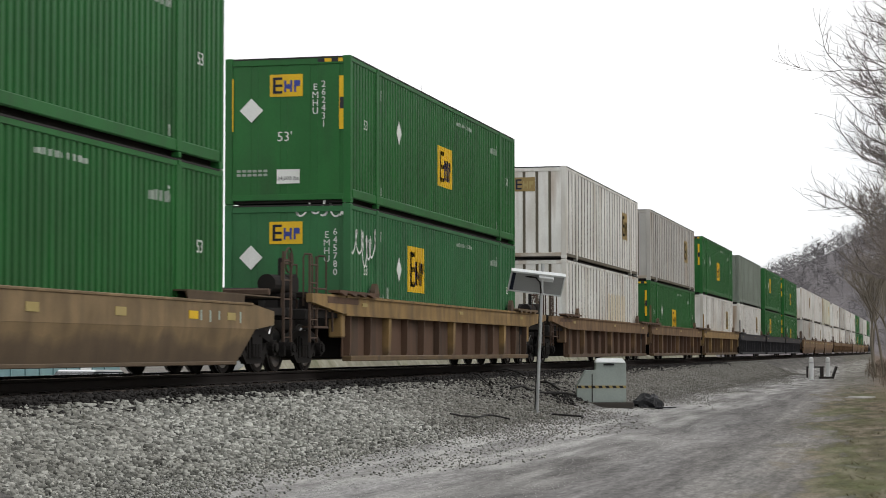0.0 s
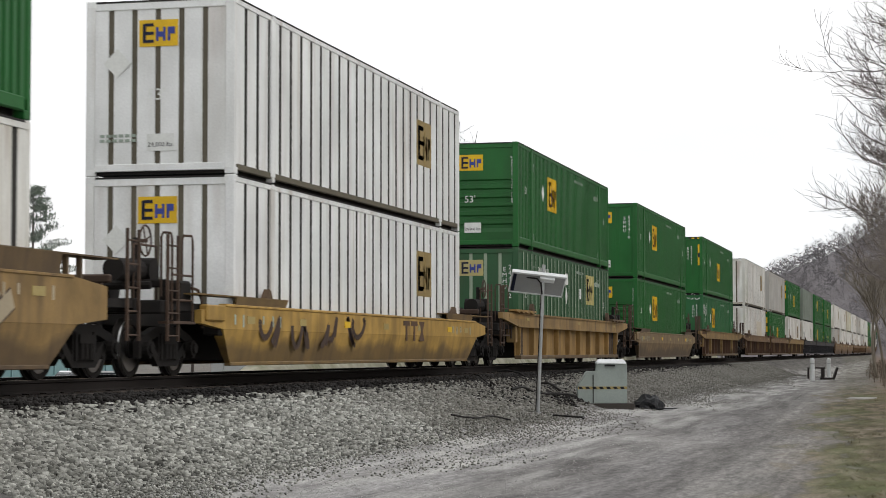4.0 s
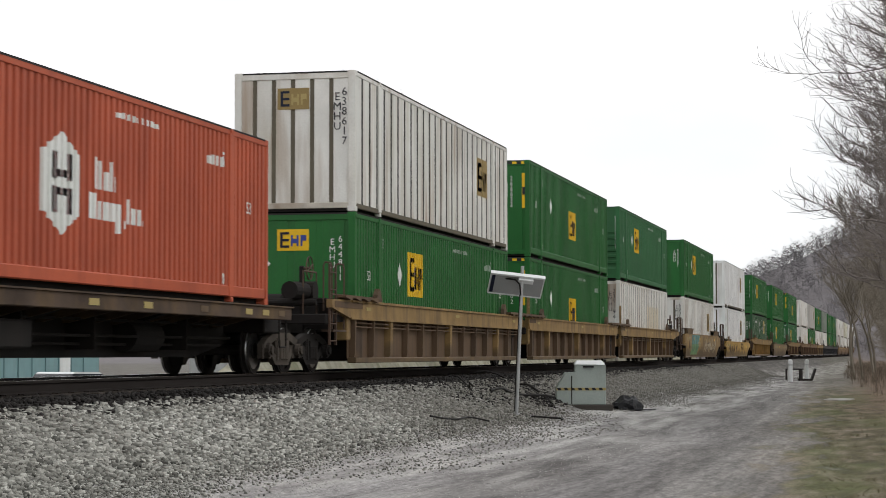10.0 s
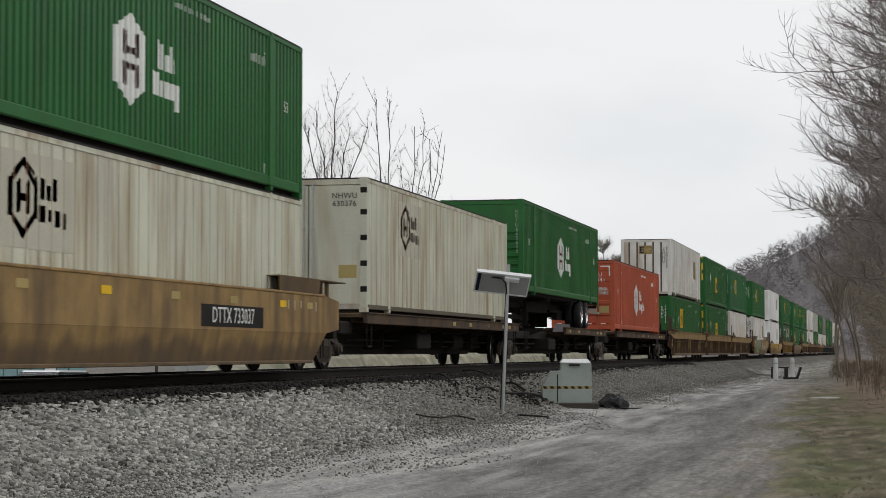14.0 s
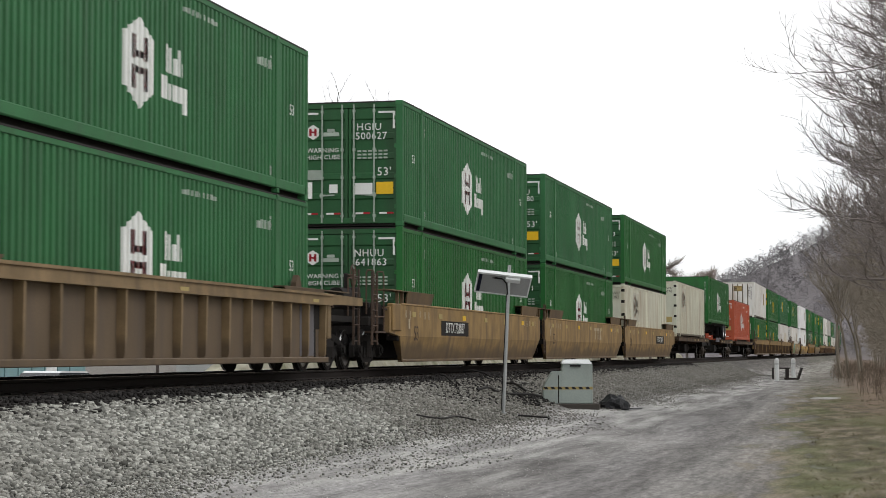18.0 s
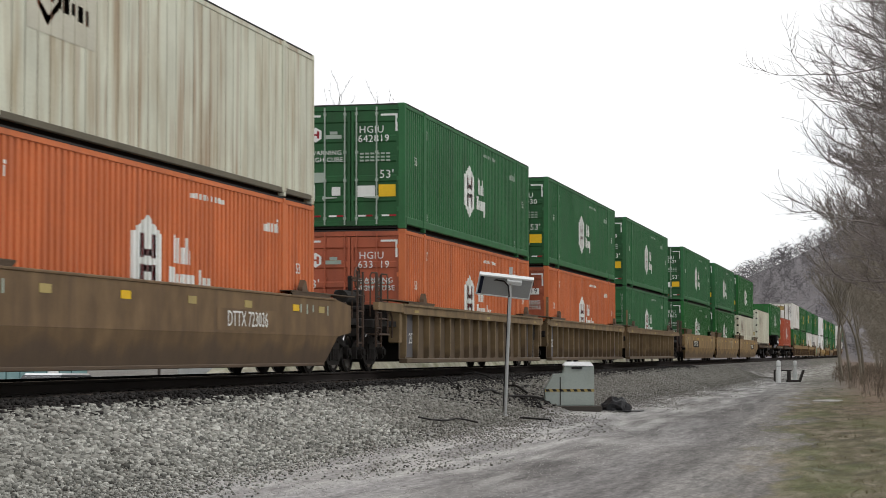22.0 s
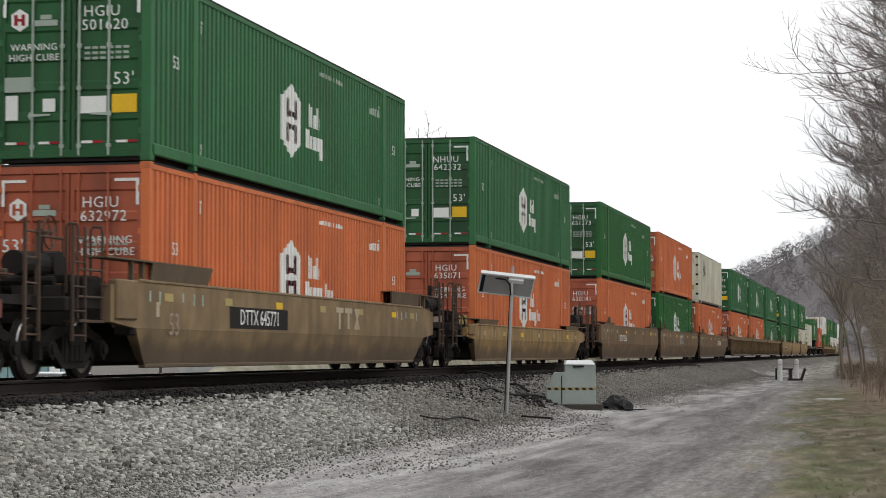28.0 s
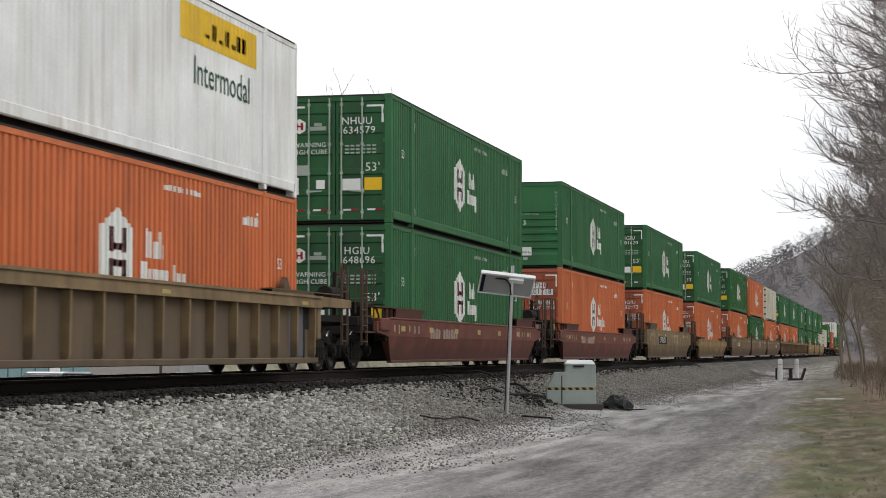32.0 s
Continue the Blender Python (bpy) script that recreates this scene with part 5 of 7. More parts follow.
def graffiti(side):
    """Faded spray-painted pieces: a teal and green field with dark shapes, and pale bubble shapes."""
    field = [((1.5, 0.30), (4.9, 0.30), (5.4, 0.84), (1.75, 0.84))]
    link("graffiti_field", sprayed(field, 0.002), side, None, M["green_spray"], "sprayed green field")
    field = [((1.75, 0.84), (5.4, 0.84), (5.9, 1.32), (2.0, 1.32))]
    link("graffiti_field", sprayed(field, 0.002), side, None, M["teal_print"], "sprayed teal field")
    r = random.Random(9)
    for k, y in enumerate((1.7, 2.75, 3.75, 4.6)):
        s = [stroke(y, 0.34, y + 0.40, 1.28, 0.11), stroke(y + 0.40, 1.25, y + 0.50, 0.40 + 0.2 * (k % 2), 0.13)]
        if k % 2 == 0:
            s += [stroke(y + 0.50, 0.38, y + 0.90, 1.27, 0.10)]
        for j, q in enumerate(s):
            link("graffiti", sprayed([q], 0.004 + 0.0006 * k + 0.0003 * j), side, None, M["dark_spray"], "dark teal sprayed stroke")
        link("graffiti", sprayed([stroke(y + 0.20, 0.42, y + 0.46, 1.10, 0.10)], 0.007), side, None, M["green_spray"], "pale green sprayed stroke")
    for k in range(8):
        y = 8.5 + 0.86 * k + r.uniform(-0.1, 0.1)
        bars = [(y, 0.40 + r.uniform(0, 0.15), y + r.uniform(0.25, 0.55), 1.12 + r.uniform(0, 0.16))]
        bars += [(y - 0.1, 0.6 + r.uniform(-0.1, 0.35), y + r.uniform(0.7, 1.0), 0.7 + r.uniform(-0.15, 0.35))]
        for j, a in enumerate(bars):
            link("graffiti", sprayed([stroke(*a, 0.30)], 0.002 + 0.0004 * j), side, None, M["outline_spray"], "dark brown sprayed outline")
        for j, a in enumerate(bars):
            link("graffiti", sprayed([stroke(*a, 0.17 + 0.08 * (k % 2))], 0.004 + 0.0005 * j), side, None, M["chalk"], "pale sprayed stroke")
    for k in range(3):
        link("graffiti", scribble(70 + k, 0.9, 0.34, 0.03, 4), side, pose(1.494, 0.5 + 0.3 * k, 1.0 - 0.24 * k) @ SIDE_FACE, M["chalk"], "white sprayed tag")
    link("lettering", letters("DTTX 745482", 0.17), side, pose(1.500, 5.7, 0.86) @ SIDE_FACE, M["chalk"])


def well_car(kind, paint, top, rear, fore, rear_joint, fore_joint, label, mark="", bars=False, pipe=False, spray=False, panel="", bays=12, mark_y=4.8, place=(0, 0, 0)):
    """A container well car; rear and fore are its overhangs past the container."""
    car = tagged(new("well_car"), label, "rail car", "cars of the train")
    car.location = place
    P = M[paint]
    Q = M[panel or paint]
    deep = 0.20 if paint == "olive" else 0.36
    for s in (1, -1):
        turn = None if s > 0 else pose(0, LEN, 0, 0, 0, 180)
        a, b = (rear, fore) if s > 0 else (fore, rear)
        if kind == "smooth":
            lo, hi = min(a - 0.5, 2.0), min(b - 0.5, 2.0)

            def slab():
                bm = bmesh.new()
                plate(bm, [(-1.02, 0.72), (LEN + 1.02, 0.72), (LEN + hi, 0.80), (LEN + hi, top - 0.12), (LEN + 0.9, top - 0.02), (-0.9, top - 0.02), (-lo, top - 0.12), (-lo, 0.80)], 0, 1.38, 1.49)
                n0 = len(bm.verts)
                plate(bm, [(-0.38, 0.17), (LEN + 0.38, 0.17), (LEN + 0.58, 0.32), (LEN + 1.02, 0.718), (-1.02, 0.718), (-0.58, 0.32)], 0, 1.30, 1.488)
                bm.verts.ensure_lookup_table()
                for v in bm.verts[n0:]:
                    if v.co.x > 1.4:
                        v.co.x -= 0.11 * (0.72 - v.co.z) / 0.55
                return done("side_panel", bm)
            side = link("side_panel", shared(("slab", top, round(a, 1), round(b, 1)), slab), car, turn, P)
            link("top_chord", shared(("lip", top), lambda: box_mesh("top_chord", 1.36, 1.505, -0.9, LEN + 0.9, top - 0.05, top, bevel=0.012)), side, None, P)
            link("bottom_chord", shared("keel", lambda: box_mesh("bottom_chord", 1.28, 1.395, -0.4, LEN + 0.4, 0.145, 0.205, bevel=0.01)), side, None, P)
        else:
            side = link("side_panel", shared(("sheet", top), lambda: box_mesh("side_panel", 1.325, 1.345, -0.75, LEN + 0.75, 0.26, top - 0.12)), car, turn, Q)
            def chord():
                bm = bmesh.new()
                plate(bm, [(-a + 0.5, top - 0.18), (-1.1, top - deep), (LEN + 1.1, top - deep), (LEN + b - 0.5, top - 0.18), (LEN + b - 0.5, top - 0.02), (LEN + 1.0, top), (-1.0, top), (-a + 0.5, top - 0.02)], 0, 1.38, 1.50)
                box(bm, 1.36, 1.53, -1.0, LEN + 1.0, top - 0.045, top + 0.003)
                box(bm, 1.345, 1.515, -1.0, LEN + 1.0, top - deep - 0.025, top - deep + 0.015)
                return done("top_chord", bm)
            link("top_chord", shared(("chord", top, deep, round(a, 1), round(b, 1)), chord), side, None, P)
            link("bottom_chord", shared("low", lambda: box_mesh("bottom_chord", 1.33, 1.515, -0.7, LEN + 0.7, 0.17, 0.275, bevel=0.012)), side, None, P)
            n = bays + 1
            for k in range(n):
                y = -0.62 + (LEN + 1.24) * k / (n - 1)
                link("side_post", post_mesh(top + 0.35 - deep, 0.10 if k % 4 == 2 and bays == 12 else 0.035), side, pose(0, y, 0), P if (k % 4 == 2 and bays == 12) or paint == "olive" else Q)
            if paint == "olive" and s > 0:
                for y, text in ((0.18, "25T"), (LEN - 0.18, "")):
                    bay = link("end_bay", shared(("bay", top), lambda: box_mesh("end_bay", 1.344, 1.352, -0.52, 0.52, 0.30, top - 0.22)), side, pose(0, y, 0), M["slate"], "dark grey end bay")
                    if text:
                        link("lettering", letters(text, 0.24), bay, pose(1.356, 0.22, 0.72) @ SIDE_FACE, M["white_mark"])
            elif s > 0:
                for y in (-0.12, LEN + 0.12):
                    if y < 0:
                        link("chord_end", shared(("chord_end", top, round(rear, 1)), lambda: box_mesh("chord_end", 1.499, 1.506, -min(rear - 0.55, 2.2), -0.15, top - 0.17, top - 0.05)), side, None, Q, "dark chord end")
                    link("end_bay", shared(("dark_bay", top), lambda: box_mesh("end_bay", 1.344, 1.352, -0.45, 0.45, 0.28, top - 0.37)), side, pose(0, y, 0), M["deck_brown"], "dark brown end bay")
            if pipe and s > 0:
                def pipes():
                    bm = bmesh.new()
                    rod(bm, (1.43, -0.6, top - 0.45), (1.43, LEN + 0.6, top - 0.45), 0.022)
                    rod(bm, (1.43, -0.6, top - 0.53), (1.43, LEN + 0.6, top - 0.53), 0.018)
                    return done("brake_pipe", bm)
                link("brake_pipe", shared(("pipe", top), pipes), side, None, Q)
        if s > 0:
            # reflectors, stencils and number along the camera side
            face = 1.492 if kind == "smooth" else 1.502
            zr = top - 0.24 if kind == "smooth" else top - 0.16
            for k, y in enumerate((0.3, 3.1, 5.9, 8.7, 11.5, 14.3, 16.0)):
                if kind == "smooth" or k % 3 == 0:
                    link("reflector", CAR["sticker"], side, pose(face, y, zr) @ Matrix.Diagonal((1, 1, 1 if kind == "smooth" else 0.6, 1)), M["yellow"] if k % 3 == 2 and paint != "oxide" else M["faded_yellow"])
            if kind == "smooth":
                link("stencil", shared(("dashes", top), lambda: dashes(top)), side, None, {"tan": M["chalk"], "oxide": M["chalk"]}.get(paint, M["grey_mark"]))
            if paint == "oxide":
                link("stencil", shared("serial", serial_bars), side, pose(0, -1.6, 0.14), M["faint_mark"], "worn pale serial number")
                link("lettering", letters("53", 0.30), side, pose(1.4935, 14.4, 0.95) @ SIDE_FACE, M["faint_mark"])
            if paint == "golden" and bars:
                for k in range(4):
                    link("graffiti", shared(("tag", k % 5), lambda: scribble(30 + k, 0.95, 0.85, 0.15, 2)), side, pose(1.4935, 0.8 + 1.7 * k, 0.45, 0, 0, 0) @ SIDE_FACE @ Matrix.Diagonal((1.1, 0.7, 1, 1)), M["outline_spray"], "faded spray-painted scrawl")
            if mark:
                link("lettering", letters(mark, 0.26, 1.0), side, pose(1.4975, mark_y, 0.95) @ SIDE_FACE, M["white_mark"])
                link("stencil_field", shared("field", lambda: box_mesh("stencil_field", 1.49, 1.4935, -1.62, 1.62, 0.77, 1.13)), side, pose(0, mark_y, 0), P if paint == "brown" else M["grime"])
            if bars:
                def blocks():
                    bm = bmesh.new()
                    for k in range(3):
                        y = 9.6 + k * 0.66
                        if k < 2:
                            box(bm, 1.49, 1.496, y + 0.02, y + 0.56, 1.16, 1.26)
                            box(bm, 1.49, 1.496, y + 0.22, y + 0.36, 0.84, 1.16)
                        else:
                            plate(bm, [(y + 0.06, 0.84), (y + 0.52, 0.84), (y + 0.36, 1.05), (y + 0.52, 1.26), (y + 0.06, 1.26), (y + 0.22, 1.05)], 0, 1.49, 1.496)
                    return done("logo", bm)
                back = 2.2 if paint == "brown" else 0.0
                if paint == "brown":
                    link("logo_field", shared("logo_field", lambda: box_mesh("logo_field", 1.489, 1.4925, 9.3, 11.9, 0.76, 1.34)), side, pose(0, -back, 0), M["slate"], "dark logo field")
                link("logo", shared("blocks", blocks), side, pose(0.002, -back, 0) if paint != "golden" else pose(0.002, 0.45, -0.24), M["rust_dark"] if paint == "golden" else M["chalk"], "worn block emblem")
            if kind == "smooth" and top > 1.3:
                link("lettering", letters("53", 0.34), side, pose(1.4935, 0.55, 0.78) @ SIDE_FACE, M["outline_spray"] if paint == "tan" else M["faint_mark"], "worn stencilled number")
                link("data_plate", shared("small_plate", lambda: box_mesh("data_plate", 1.49, 1.4935, -0.22, -0.08, 0.90, 1.12)), side, None, M["chalk"])
            if spray:
                graffiti(side)
            for y in (1.35, LEN - 1.15) if kind == "rib" or paint in ("brown", "golden", "rust", "coal") else ():
                link("container_guide", CAR["guide"], side, pose(1.43, y, top - 0.005), M["rust"])
    # well floor and ends
    def floor():
        bm = bmesh.new()
        for k in range(9):
            y = 0.4 + k * (LEN - 0.8) / 8
            box(bm, -1.315, 1.315, y - 0.15, y + 0.15, 0.22, 0.34)
        box(bm, -0.45, 0.45, 0.1, LEN - 0.1, 0.25, 0.31)
        return done("well_floor", bm)
    link("well_floor", shared("floor", floor), car, None, M["grime"])
    for end, (over, joint) in enumerate(((rear, rear_joint), (fore, fore_joint))):
        T = Matrix() if end == 0 else pose(0, LEN, 0, 0, 0, 180)
        def deck():
            bm = bmesh.new()
            box(bm, -1.36, 1.36, -0.75, -0.22, 0.80, top - 0.06, bevel=0.02)
            box(bm, -1.36, 1.36, -0.33, -0.24, 0.24, 0.84)
            box(bm, -0.42, 0.42, -over + 0.28, -0.70, 0.74, 1.06, bevel=0.03)
            for s in (-1, 1):
                box(bm, s * 1.25 - 0.12, s * 1.25 + 0.12, -over + 0.45, -0.7, 0.98, 1.10)
            box(bm, -1.4, 1.4, -over + 0.40, -over + 0.62, 0.92, 1.12, bevel=0.02)
            return done("end_platform", bm)
        deck_ob = link("end_platform", shared(("deck", top, round(over, 2)), deck), car, T, M["grime"])
        for s in (1, -1):
            link("end_post", shared(("stanchion", top), lambda: box_mesh("end_post", -0.13, 0.13, -0.12, 0.12, 0.62, top - 0.10, bevel=0.02)), deck_ob, pose(s * 1.32, -over + 0.62 if joint != "coupled" else -1.0, 0), P if kind == "rib" else M["grime"])
        if kind == "smooth" or paint == "olive":
            h = 0.05 if kind == "rib" else FLARE[paint] if top > 1.3 or paint == "oxide" else 0.11
            for s in (1, -1):
                link("guide_plate", shared(("flare", h), lambda: flare(h)), deck_ob, pose(0, 0, top) if s > 0 else pose(0, 0, top) @ Matrix.Diagonal((-1, 1, 1, 1)), P)
            if joint == "coupled" and kind == "smooth":
                link("end_box", shared(("end_box", top), lambda: box_mesh("end_box", 1.40, 1.535, -1.85, -1.05, 0.84, top - 0.03, bevel=0.02)), deck_ob, None, P)
        elif over > 2.6 or pipe or kind == "rib":
            for s in (1, -1):
                link("walkway", CAR["walkway"], deck_ob, pose(0, 0, top + 0.03) if s > 0 else pose(0, 0, top + 0.03) @ Matrix.Diagonal((-1, 1, 1, 1)), Q if end == 0 else P)
        if joint == "coupled":
            link("coupler", CAR["coupler"], deck_ob, pose(0, -over + 0.95, 0), M["grime"])
            link("brake_hose", CAR["hose"], deck_ob, pose(0, -over + 0.6, 0.12), M["rubber"])
            steel = M["end_steel"]
            link("ladder", CAR["ladder"], deck_ob, pose(1.43, -over + 0.55, 0.10), steel)
            link("ladder", CAR["ladder"], deck_ob, pose(-1.43, -over + 0.55, 0.10), steel)
            link("handrail", CAR["handrail"], deck_ob, pose(0.9, -over + 0.55, 1.10), steel)
            for name, dy, dz in (("loop", 0, 0), ("loop", 0.85, 0), ("bar", 0, 0.05), ("bar", 0, 0.42), ("pipe_bend", 0, 0), ("step", 0, 0)):
                link({"pipe_bend": "air_pipe", "step": "step"}.get(name, "grab_rail"), CAR[name], deck_ob, pose(0, -over + 0.75 + dy, 1.08 + dz), steel)
            link("brake_gear", CAR["gear"], deck_ob, pose(0, -over + 0.95, 1.02), M["end_steel"] if end else M["grime"])
            if end == 0:
                link("brake_wheel", CAR["brake_wheel"], deck_ob, pose(0.88, -over + 1.05, 2.02) @ Matrix.Diagonal((1, 0.82, 0.82, 1)), M["end_steel"])
                link("brake_stand", shared("stand", lambda: box_mesh("brake_stand", -0.05, 0.05, 0.04, 0.12, -0.96, 0.05, bevel=0.02)), deck_ob, pose(0.72, -over + 0.98, 2.02), M["grime"])
                link("air_tank", CAR["tank"], deck_ob, pose(-0.3, -over + 1.5, 1.10), M["grime"])
        else:
            link("ladder", CAR["ladder"], deck_ob, pose(1.46, -over + 0.42, 0.22 if kind == "rib" else -0.1) @ Matrix.Diagonal((1, 0.62, 1, 1)), P if kind == "rib" else M["end_steel"])
            if end == 0:
                link("articulation", shared("joint", lambda: box_mesh("articulation", -0.30, 0.30, -0.55, 0.55, 0.66, 0.98, bevel=0.06)), deck_ob, pose(0, -over, 0), M["grime"])
    if rear_joint == "coupled":
        truck(car, -2.25, SPIN)
    else:
        truck(car, -rear, SPIN)
    if fore_joint == "coupled":
        truck(car, LEN + 2.25, SPIN)
    return car


STIRRUP = bent([(1.44, 0.0, 1.0), (1.44, 0.0, 0.50), (1.44, 0.03, 0.47), (1.44, 0.37, 0.47), (1.44, 0.40, 0.50), (1.44, 0.40, 1.0)], 0.018)


def spine_car(paint, rear, fore, label, hitch=False, fore_truck=False, place=(0, 0, 0)):
    """A skeleton car: one centre beam with end platforms and container pedestals."""
    car = tagged(new("spine_car"), label, "rail car", "cars of the train")
    car.location = place
    P = M[paint]
    bm = bmesh.new()
    plate(bm, [(-rear + 0.3, 0.72), (-0.6, 0.55), (1.2, 0.30), (LEN - 1.2, 0.30), (LEN + 0.6, 0.55), (LEN + fore - 0.3, 0.72), (LEN + fore - 0.3, 1.02), (-rear + 0.3, 1.02)], 0, -0.34, 0.34)
    part("centre_beam", bm, M["grime"], car, "dark centre beam")
    for y in (LEN - 0.15,) if hitch else (0.15, LEN - 0.15):
        bm = bmesh.new()
        box(bm, -1.42, 1.42, y - 0.35, y + 0.35, 0.98, 1.19, bevel=0.02)
        part("pedestal_beam", bm, P, car)
    for y in (4.0, 8.0, 12.0):
        bm = bmesh.new()
        plate(bm, [(-1.25, 1.14), (-1.25, 1.06), (-0.3, 0.75), (0.3, 0.75), (1.25, 1.06), (1.25, 1.14)], 1, y - 0.10, y + 0.10)
        part("cross_arm", bm, M["grime"], car)
    for s in (1, -1):
        for a, b in ((7.1, LEN + 0.75),) if hitch else ((-0.7, LEN + 0.75),):
            bm = bmesh.new()
            box(bm, 0.75, 1.48, a, b, 1.08, 1.17, bevel=0.01)
            box(bm, 1.40, 1.50, a, b, 0.95, 1.17, bevel=0.012)
            box(bm, 1.36, 1.53, a - 0.02, b + 0.06, 1.165, 1.19)
            for k in range(int((b - a) / 0.9)):
                plate(bm, [(0.34, 0.80), (0.42, 0.80), (1.42, 1.04), (1.42, 1.09), (0.34, 1.09)], 1, a + 0.3 + 0.9 * k, a + 0.36 + 0.9 * k)
            d = part("side_deck", bm, M["deck_brown"], car)
            if s < 0:
                d.matrix_basis = Matrix.Diagonal((-1, 1, 1, 1))
            else:
                for k, y in enumerate((b - 0.6, b - 1.5, b - 2.4, b - 4.6, b - 7.0, b - 9.0)):
                    link("reflector", CAR["sticker"], d, pose(1.502, y, 1.06) @ Matrix.Diagonal((1, 0.9, 0.8, 1)), M["faded_yellow"] if k % 3 else M["tan"])
    for y in (-0.9, LEN + 0.9):
        bm = bmesh.new()
        box(bm, -1.1, 1.1, y - 0.5, y + 0.5, 0.72, 1.0, bevel=0.03)
        part("end_sill", bm, M["grime"], car)
    bm = bmesh.new()
    box(bm, 0.34, 1.2, 5.2, 6.6, 0.42, 0.80, bevel=0.03)
    part("valve_box", bm, M["grime"], car)
    bm = bmesh.new()
    rod(bm, (0.5, 11.4, 0.62), (0.5, 12.6, 0.62), 0.24, n=14)
    part("air_tank", bm, M["grime"], car)
    bm = bmesh.new()
    for x, z in ((0.55, 0.50), (0.72, 0.62), (0.62, 0.86)):
        rod(bm, (x, 0.4, z), (x, LEN - 0.4, z), 0.022, n=6)
    for y in (3.4, 7.1, 9.6, 13.4):
        box(bm, 0.33, 0.80, y, y + 0.05, 0.42, 0.92)
    part("brake_rigging", bm, M["wheel"], car)
    for y in (-0.55, LEN + 0.2):
        link("step", STIRRUP, car, pose(0, y, 0), M["grime"])
    if hitch:
        for x in (-0.45, 0.33):
            for name, pts in (("hitch_leg", [(1.3, 0.9), (1.75, 0.9), (2.15, 1.98), (1.75, 1.98)]), ("hitch_leg", [(3.95, 0.9), (4.55, 0.9), (4.40, 1.98), (4.10, 1.98)]),
                              ("hitch_bar", [(1.9, 1.42), (4.2, 1.42), (4.2, 1.55), (1.9, 1.55)]), ("hitch_rail", [(1.5, 1.78), (4.6, 1.78), (4.4, 2.0), (1.7, 2.0)])):
                bm = bmesh.new()
                plate(bm, pts, 0, x - (0.02 if name == "hitch_rail" else 0), x + (0.14 if name == "hitch_rail" else 0.12))
                part(name, bm, M["grime"], car)
        bm = bmesh.new()
        box(bm, -0.55, 0.55, 1.4, 2.6, 1.96, 2.06)
        part("hitch_plate", bm, M["grime"], car)
        bm = bmesh.new()
        plate(bm, [(5.75, 1.02), (8.55, 1.05), (8.55, 1.30), (6.35, 1.30)], 0, 1.24, 1.38)
        part("wheel_ramp", bm, M["slate"], car, "grey worn wheel ramp")
        bm = bmesh.new()
        box(bm, 0.34, 0.80, 0.2, 7.2, 0.78, 1.02, bevel=0.02)
        part("side_sill", bm, M["grime"], car)
    truck(car, -rear, SPIN, "truck_dust")
    if fore_truck:
        truck(car, LEN + 1.6, SPIN, "truck_dust")
    return car


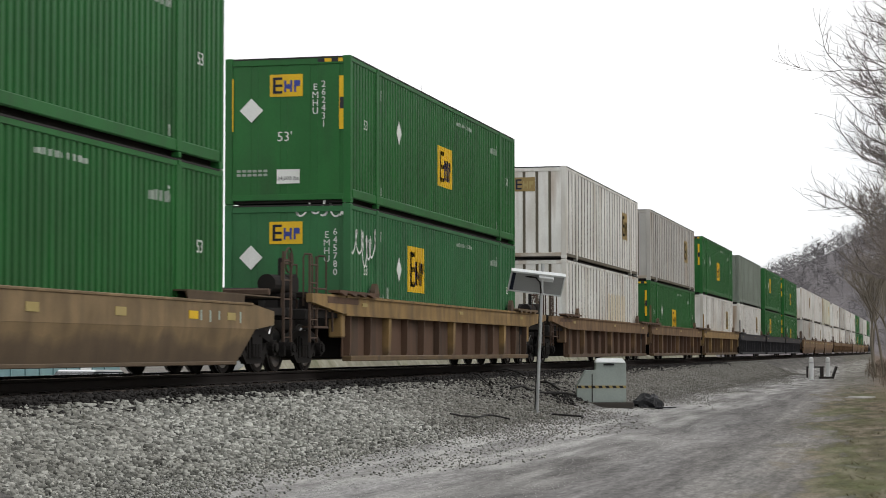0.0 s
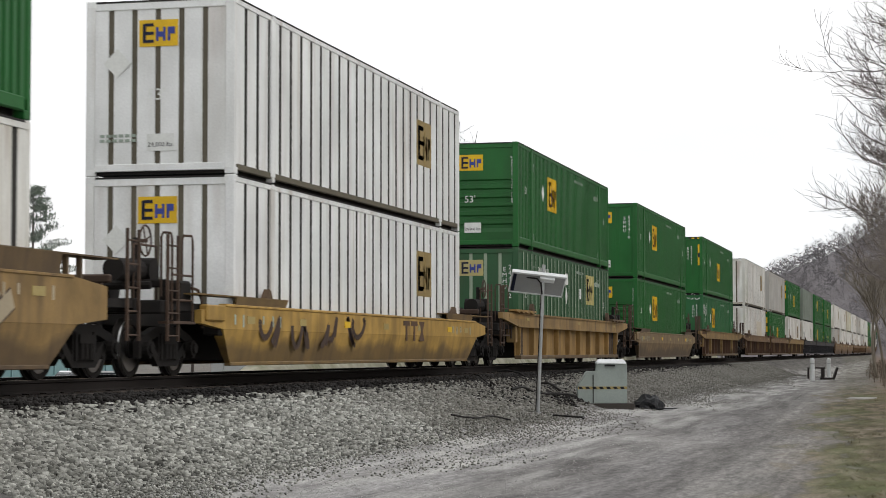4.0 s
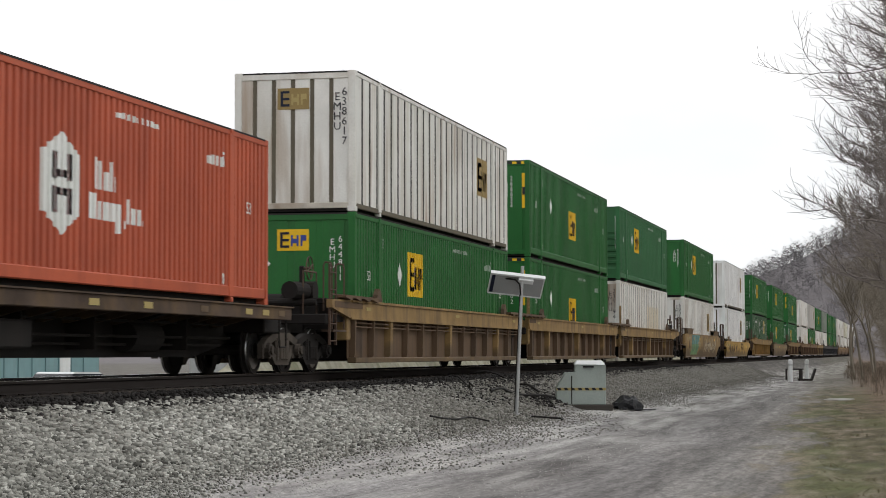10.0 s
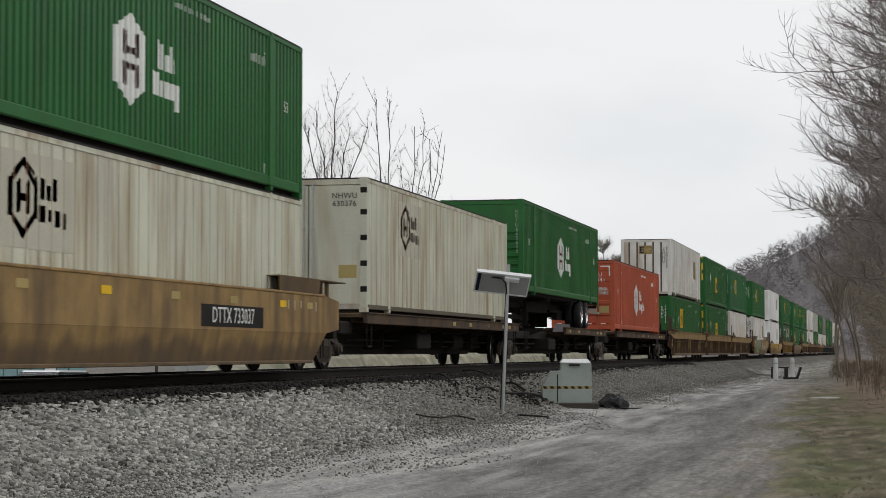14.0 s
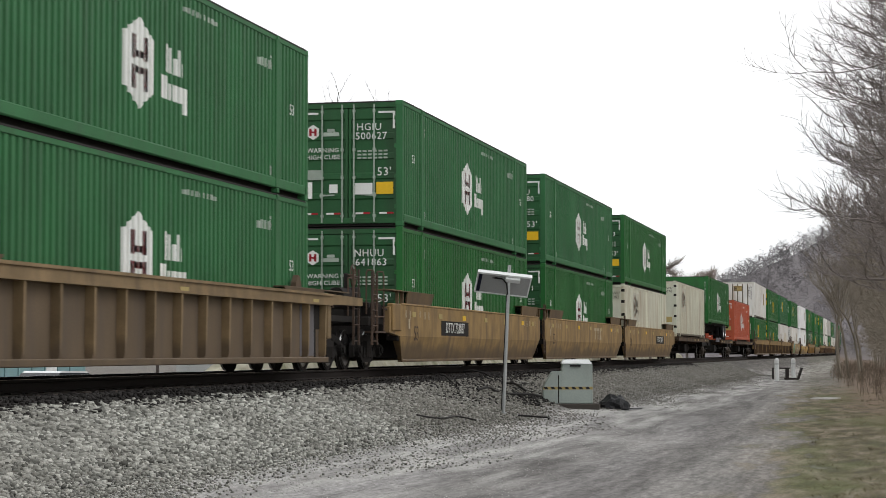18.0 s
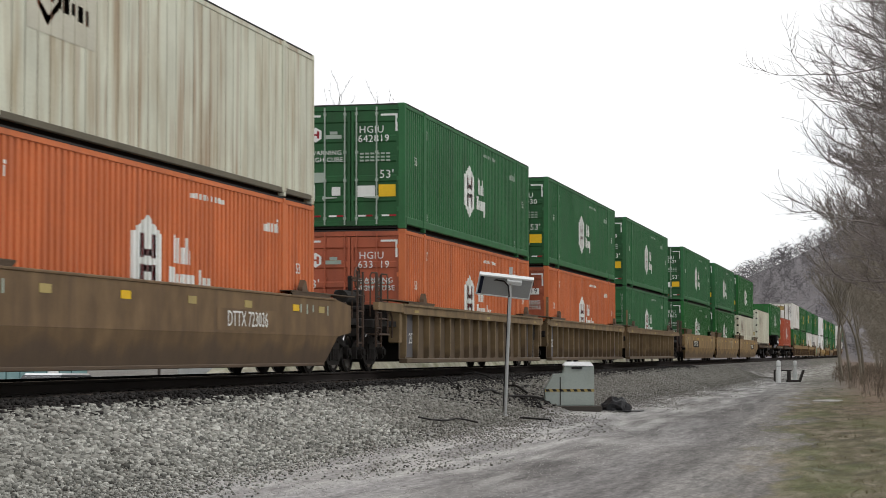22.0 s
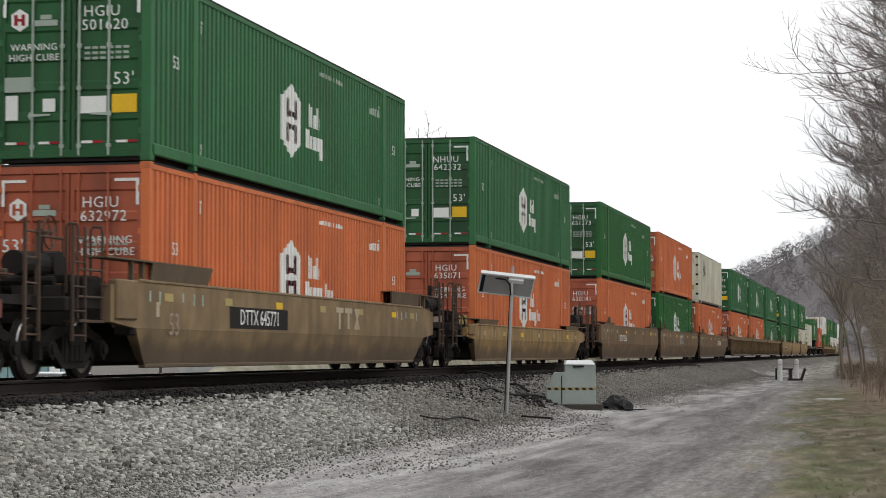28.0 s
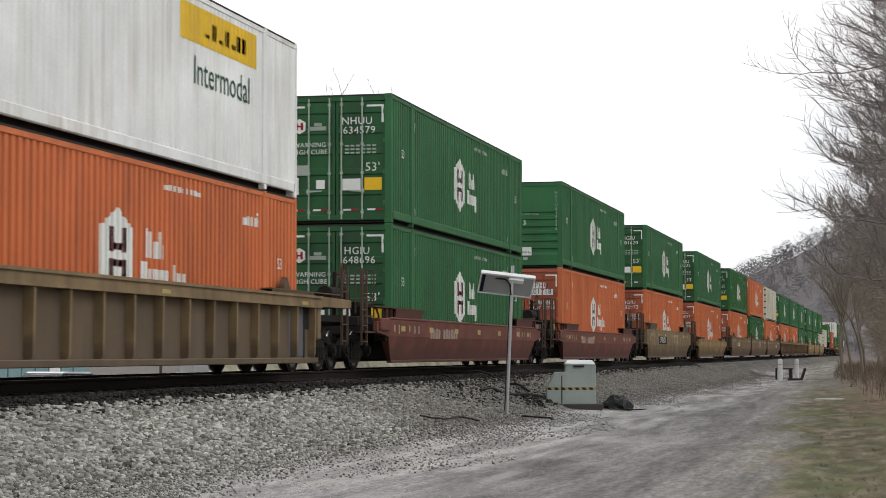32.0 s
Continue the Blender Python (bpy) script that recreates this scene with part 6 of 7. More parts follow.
def chassis(place):
    """Road chassis that carries a container on the skeleton car, wheels at the far end."""
    ch = tagged(new("container_chassis"), "black tandem-axle container chassis with polished wheels", "trailer")
    ch.location = place
    for x in (-0.45, 0.45):
        bm = bmesh.new()
        plate(bm, [(0.1, 0.0), (LEN - 0.1, 0.0), (LEN - 0.1, -0.34), (5.0, -0.46), (3.4, -0.16), (0.1, -0.14)], 0, x - 0.06, x + 0.06)
        part("main_rail", bm, M["grime"], ch)
    for y in (0.2, 5.0, 10.0, LEN - 0.2):
        bm = bmesh.new()
        box(bm, -1.25, 1.25, y - 0.09, y + 0.09, -0.12, -0.01)
        part("cross_member", bm, M["grime"], ch)
    for s in (1, -1):
        bm = bmesh.new()
        box(bm, s * 0.75 - 0.06, s * 0.75 + 0.06, 3.3, 3.42, -0.88, -0.10)
        box(bm, s * 0.75 - 0.14, s * 0.75 + 0.14, 3.22, 3.50, -0.93, -0.88)
        part("landing_leg", bm, M["grime"], ch)
    for y in (LEN - 2.75, LEN - 4.0):
        bm = bmesh.new()
        rod(bm, (-0.95, y, -0.42), (0.95, y, -0.42), 0.07, n=10)
        part("axle", bm, M["grime"], ch)
        for s in (1, -1):
            for k, x in enumerate((0.82, 1.13)):
                bm = bmesh.new()
                lathe(bm, [(-0.13, 0.30), (-0.13, 0.44), (-0.10, 0.49), (-0.05, 0.505), (0.05, 0.505), (0.10, 0.49), (0.13, 0.44), (0.13, 0.30), (0.08, 0.28)], n=28)
                ty = part("tyre", bm, M["rubber"], ch, m=pose(s * x, y, -0.42), smooth=True)
                if k:
                    bm = bmesh.new()
                    lathe(bm, [(-0.1, 0.285), (0.10, 0.300), (0.125, 0.295), (0.10, 0.27), (0.02, 0.24), (0.0, 0.15), (0.06, 0.12), (0.10, 0.06)], n=24)
                    r = part("rim", bm, M["alu"], ty, "polished aluminium rim", smooth=False)
                    if s < 0:
                        r.matrix_basis = pose(0, 0, 0, 0, 0, 180)
    bm = bmesh.new()
    for s in (-1, 1):
        rod(bm, (s * 0.75, 3.36, -0.85), (s * 0.4, 5.0, -0.30), 0.04)
        rod(bm, (s * 0.75, 3.36, -0.85), (-s * 0.75, 3.36, -0.30), 0.03)
    part("brace", bm, M["grime"], ch)
    bm = bmesh.new()
    box(bm, -0.62, 0.62, 9.0, LEN - 2.0, -0.40, -0.30, bevel=0.02)
    box(bm, -0.60, -0.40, 10.6, LEN - 2.3, -0.62, -0.40)
    box(bm, 0.40, 0.60, 10.6, LEN - 2.3, -0.62, -0.40)
    part("bogie", bm, M["grime"], ch)
    for s in (-0.6, 0.6):
        bm = bmesh.new()
        box(bm, s - 0.25, s + 0.25, LEN - 2.05, LEN - 2.02, -0.85, -0.25)
        part("mud_flap", bm, M["rubber"], ch)
    return ch


# stacks from the head of the train back: start, upper box, lower box, car
G, O_, W = "green", "orange", "white"
HG = "green corrugated container with a white hexagon emblem"
HO = "orange corrugated container with a white hexagon emblem"
EG = "green corrugated container with a yellow square logo"
EW = "white ribbed-sheet container with dirt-streaked panels"
PG = "bleached green container with pale upright posts"
NW = "cream insulated container with a washed-out emblem"


def hexbox(code, serial, end="doors", paint=G):
    return dict(paint=paint, end=end, brand="hexbox", code=code, serial=serial, label=HG if paint == G else HO)


def squarebox(code="", serial="", end="plain", spot="fore", paint=G):
    return dict(paint=paint, end=end, brand="squarebox", code=code, serial=serial, spot=spot, label=EG)


def sheet_white(code="", serial="", paint=W):
    return dict(paint=paint, sheet="post", end="post", brand="squarebox", code=code, serial=serial, spot="aft", label=EW)


def reefer(serial):
    return dict(paint="cream", sheet="lined", end="hinged", brand="hexbox", code="NHWU", serial=serial, label=NW)


OLD = dict(paint="green_dull", sheet="posted", end="post", brand="squarebox", code="EMHU", serial="244192", spot="aft", label=PG)
PLAIN_G = dict(paint="green_grey", sheet="fine", end="plain", brand="none", label="dull grey-green container with fine ribs")
NAMED = dict(paint="bright", sheet="fine", end="doors", brand="none", extra="panel", label="white finely ribbed container with a yellow name panel")
UNITS = [
    (417, sheet_white(paint="greyish"), sheet_white(), "rib", "coal", 1.4, {}),
    (396, squarebox(), sheet_white(), "rib", "coal", 1.4, {}),
    (376, sheet_white(), sheet_white(), "rib", "rust", 1.4, {}),
    (352, sheet_white(paint="greyish"), squarebox(), "smooth", "brown", 1.4, {}),
    (332, squarebox(), squarebox(), "smooth", "brown", 1.4, {}),
    (312, sheet_white(), sheet_white(), "smooth", "brown", 1.4, {}),
    (289, sheet_white(), sheet_white(paint="greyish"), "rib", "rust", 1.4, {}),
    (269, sheet_white(paint="greyish"), sheet_white(), "rib", "rust", 1.4, {}),
    (249, sheet_white(), sheet_white(), "rib", "rust", 1.4, {}),
    (225, dict(sheet_white(), paint="cream"), sheet_white(), "smooth", "rust", 1.4, {}),
    (205, sheet_white(), sheet_white(), "smooth", "rust", 1.4, {}),
    (185, sheet_white(), sheet_white(paint="greyish"), "smooth", "rust", 1.4, {}),
    (161.19, squarebox(spot="mid"), squarebox(spot="mid"), "rib", "coal", 1.4, {}),
    (141.55, squarebox(), squarebox(), "rib", "coal", 1.4, {}),
    (121.9, dict(PLAIN_G), sheet_white(), "rib", "coal", 1.4, {}),
    (101.3, squarebox(spot="mid"), sheet_white(), "rib", "tan", 1.42, dict(panel="tan_dark")),
    (81.5, sheet_white(paint="greyish"), squarebox(spot="mid"), "rib", "rust", 1.42, dict(panel="rust_dark")),
    (61.75, sheet_white(), dict(sheet_white(), extra="beige"), "rib", "rust", 1.42, dict(panel="rust_dark")),
    (37.56, squarebox("EMHU", "262431", spot="mid"), dict(dict(squarebox("EMHU", "645780"), tone="green_faded"), extra="scribble"), "rib", "tan", 1.42, dict(panel="rust_dark")),
    (14.12, squarebox("EMHU", "649410"), squarebox("EMHU", "6", "ribs"), "smooth", "olive", 1.15, {}),
    (-9.27, squarebox("EMHU", "641018", "ribs"), dict(OLD), "rib", "tan", 1.42, dict(panel="tan_light", bays=9)),
    (-32.56, sheet_white(paint="bright"), sheet_white(paint="bright"), "smooth", "golden", 1.12, dict(bars=True)),
    (-56.31, squarebox("EMHU", "663201"), sheet_white("EMHU", "600582"), "smooth", "tan", 1.36, dict(spray=True, mark="")),
    (-80.05, dict(squarebox("EMHU", "644016", "ribs"), tone="green_faded"), dict(sheet_white("EMHU", "239194"), extra="beige"), "rib", "tan", 1.42, dict(pipe=True, panel="tan_dark")),
    (-99.6, squarebox("EMHU", "266632", spot="mid"), squarebox("EMHU", "260302", spot="mid"), "rib", "tan", 1.42, dict(panel="tan_dark")),
    (-119.21, sheet_white("EMHU", "638617"), squarebox("EMHU", "644811"), "rib", "tan", 1.42, dict(pipe=True, panel="tan_dark")),
    (-141.1, hexbox("HGIU", "630441", paint="red"), None, "spine", "brown", 1.2, {}),
    (-161.95, hexbox("HGIU", "662645", "ribs"), None, "chassis", "brown", 1.2, {}),
    (-180.75, reefer("630376"), None, "spine", "brown", 1.2, {}),
    (-201.73, hexbox("HGIU", "648313"), reefer("630352"), "smooth", "tan", 1.47, dict(mark="DTTX 733037", mark_y=11.5)),
    (-221.6, dict(hexbox("HGIU", "645780"), tone="green_faded"), hexbox("HGIU", "645911"), "smooth", "tan", 1.47, dict(bars=True)),
    (-241.1, dict(hexbox("HGIU", "500627"), tone="green_faded"), hexbox("NHUU", "641863"), "smooth", "tan", 1.47, dict(mark="DTTX 733037")),
    (-264.9, dict(hexbox("HGIU", "648979"), tone="green_faded"), dict(hexbox("HGIU", "633331", "ribs"), tone="green_faded"), "rib", "olive", 1.5, dict(panel="olive_dark", bays=15)),
    (-284.53, dict(hexbox("HGIU", "652030"), tone="green_faded"), hexbox("UPHU", "201619", paint=O_), "rib", "olive", 1.5, dict(panel="olive_dark", bays=15)),
    (-304.27, dict(hexbox("HGIU", "642819"), tone="green_faded"), hexbox("HGIU", "633119", paint=O_), "rib", "olive", 1.5, dict(panel="olive_dark", bays=15)),
    (-327.84, reefer("630011"), hexbox("HGIU", "636849", paint=O_), "smooth", "brown", 1.46, dict(mark="DTTX 723036", mark_y=11.5)),
    (-347.53, hexbox("HGIU", "637503", paint=O_), hexbox("HGIU", "647907"), "smooth", "brown", 1.46, dict(bars=True)),
    (-367.0, hexbox("HGIU", "651373"), hexbox("HGIU", "630241", paint=O_), "smooth", "brown", 1.46, dict(mark="DTTX 723036")),
    (-390.71, dict(hexbox("NHUU", "642332"), tone="green_faded"), hexbox("HGIU", "635871", paint=O_), "smooth", "tan", 1.14, {}),
    (-414.72, dict(hexbox("HGIU", "501620"), tone="green_faded"), hexbox("HGIU", "632972", paint=O_), "smooth", "olive", 1.44, dict(mark="DTTX 645771", bars=True)),
    (-438.37, dict(hexbox("HGIU", "644535", "ribs"), tone="green_faded"), hexbox("UPHU", "201718", paint=O_), "smooth", "oxide", 1.14, {}),
    (-461.96, dict(hexbox("NHUU", "634579"), tone="green_faded"), dict(hexbox("HGIU", "648696"), tone="green_faded"), "smooth", "oxide", 1.14, {}),
    (-485.36, dict(NAMED), hexbox("HGIU", "635200", paint=O_), "rib", "olive", 1.44, dict(panel="olive_dark", bays=15)),
]
NAMES = {"tan": "tan-painted", "brown": "brown", "olive": "olive-brown", "golden": "golden-yellow", "rust": "rusty brown", "oxide": "dark red", "coal": "black"}


def train():
    starts = [u[0] for u in UNITS]
    for k, (y, upper, lower, kind, paint, top, extra) in enumerate(UNITS):
        gap_f = (starts[k - 1] - y - LEN) if k else 4.0
        gap_r = (y - starts[k + 1] - LEN) if k + 1 < len(UNITS) else 7.3
        jf = "coupled" if gap_f > 5.6 or k == 0 else "joint"
        jr = "coupled" if gap_r > 5.6 else "joint"
        if kind in ("spine", "chassis"):
            car = spine_car(paint, gap_r / 2, gap_f / 2, "dark skeleton flat car with worn brown deck edges", kind == "chassis", kind == "spine" and k > 0 and UNITS[k - 1][3] == "rib", place=(0, y, 0))
            MOVERS.append((car, y, 0))
            z = 1.2
            if kind == "chassis":
                ch = chassis((0, y, 2.13))
                MOVERS.append((ch, y, 2.13))
                z = 2.13
            MOVERS.append((container(place=(0, y, z), **upper), y, z))
            continue
        style = "ribbed-side" if kind == "rib" else "smooth-side"
        car = well_car(kind, paint, top, gap_r / 2, gap_f / 2, jr, jf, f"{NAMES[paint]} {style} steel well car carrying stacked containers", place=(0, y, 0), **extra)
        MOVERS.append((car, y, 0))
        MOVERS.append((container(place=(0, y, 0.345), **lower), y, 0.345))
        MOVERS.append((container(place=(0, y, 3.255), **upper), y, 3.255))


for text in ("WARNING", "HIGH CUBE"):
    letters(text, 0.11, 1.08)
train()


# ---- beside the track ----
def solar_post():
    """Pole with a tilted solar panel seen from behind, for the lubricator."""
    x, y = POLE
    g = ground_z(x, y)
    t = tagged(new("solar_panel_post"), "galvanised pole with a tilted solar panel beside the track", "solar panel")
    t.location = (x, y, g)
    bm = bmesh.new()
    rod(bm, (-0.014, 0, -0.3), (0.145, 0, POLE_H + 0.12), 0.038, n=12)
    rod(bm, (0, 0, -0.02), (0, 0, 0.05), 0.07, n=12)
    part("pole", bm, M["galv"], t, smooth=False)
    u = Vector((1.13, 0.36, -0.13)).normalized()
    v = Vector((0.20, -0.45, 0.48))
    v = (v - u * v.dot(u)).normalized()
    u = -u
    w = u.cross(v)
    m = Matrix(((u.x, v.x, w.x, -0.025), (u.y, v.y, w.y, 0.13), (u.z, v.z, w.z, POLE_H - 0.29), (0, 0, 0, 1)))
    bm = bmesh.new()
    box(bm, -0.57, 0.57, -0.285, 0.285, 0.0, 0.012)
    panel = part("panel", bm, M["panel_back"], t, "grey panel back", m)
    bm = bmesh.new()
    for a in ((-0.59, 0.59, -0.305, -0.28, -0.02, 0.04), (-0.59, 0.59, 0.28, 0.325, -0.05, 0.04), (-0.59, -0.565, -0.28, 0.28, -0.02, 0.04), (0.565, 0.59, -0.28, 0.28, -0.02, 0.04)):
        box(bm, *a)
    part("frame", bm, M["lid"], panel, "pale aluminium frame")
    bm = bmesh.new()
    box(bm, -0.55, 0.55, -0.27, 0.27, 0.013, 0.018)
    part("glass_face", bm, M["panel_cell"], panel)
    bm = bmesh.new()
    box(bm, -0.34, -0.02, 0.15, 0.265, -0.10, -0.003, bevel=0.01)
    part("junction_box", bm, M["lid"], panel)
    bm = bmesh.new()
    box(bm, 0.48, 0.55, -0.26, 0.26, -0.012, -0.002)
    part("shade_strip", bm, M["navy"], panel)
    bm = bmesh.new()
    for a, b in (((0.11, -0.03, POLE_H - 0.52), (0.09, -0.05, POLE_H - 0.28)), ((0.09, -0.05, POLE_H - 0.28), (0.00, -0.06, POLE_H - 0.18)), ((0.00, -0.06, POLE_H - 0.18), (-0.28, -0.03, POLE_H - 0.14))):
        rod(bm, a, b, 0.018)
    part("bracket", bm, M["cable"], t, "dark conduit arm")
    bm = bmesh.new()
    rod(bm, (0.005 - 0.045, -0.02, 0.1), (0.13 - 0.045, -0.02, POLE_H - 0.5), 0.012)
    part("cable", bm, M["cable"], t)


def lubricator():
    """Grey-green wayside grease tank with a sloped shoulder, hinged lid and warning tape."""
    x, y = BOX
    g = ground_z(x, y) + 0.02
    t = tagged(new("rail_lubricator"), "grey-green steel rail lubricator cabinet with striped warning tape", "cabinet")
    t.matrix_basis = pose(x, y, g + 0.06, 0, 0, BOX_TURN)
    bm = bmesh.new()
    plate(bm, [(-0.62, 0.0), (0.62, 0.0), (0.62, 1.0), (-0.14, 1.0), (-0.14, 0.80), (-0.40, 0.80), (-0.62, 0.42)], 1, -0.35, 0.35)
    bmesh.ops.bevel(bm, geom=bm.edges[:], offset=0.012, segments=1, affect="EDGES")
    body = part("body", bm, M["case"], t)
    bm = bmesh.new()
    plate(bm, [(-0.15, 1.0), (0.60, 1.0), (0.60, 1.03), (0.53, 1.11), (-0.09, 1.11), (-0.15, 1.03)], 1, -0.38, 0.38)
    for v in bm.verts:
        if v.co.z > 1.1:
            v.co.y *= 0.62
    lid = part("lid", bm, M["lid"], t, "pale hinged lid")
    bm = bmesh.new()
    box(bm, 0.05, 0.32, -0.40, -0.352, 0.93, 0.975)
    part("latch", bm, M["sheetblack"], lid)
    bm = bmesh.new()
    box(bm, -0.25, -0.225, -0.358, -0.349, 0.02, 0.72)
    part("seam", bm, M["grime"], body)
    for k in range(7):
        bm = bmesh.new()
        a = -0.58 + k * 0.175
        plate(bm, [(a, 0.36), (a + 0.09, 0.36), (a + 0.055, 0.42), (a - 0.035, 0.42)], 1, -0.357, -0.3505)
        part("warning_stripe", bm, M["sheetblack"], body)
    bm = bmesh.new()
    box(bm, -0.62, 0.62, -0.3545, -0.3495, 0.355, 0.425)
    part("warning_tape", bm, M["faded_yellow"], body)
    bm = bmesh.new()
    box(bm, -0.85, 0.80, -0.5, 0.5, -0.16, 0.0, bevel=0.02)
    part("base_slab", bm, M["concrete"], t, "dark stained concrete slab")


def plastic_sheet():
    """Crumpled black plastic sheet lying beside the cabinet."""
    x, y = HEAP
    bm = bmesh.new()
    bmesh.ops.create_icosphere(bm, subdivisions=3, radius=1.0)
    for v in bm.verts:
        p = v.co.copy()
        r = 1 + 0.30 * noise.noise(p * 2.2) + 0.15 * noise.noise(p * 6)
        v.co = Vector((p.x * 0.40 * r, p.y * 0.32 * r, max(-0.02, p.z * 0.36 * r)))
    ob = part("plastic_sheet", bm, M["sheetblack"], None, m=pose(x, y, ground_z(x, y)))
    tagged(ob, "crumpled black plastic sheet heaped on the gravel", "plastic sheet")
    bm = bmesh.new()
    plate(bm, [(-0.7, -0.35), (0.7, -0.4), (0.75, 0.0), (-0.6, 0.1)], 2, 0.0, 0.025)
    part("sheet_edge", bm, M["sheetblack"], ob)


def cable(name, label, a, b, r, sag=0.06):
    (x0, y0), (x1, y1) = a, b
    bm = bmesh.new()
    pts = []
    for k in range(9):
        f = k / 8
        x = x0 + (x1 - x0) * f + 0.10 * math.sin(f * 7 + x0 * 5)
        y = y0 + (y1 - y0) * f + 0.25 * math.sin(f * 5 + y0)
        pts.append(Vector((x, y, ground_z(x, y) + 0.09 + sag * math.sin(f * 9))))
    rings = []
    for i, p in enumerate(pts):
        d = (pts[min(i + 1, 8)] - pts[max(i - 1, 0)]).normalized()
        u = d.cross(Vector((0, 0, 1))).normalized()
        w = u.cross(d)
        rings.append([bm.verts.new(p + u * (r * math.cos(k * 1.0472)) + w * (r * math.sin(k * 1.0472))) for k in range(6)])
    for p, q in zip(rings, rings[1:]):
        for k in range(6):
            bm.faces.new((p[k], p[(k + 1) % 6], q[(k + 1) % 6], q[k]))
    bm.faces.new(rings[0][::-1])
    bm.faces.new(rings[-1])
    tagged(part(name, bm, M["cable"], None), label, "cable")


def bollard(x, y, h):
    t = tagged(new("bollard"), "white-painted steel bollard on the road edge", "bollard", "bollards")
    t.location = (x, y, ground_z(x, y))
    bm = bmesh.new()
    lathe(bm, [(-0.2, 0.125), (h - 0.10, 0.125), (h - 0.03, 0.10), (h, 0.04)], n=16)
    bmesh.ops.rotate(bm, verts=bm.verts, cent=(0, 0, 0), matrix=Matrix.Rotation(-math.pi / 2, 3, "Y"))
    part("post", bm, M["bollard"], t)
    bm = bmesh.new()
    lathe(bm, [(h - 0.34, 0.131), (h - 0.28, 0.131)], n=16)
    bmesh.ops.rotate(bm, verts=bm.verts, cent=(0, 0, 0), matrix=Matrix.Rotation(-math.pi / 2, 3, "Y"))
    part("band", bm, M["galv"], t)


def derelict_seat(x, y):
    t = tagged(new("broken_bench"), "dark weathered broken bench between the bollards", "bench")
    t.matrix_basis = pose(x + 0.12, y, ground_z(x, y), 0, 0, 8) @ Matrix.Diagonal((0.68, 1, 0.92, 1))
    for name, a in (("seat", (-0.85, 0.55, -0.3, 0.3, 0.66, 0.74)), ("leg", (-0.85, -0.76, -0.3, 0.3, 0.0, 0.66)), ("leg", (0.24, 0.48, -0.3, 0.3, 0.0, 0.66)), ("foot", (0.15, 1.30, -0.35, 0.35, 0.0, 0.12))):
        bm = bmesh.new()
        box(bm, *a, bevel=0.02)
        part(name, bm, M["chair"], t)
    bm = bmesh.new()
    plate(bm, [(1.15, 0.05), (1.32, 0.05), (1.62, 0.72), (1.48, 0.74)], 1, -0.3, 0.3)
    part("backrest", bm, M["chair"], t)


POLE, POLE_H = (4.01, 42.6), 3.10
BOX, BOX_TURN = (4.135, 50.6), 12
HEAP = (5.15, 51.8)
solar_post()
lubricator()
plastic_sheet()
cable("cable", "black cable lying across the ballast", (2.08, 44.8), (2.75, 44.6), 0.022)
cable("cable", "black cable running from pole to cabinet", (2.8, 45.0), (3.6, 49.4), 0.03)
cable("cable", "rusty bar lying on the gravel", (3.72, 36.1), (4.2, 38.6), 0.018, 0.0)
cable("cable", "flat dark strip lying on the gravel", (4.5, 42.3), (5.3, 41.4), 0.022, 0.0)
cable("cable", "black hose climbing the ballast to the rail", (3.3, 49.8), (1.6, 50.5), 0.03)
bollard(6.2, 109.3, 1.2)
bollard(6.65, 118.5, 1.2)
derelict_seat(6.15, 114)


# ---- trees ----
def tree(name, label, x, y, height, seed, spread=0.55, twig=0.012, levels=4, lean=(0, 0), mat="bark", low=0.25, dense=5, wood=2, forks=(1, 2, 2)):
    """Bare tree: tapered trunk and limbs, and a crown of fine twigs."""
    r = random.Random(seed)
    t = tagged(new(name), label, "tree", "bare trees")
    g = ground_z(x, y)
    t.location = (x, y, g)
    limbs, fine = bmesh.new(), bmesh.new()

    def grow(p, d, length, rad, level):
        seg = 4 if level == 0 or level > 2 else 3
        q = p
        for s in range(seg):
            step = length / seg
            d2 = (d + Vector((r.uniform(-1, 1), r.uniform(-1, 1), r.uniform(-0.3, 0.7))) * (0.16 if level < 2 else 0.34 if level < 3 else 0.42)).normalized()
            e = q + d2 * step
            r0, r1 = rad * (1 - 0.5 * s / seg), rad * (1 - 0.5 * (s + 1) / seg)
            rod(limbs if level < wood else fine, q, e, max(r0, twig), max(r1, twig * 0.8), n=6 if level < 2 else 3, caps=False)
            d = d2
            if level < levels and (level or s >= seg * low):
                for b in range(dense - 3 if level == 0 else r.choice(forks)):
                    side = Vector((r.uniform(-1, 1), r.uniform(-1, 1), r.uniform(-0.05, 0.8))).normalized()
                    nd = (d * (1 - spread) + side * spread).normalized()
                    grow(e, nd, length * r.uniform(0.42, 0.66), r1 * 0.55, level + 1)
            q = e
        if level < levels:
            for b in range(2):
                side = Vector((r.uniform(-1, 1), r.uniform(-1, 1), r.uniform(0, 0.8))).normalized()
                grow(q, (d * 0.6 + side * 0.4).normalized(), length * 0.55, rad * 0.5, level + 1)

    grow(Vector((0, 0, -0.2)), Vector((lean[0], lean[1], 1)).normalized(), height * 0.5, height * 0.013, 0)
    part("trunk", limbs, M[mat], t)
    part("crown", fine, M[mat], t, "fine bare twigs")
    return t


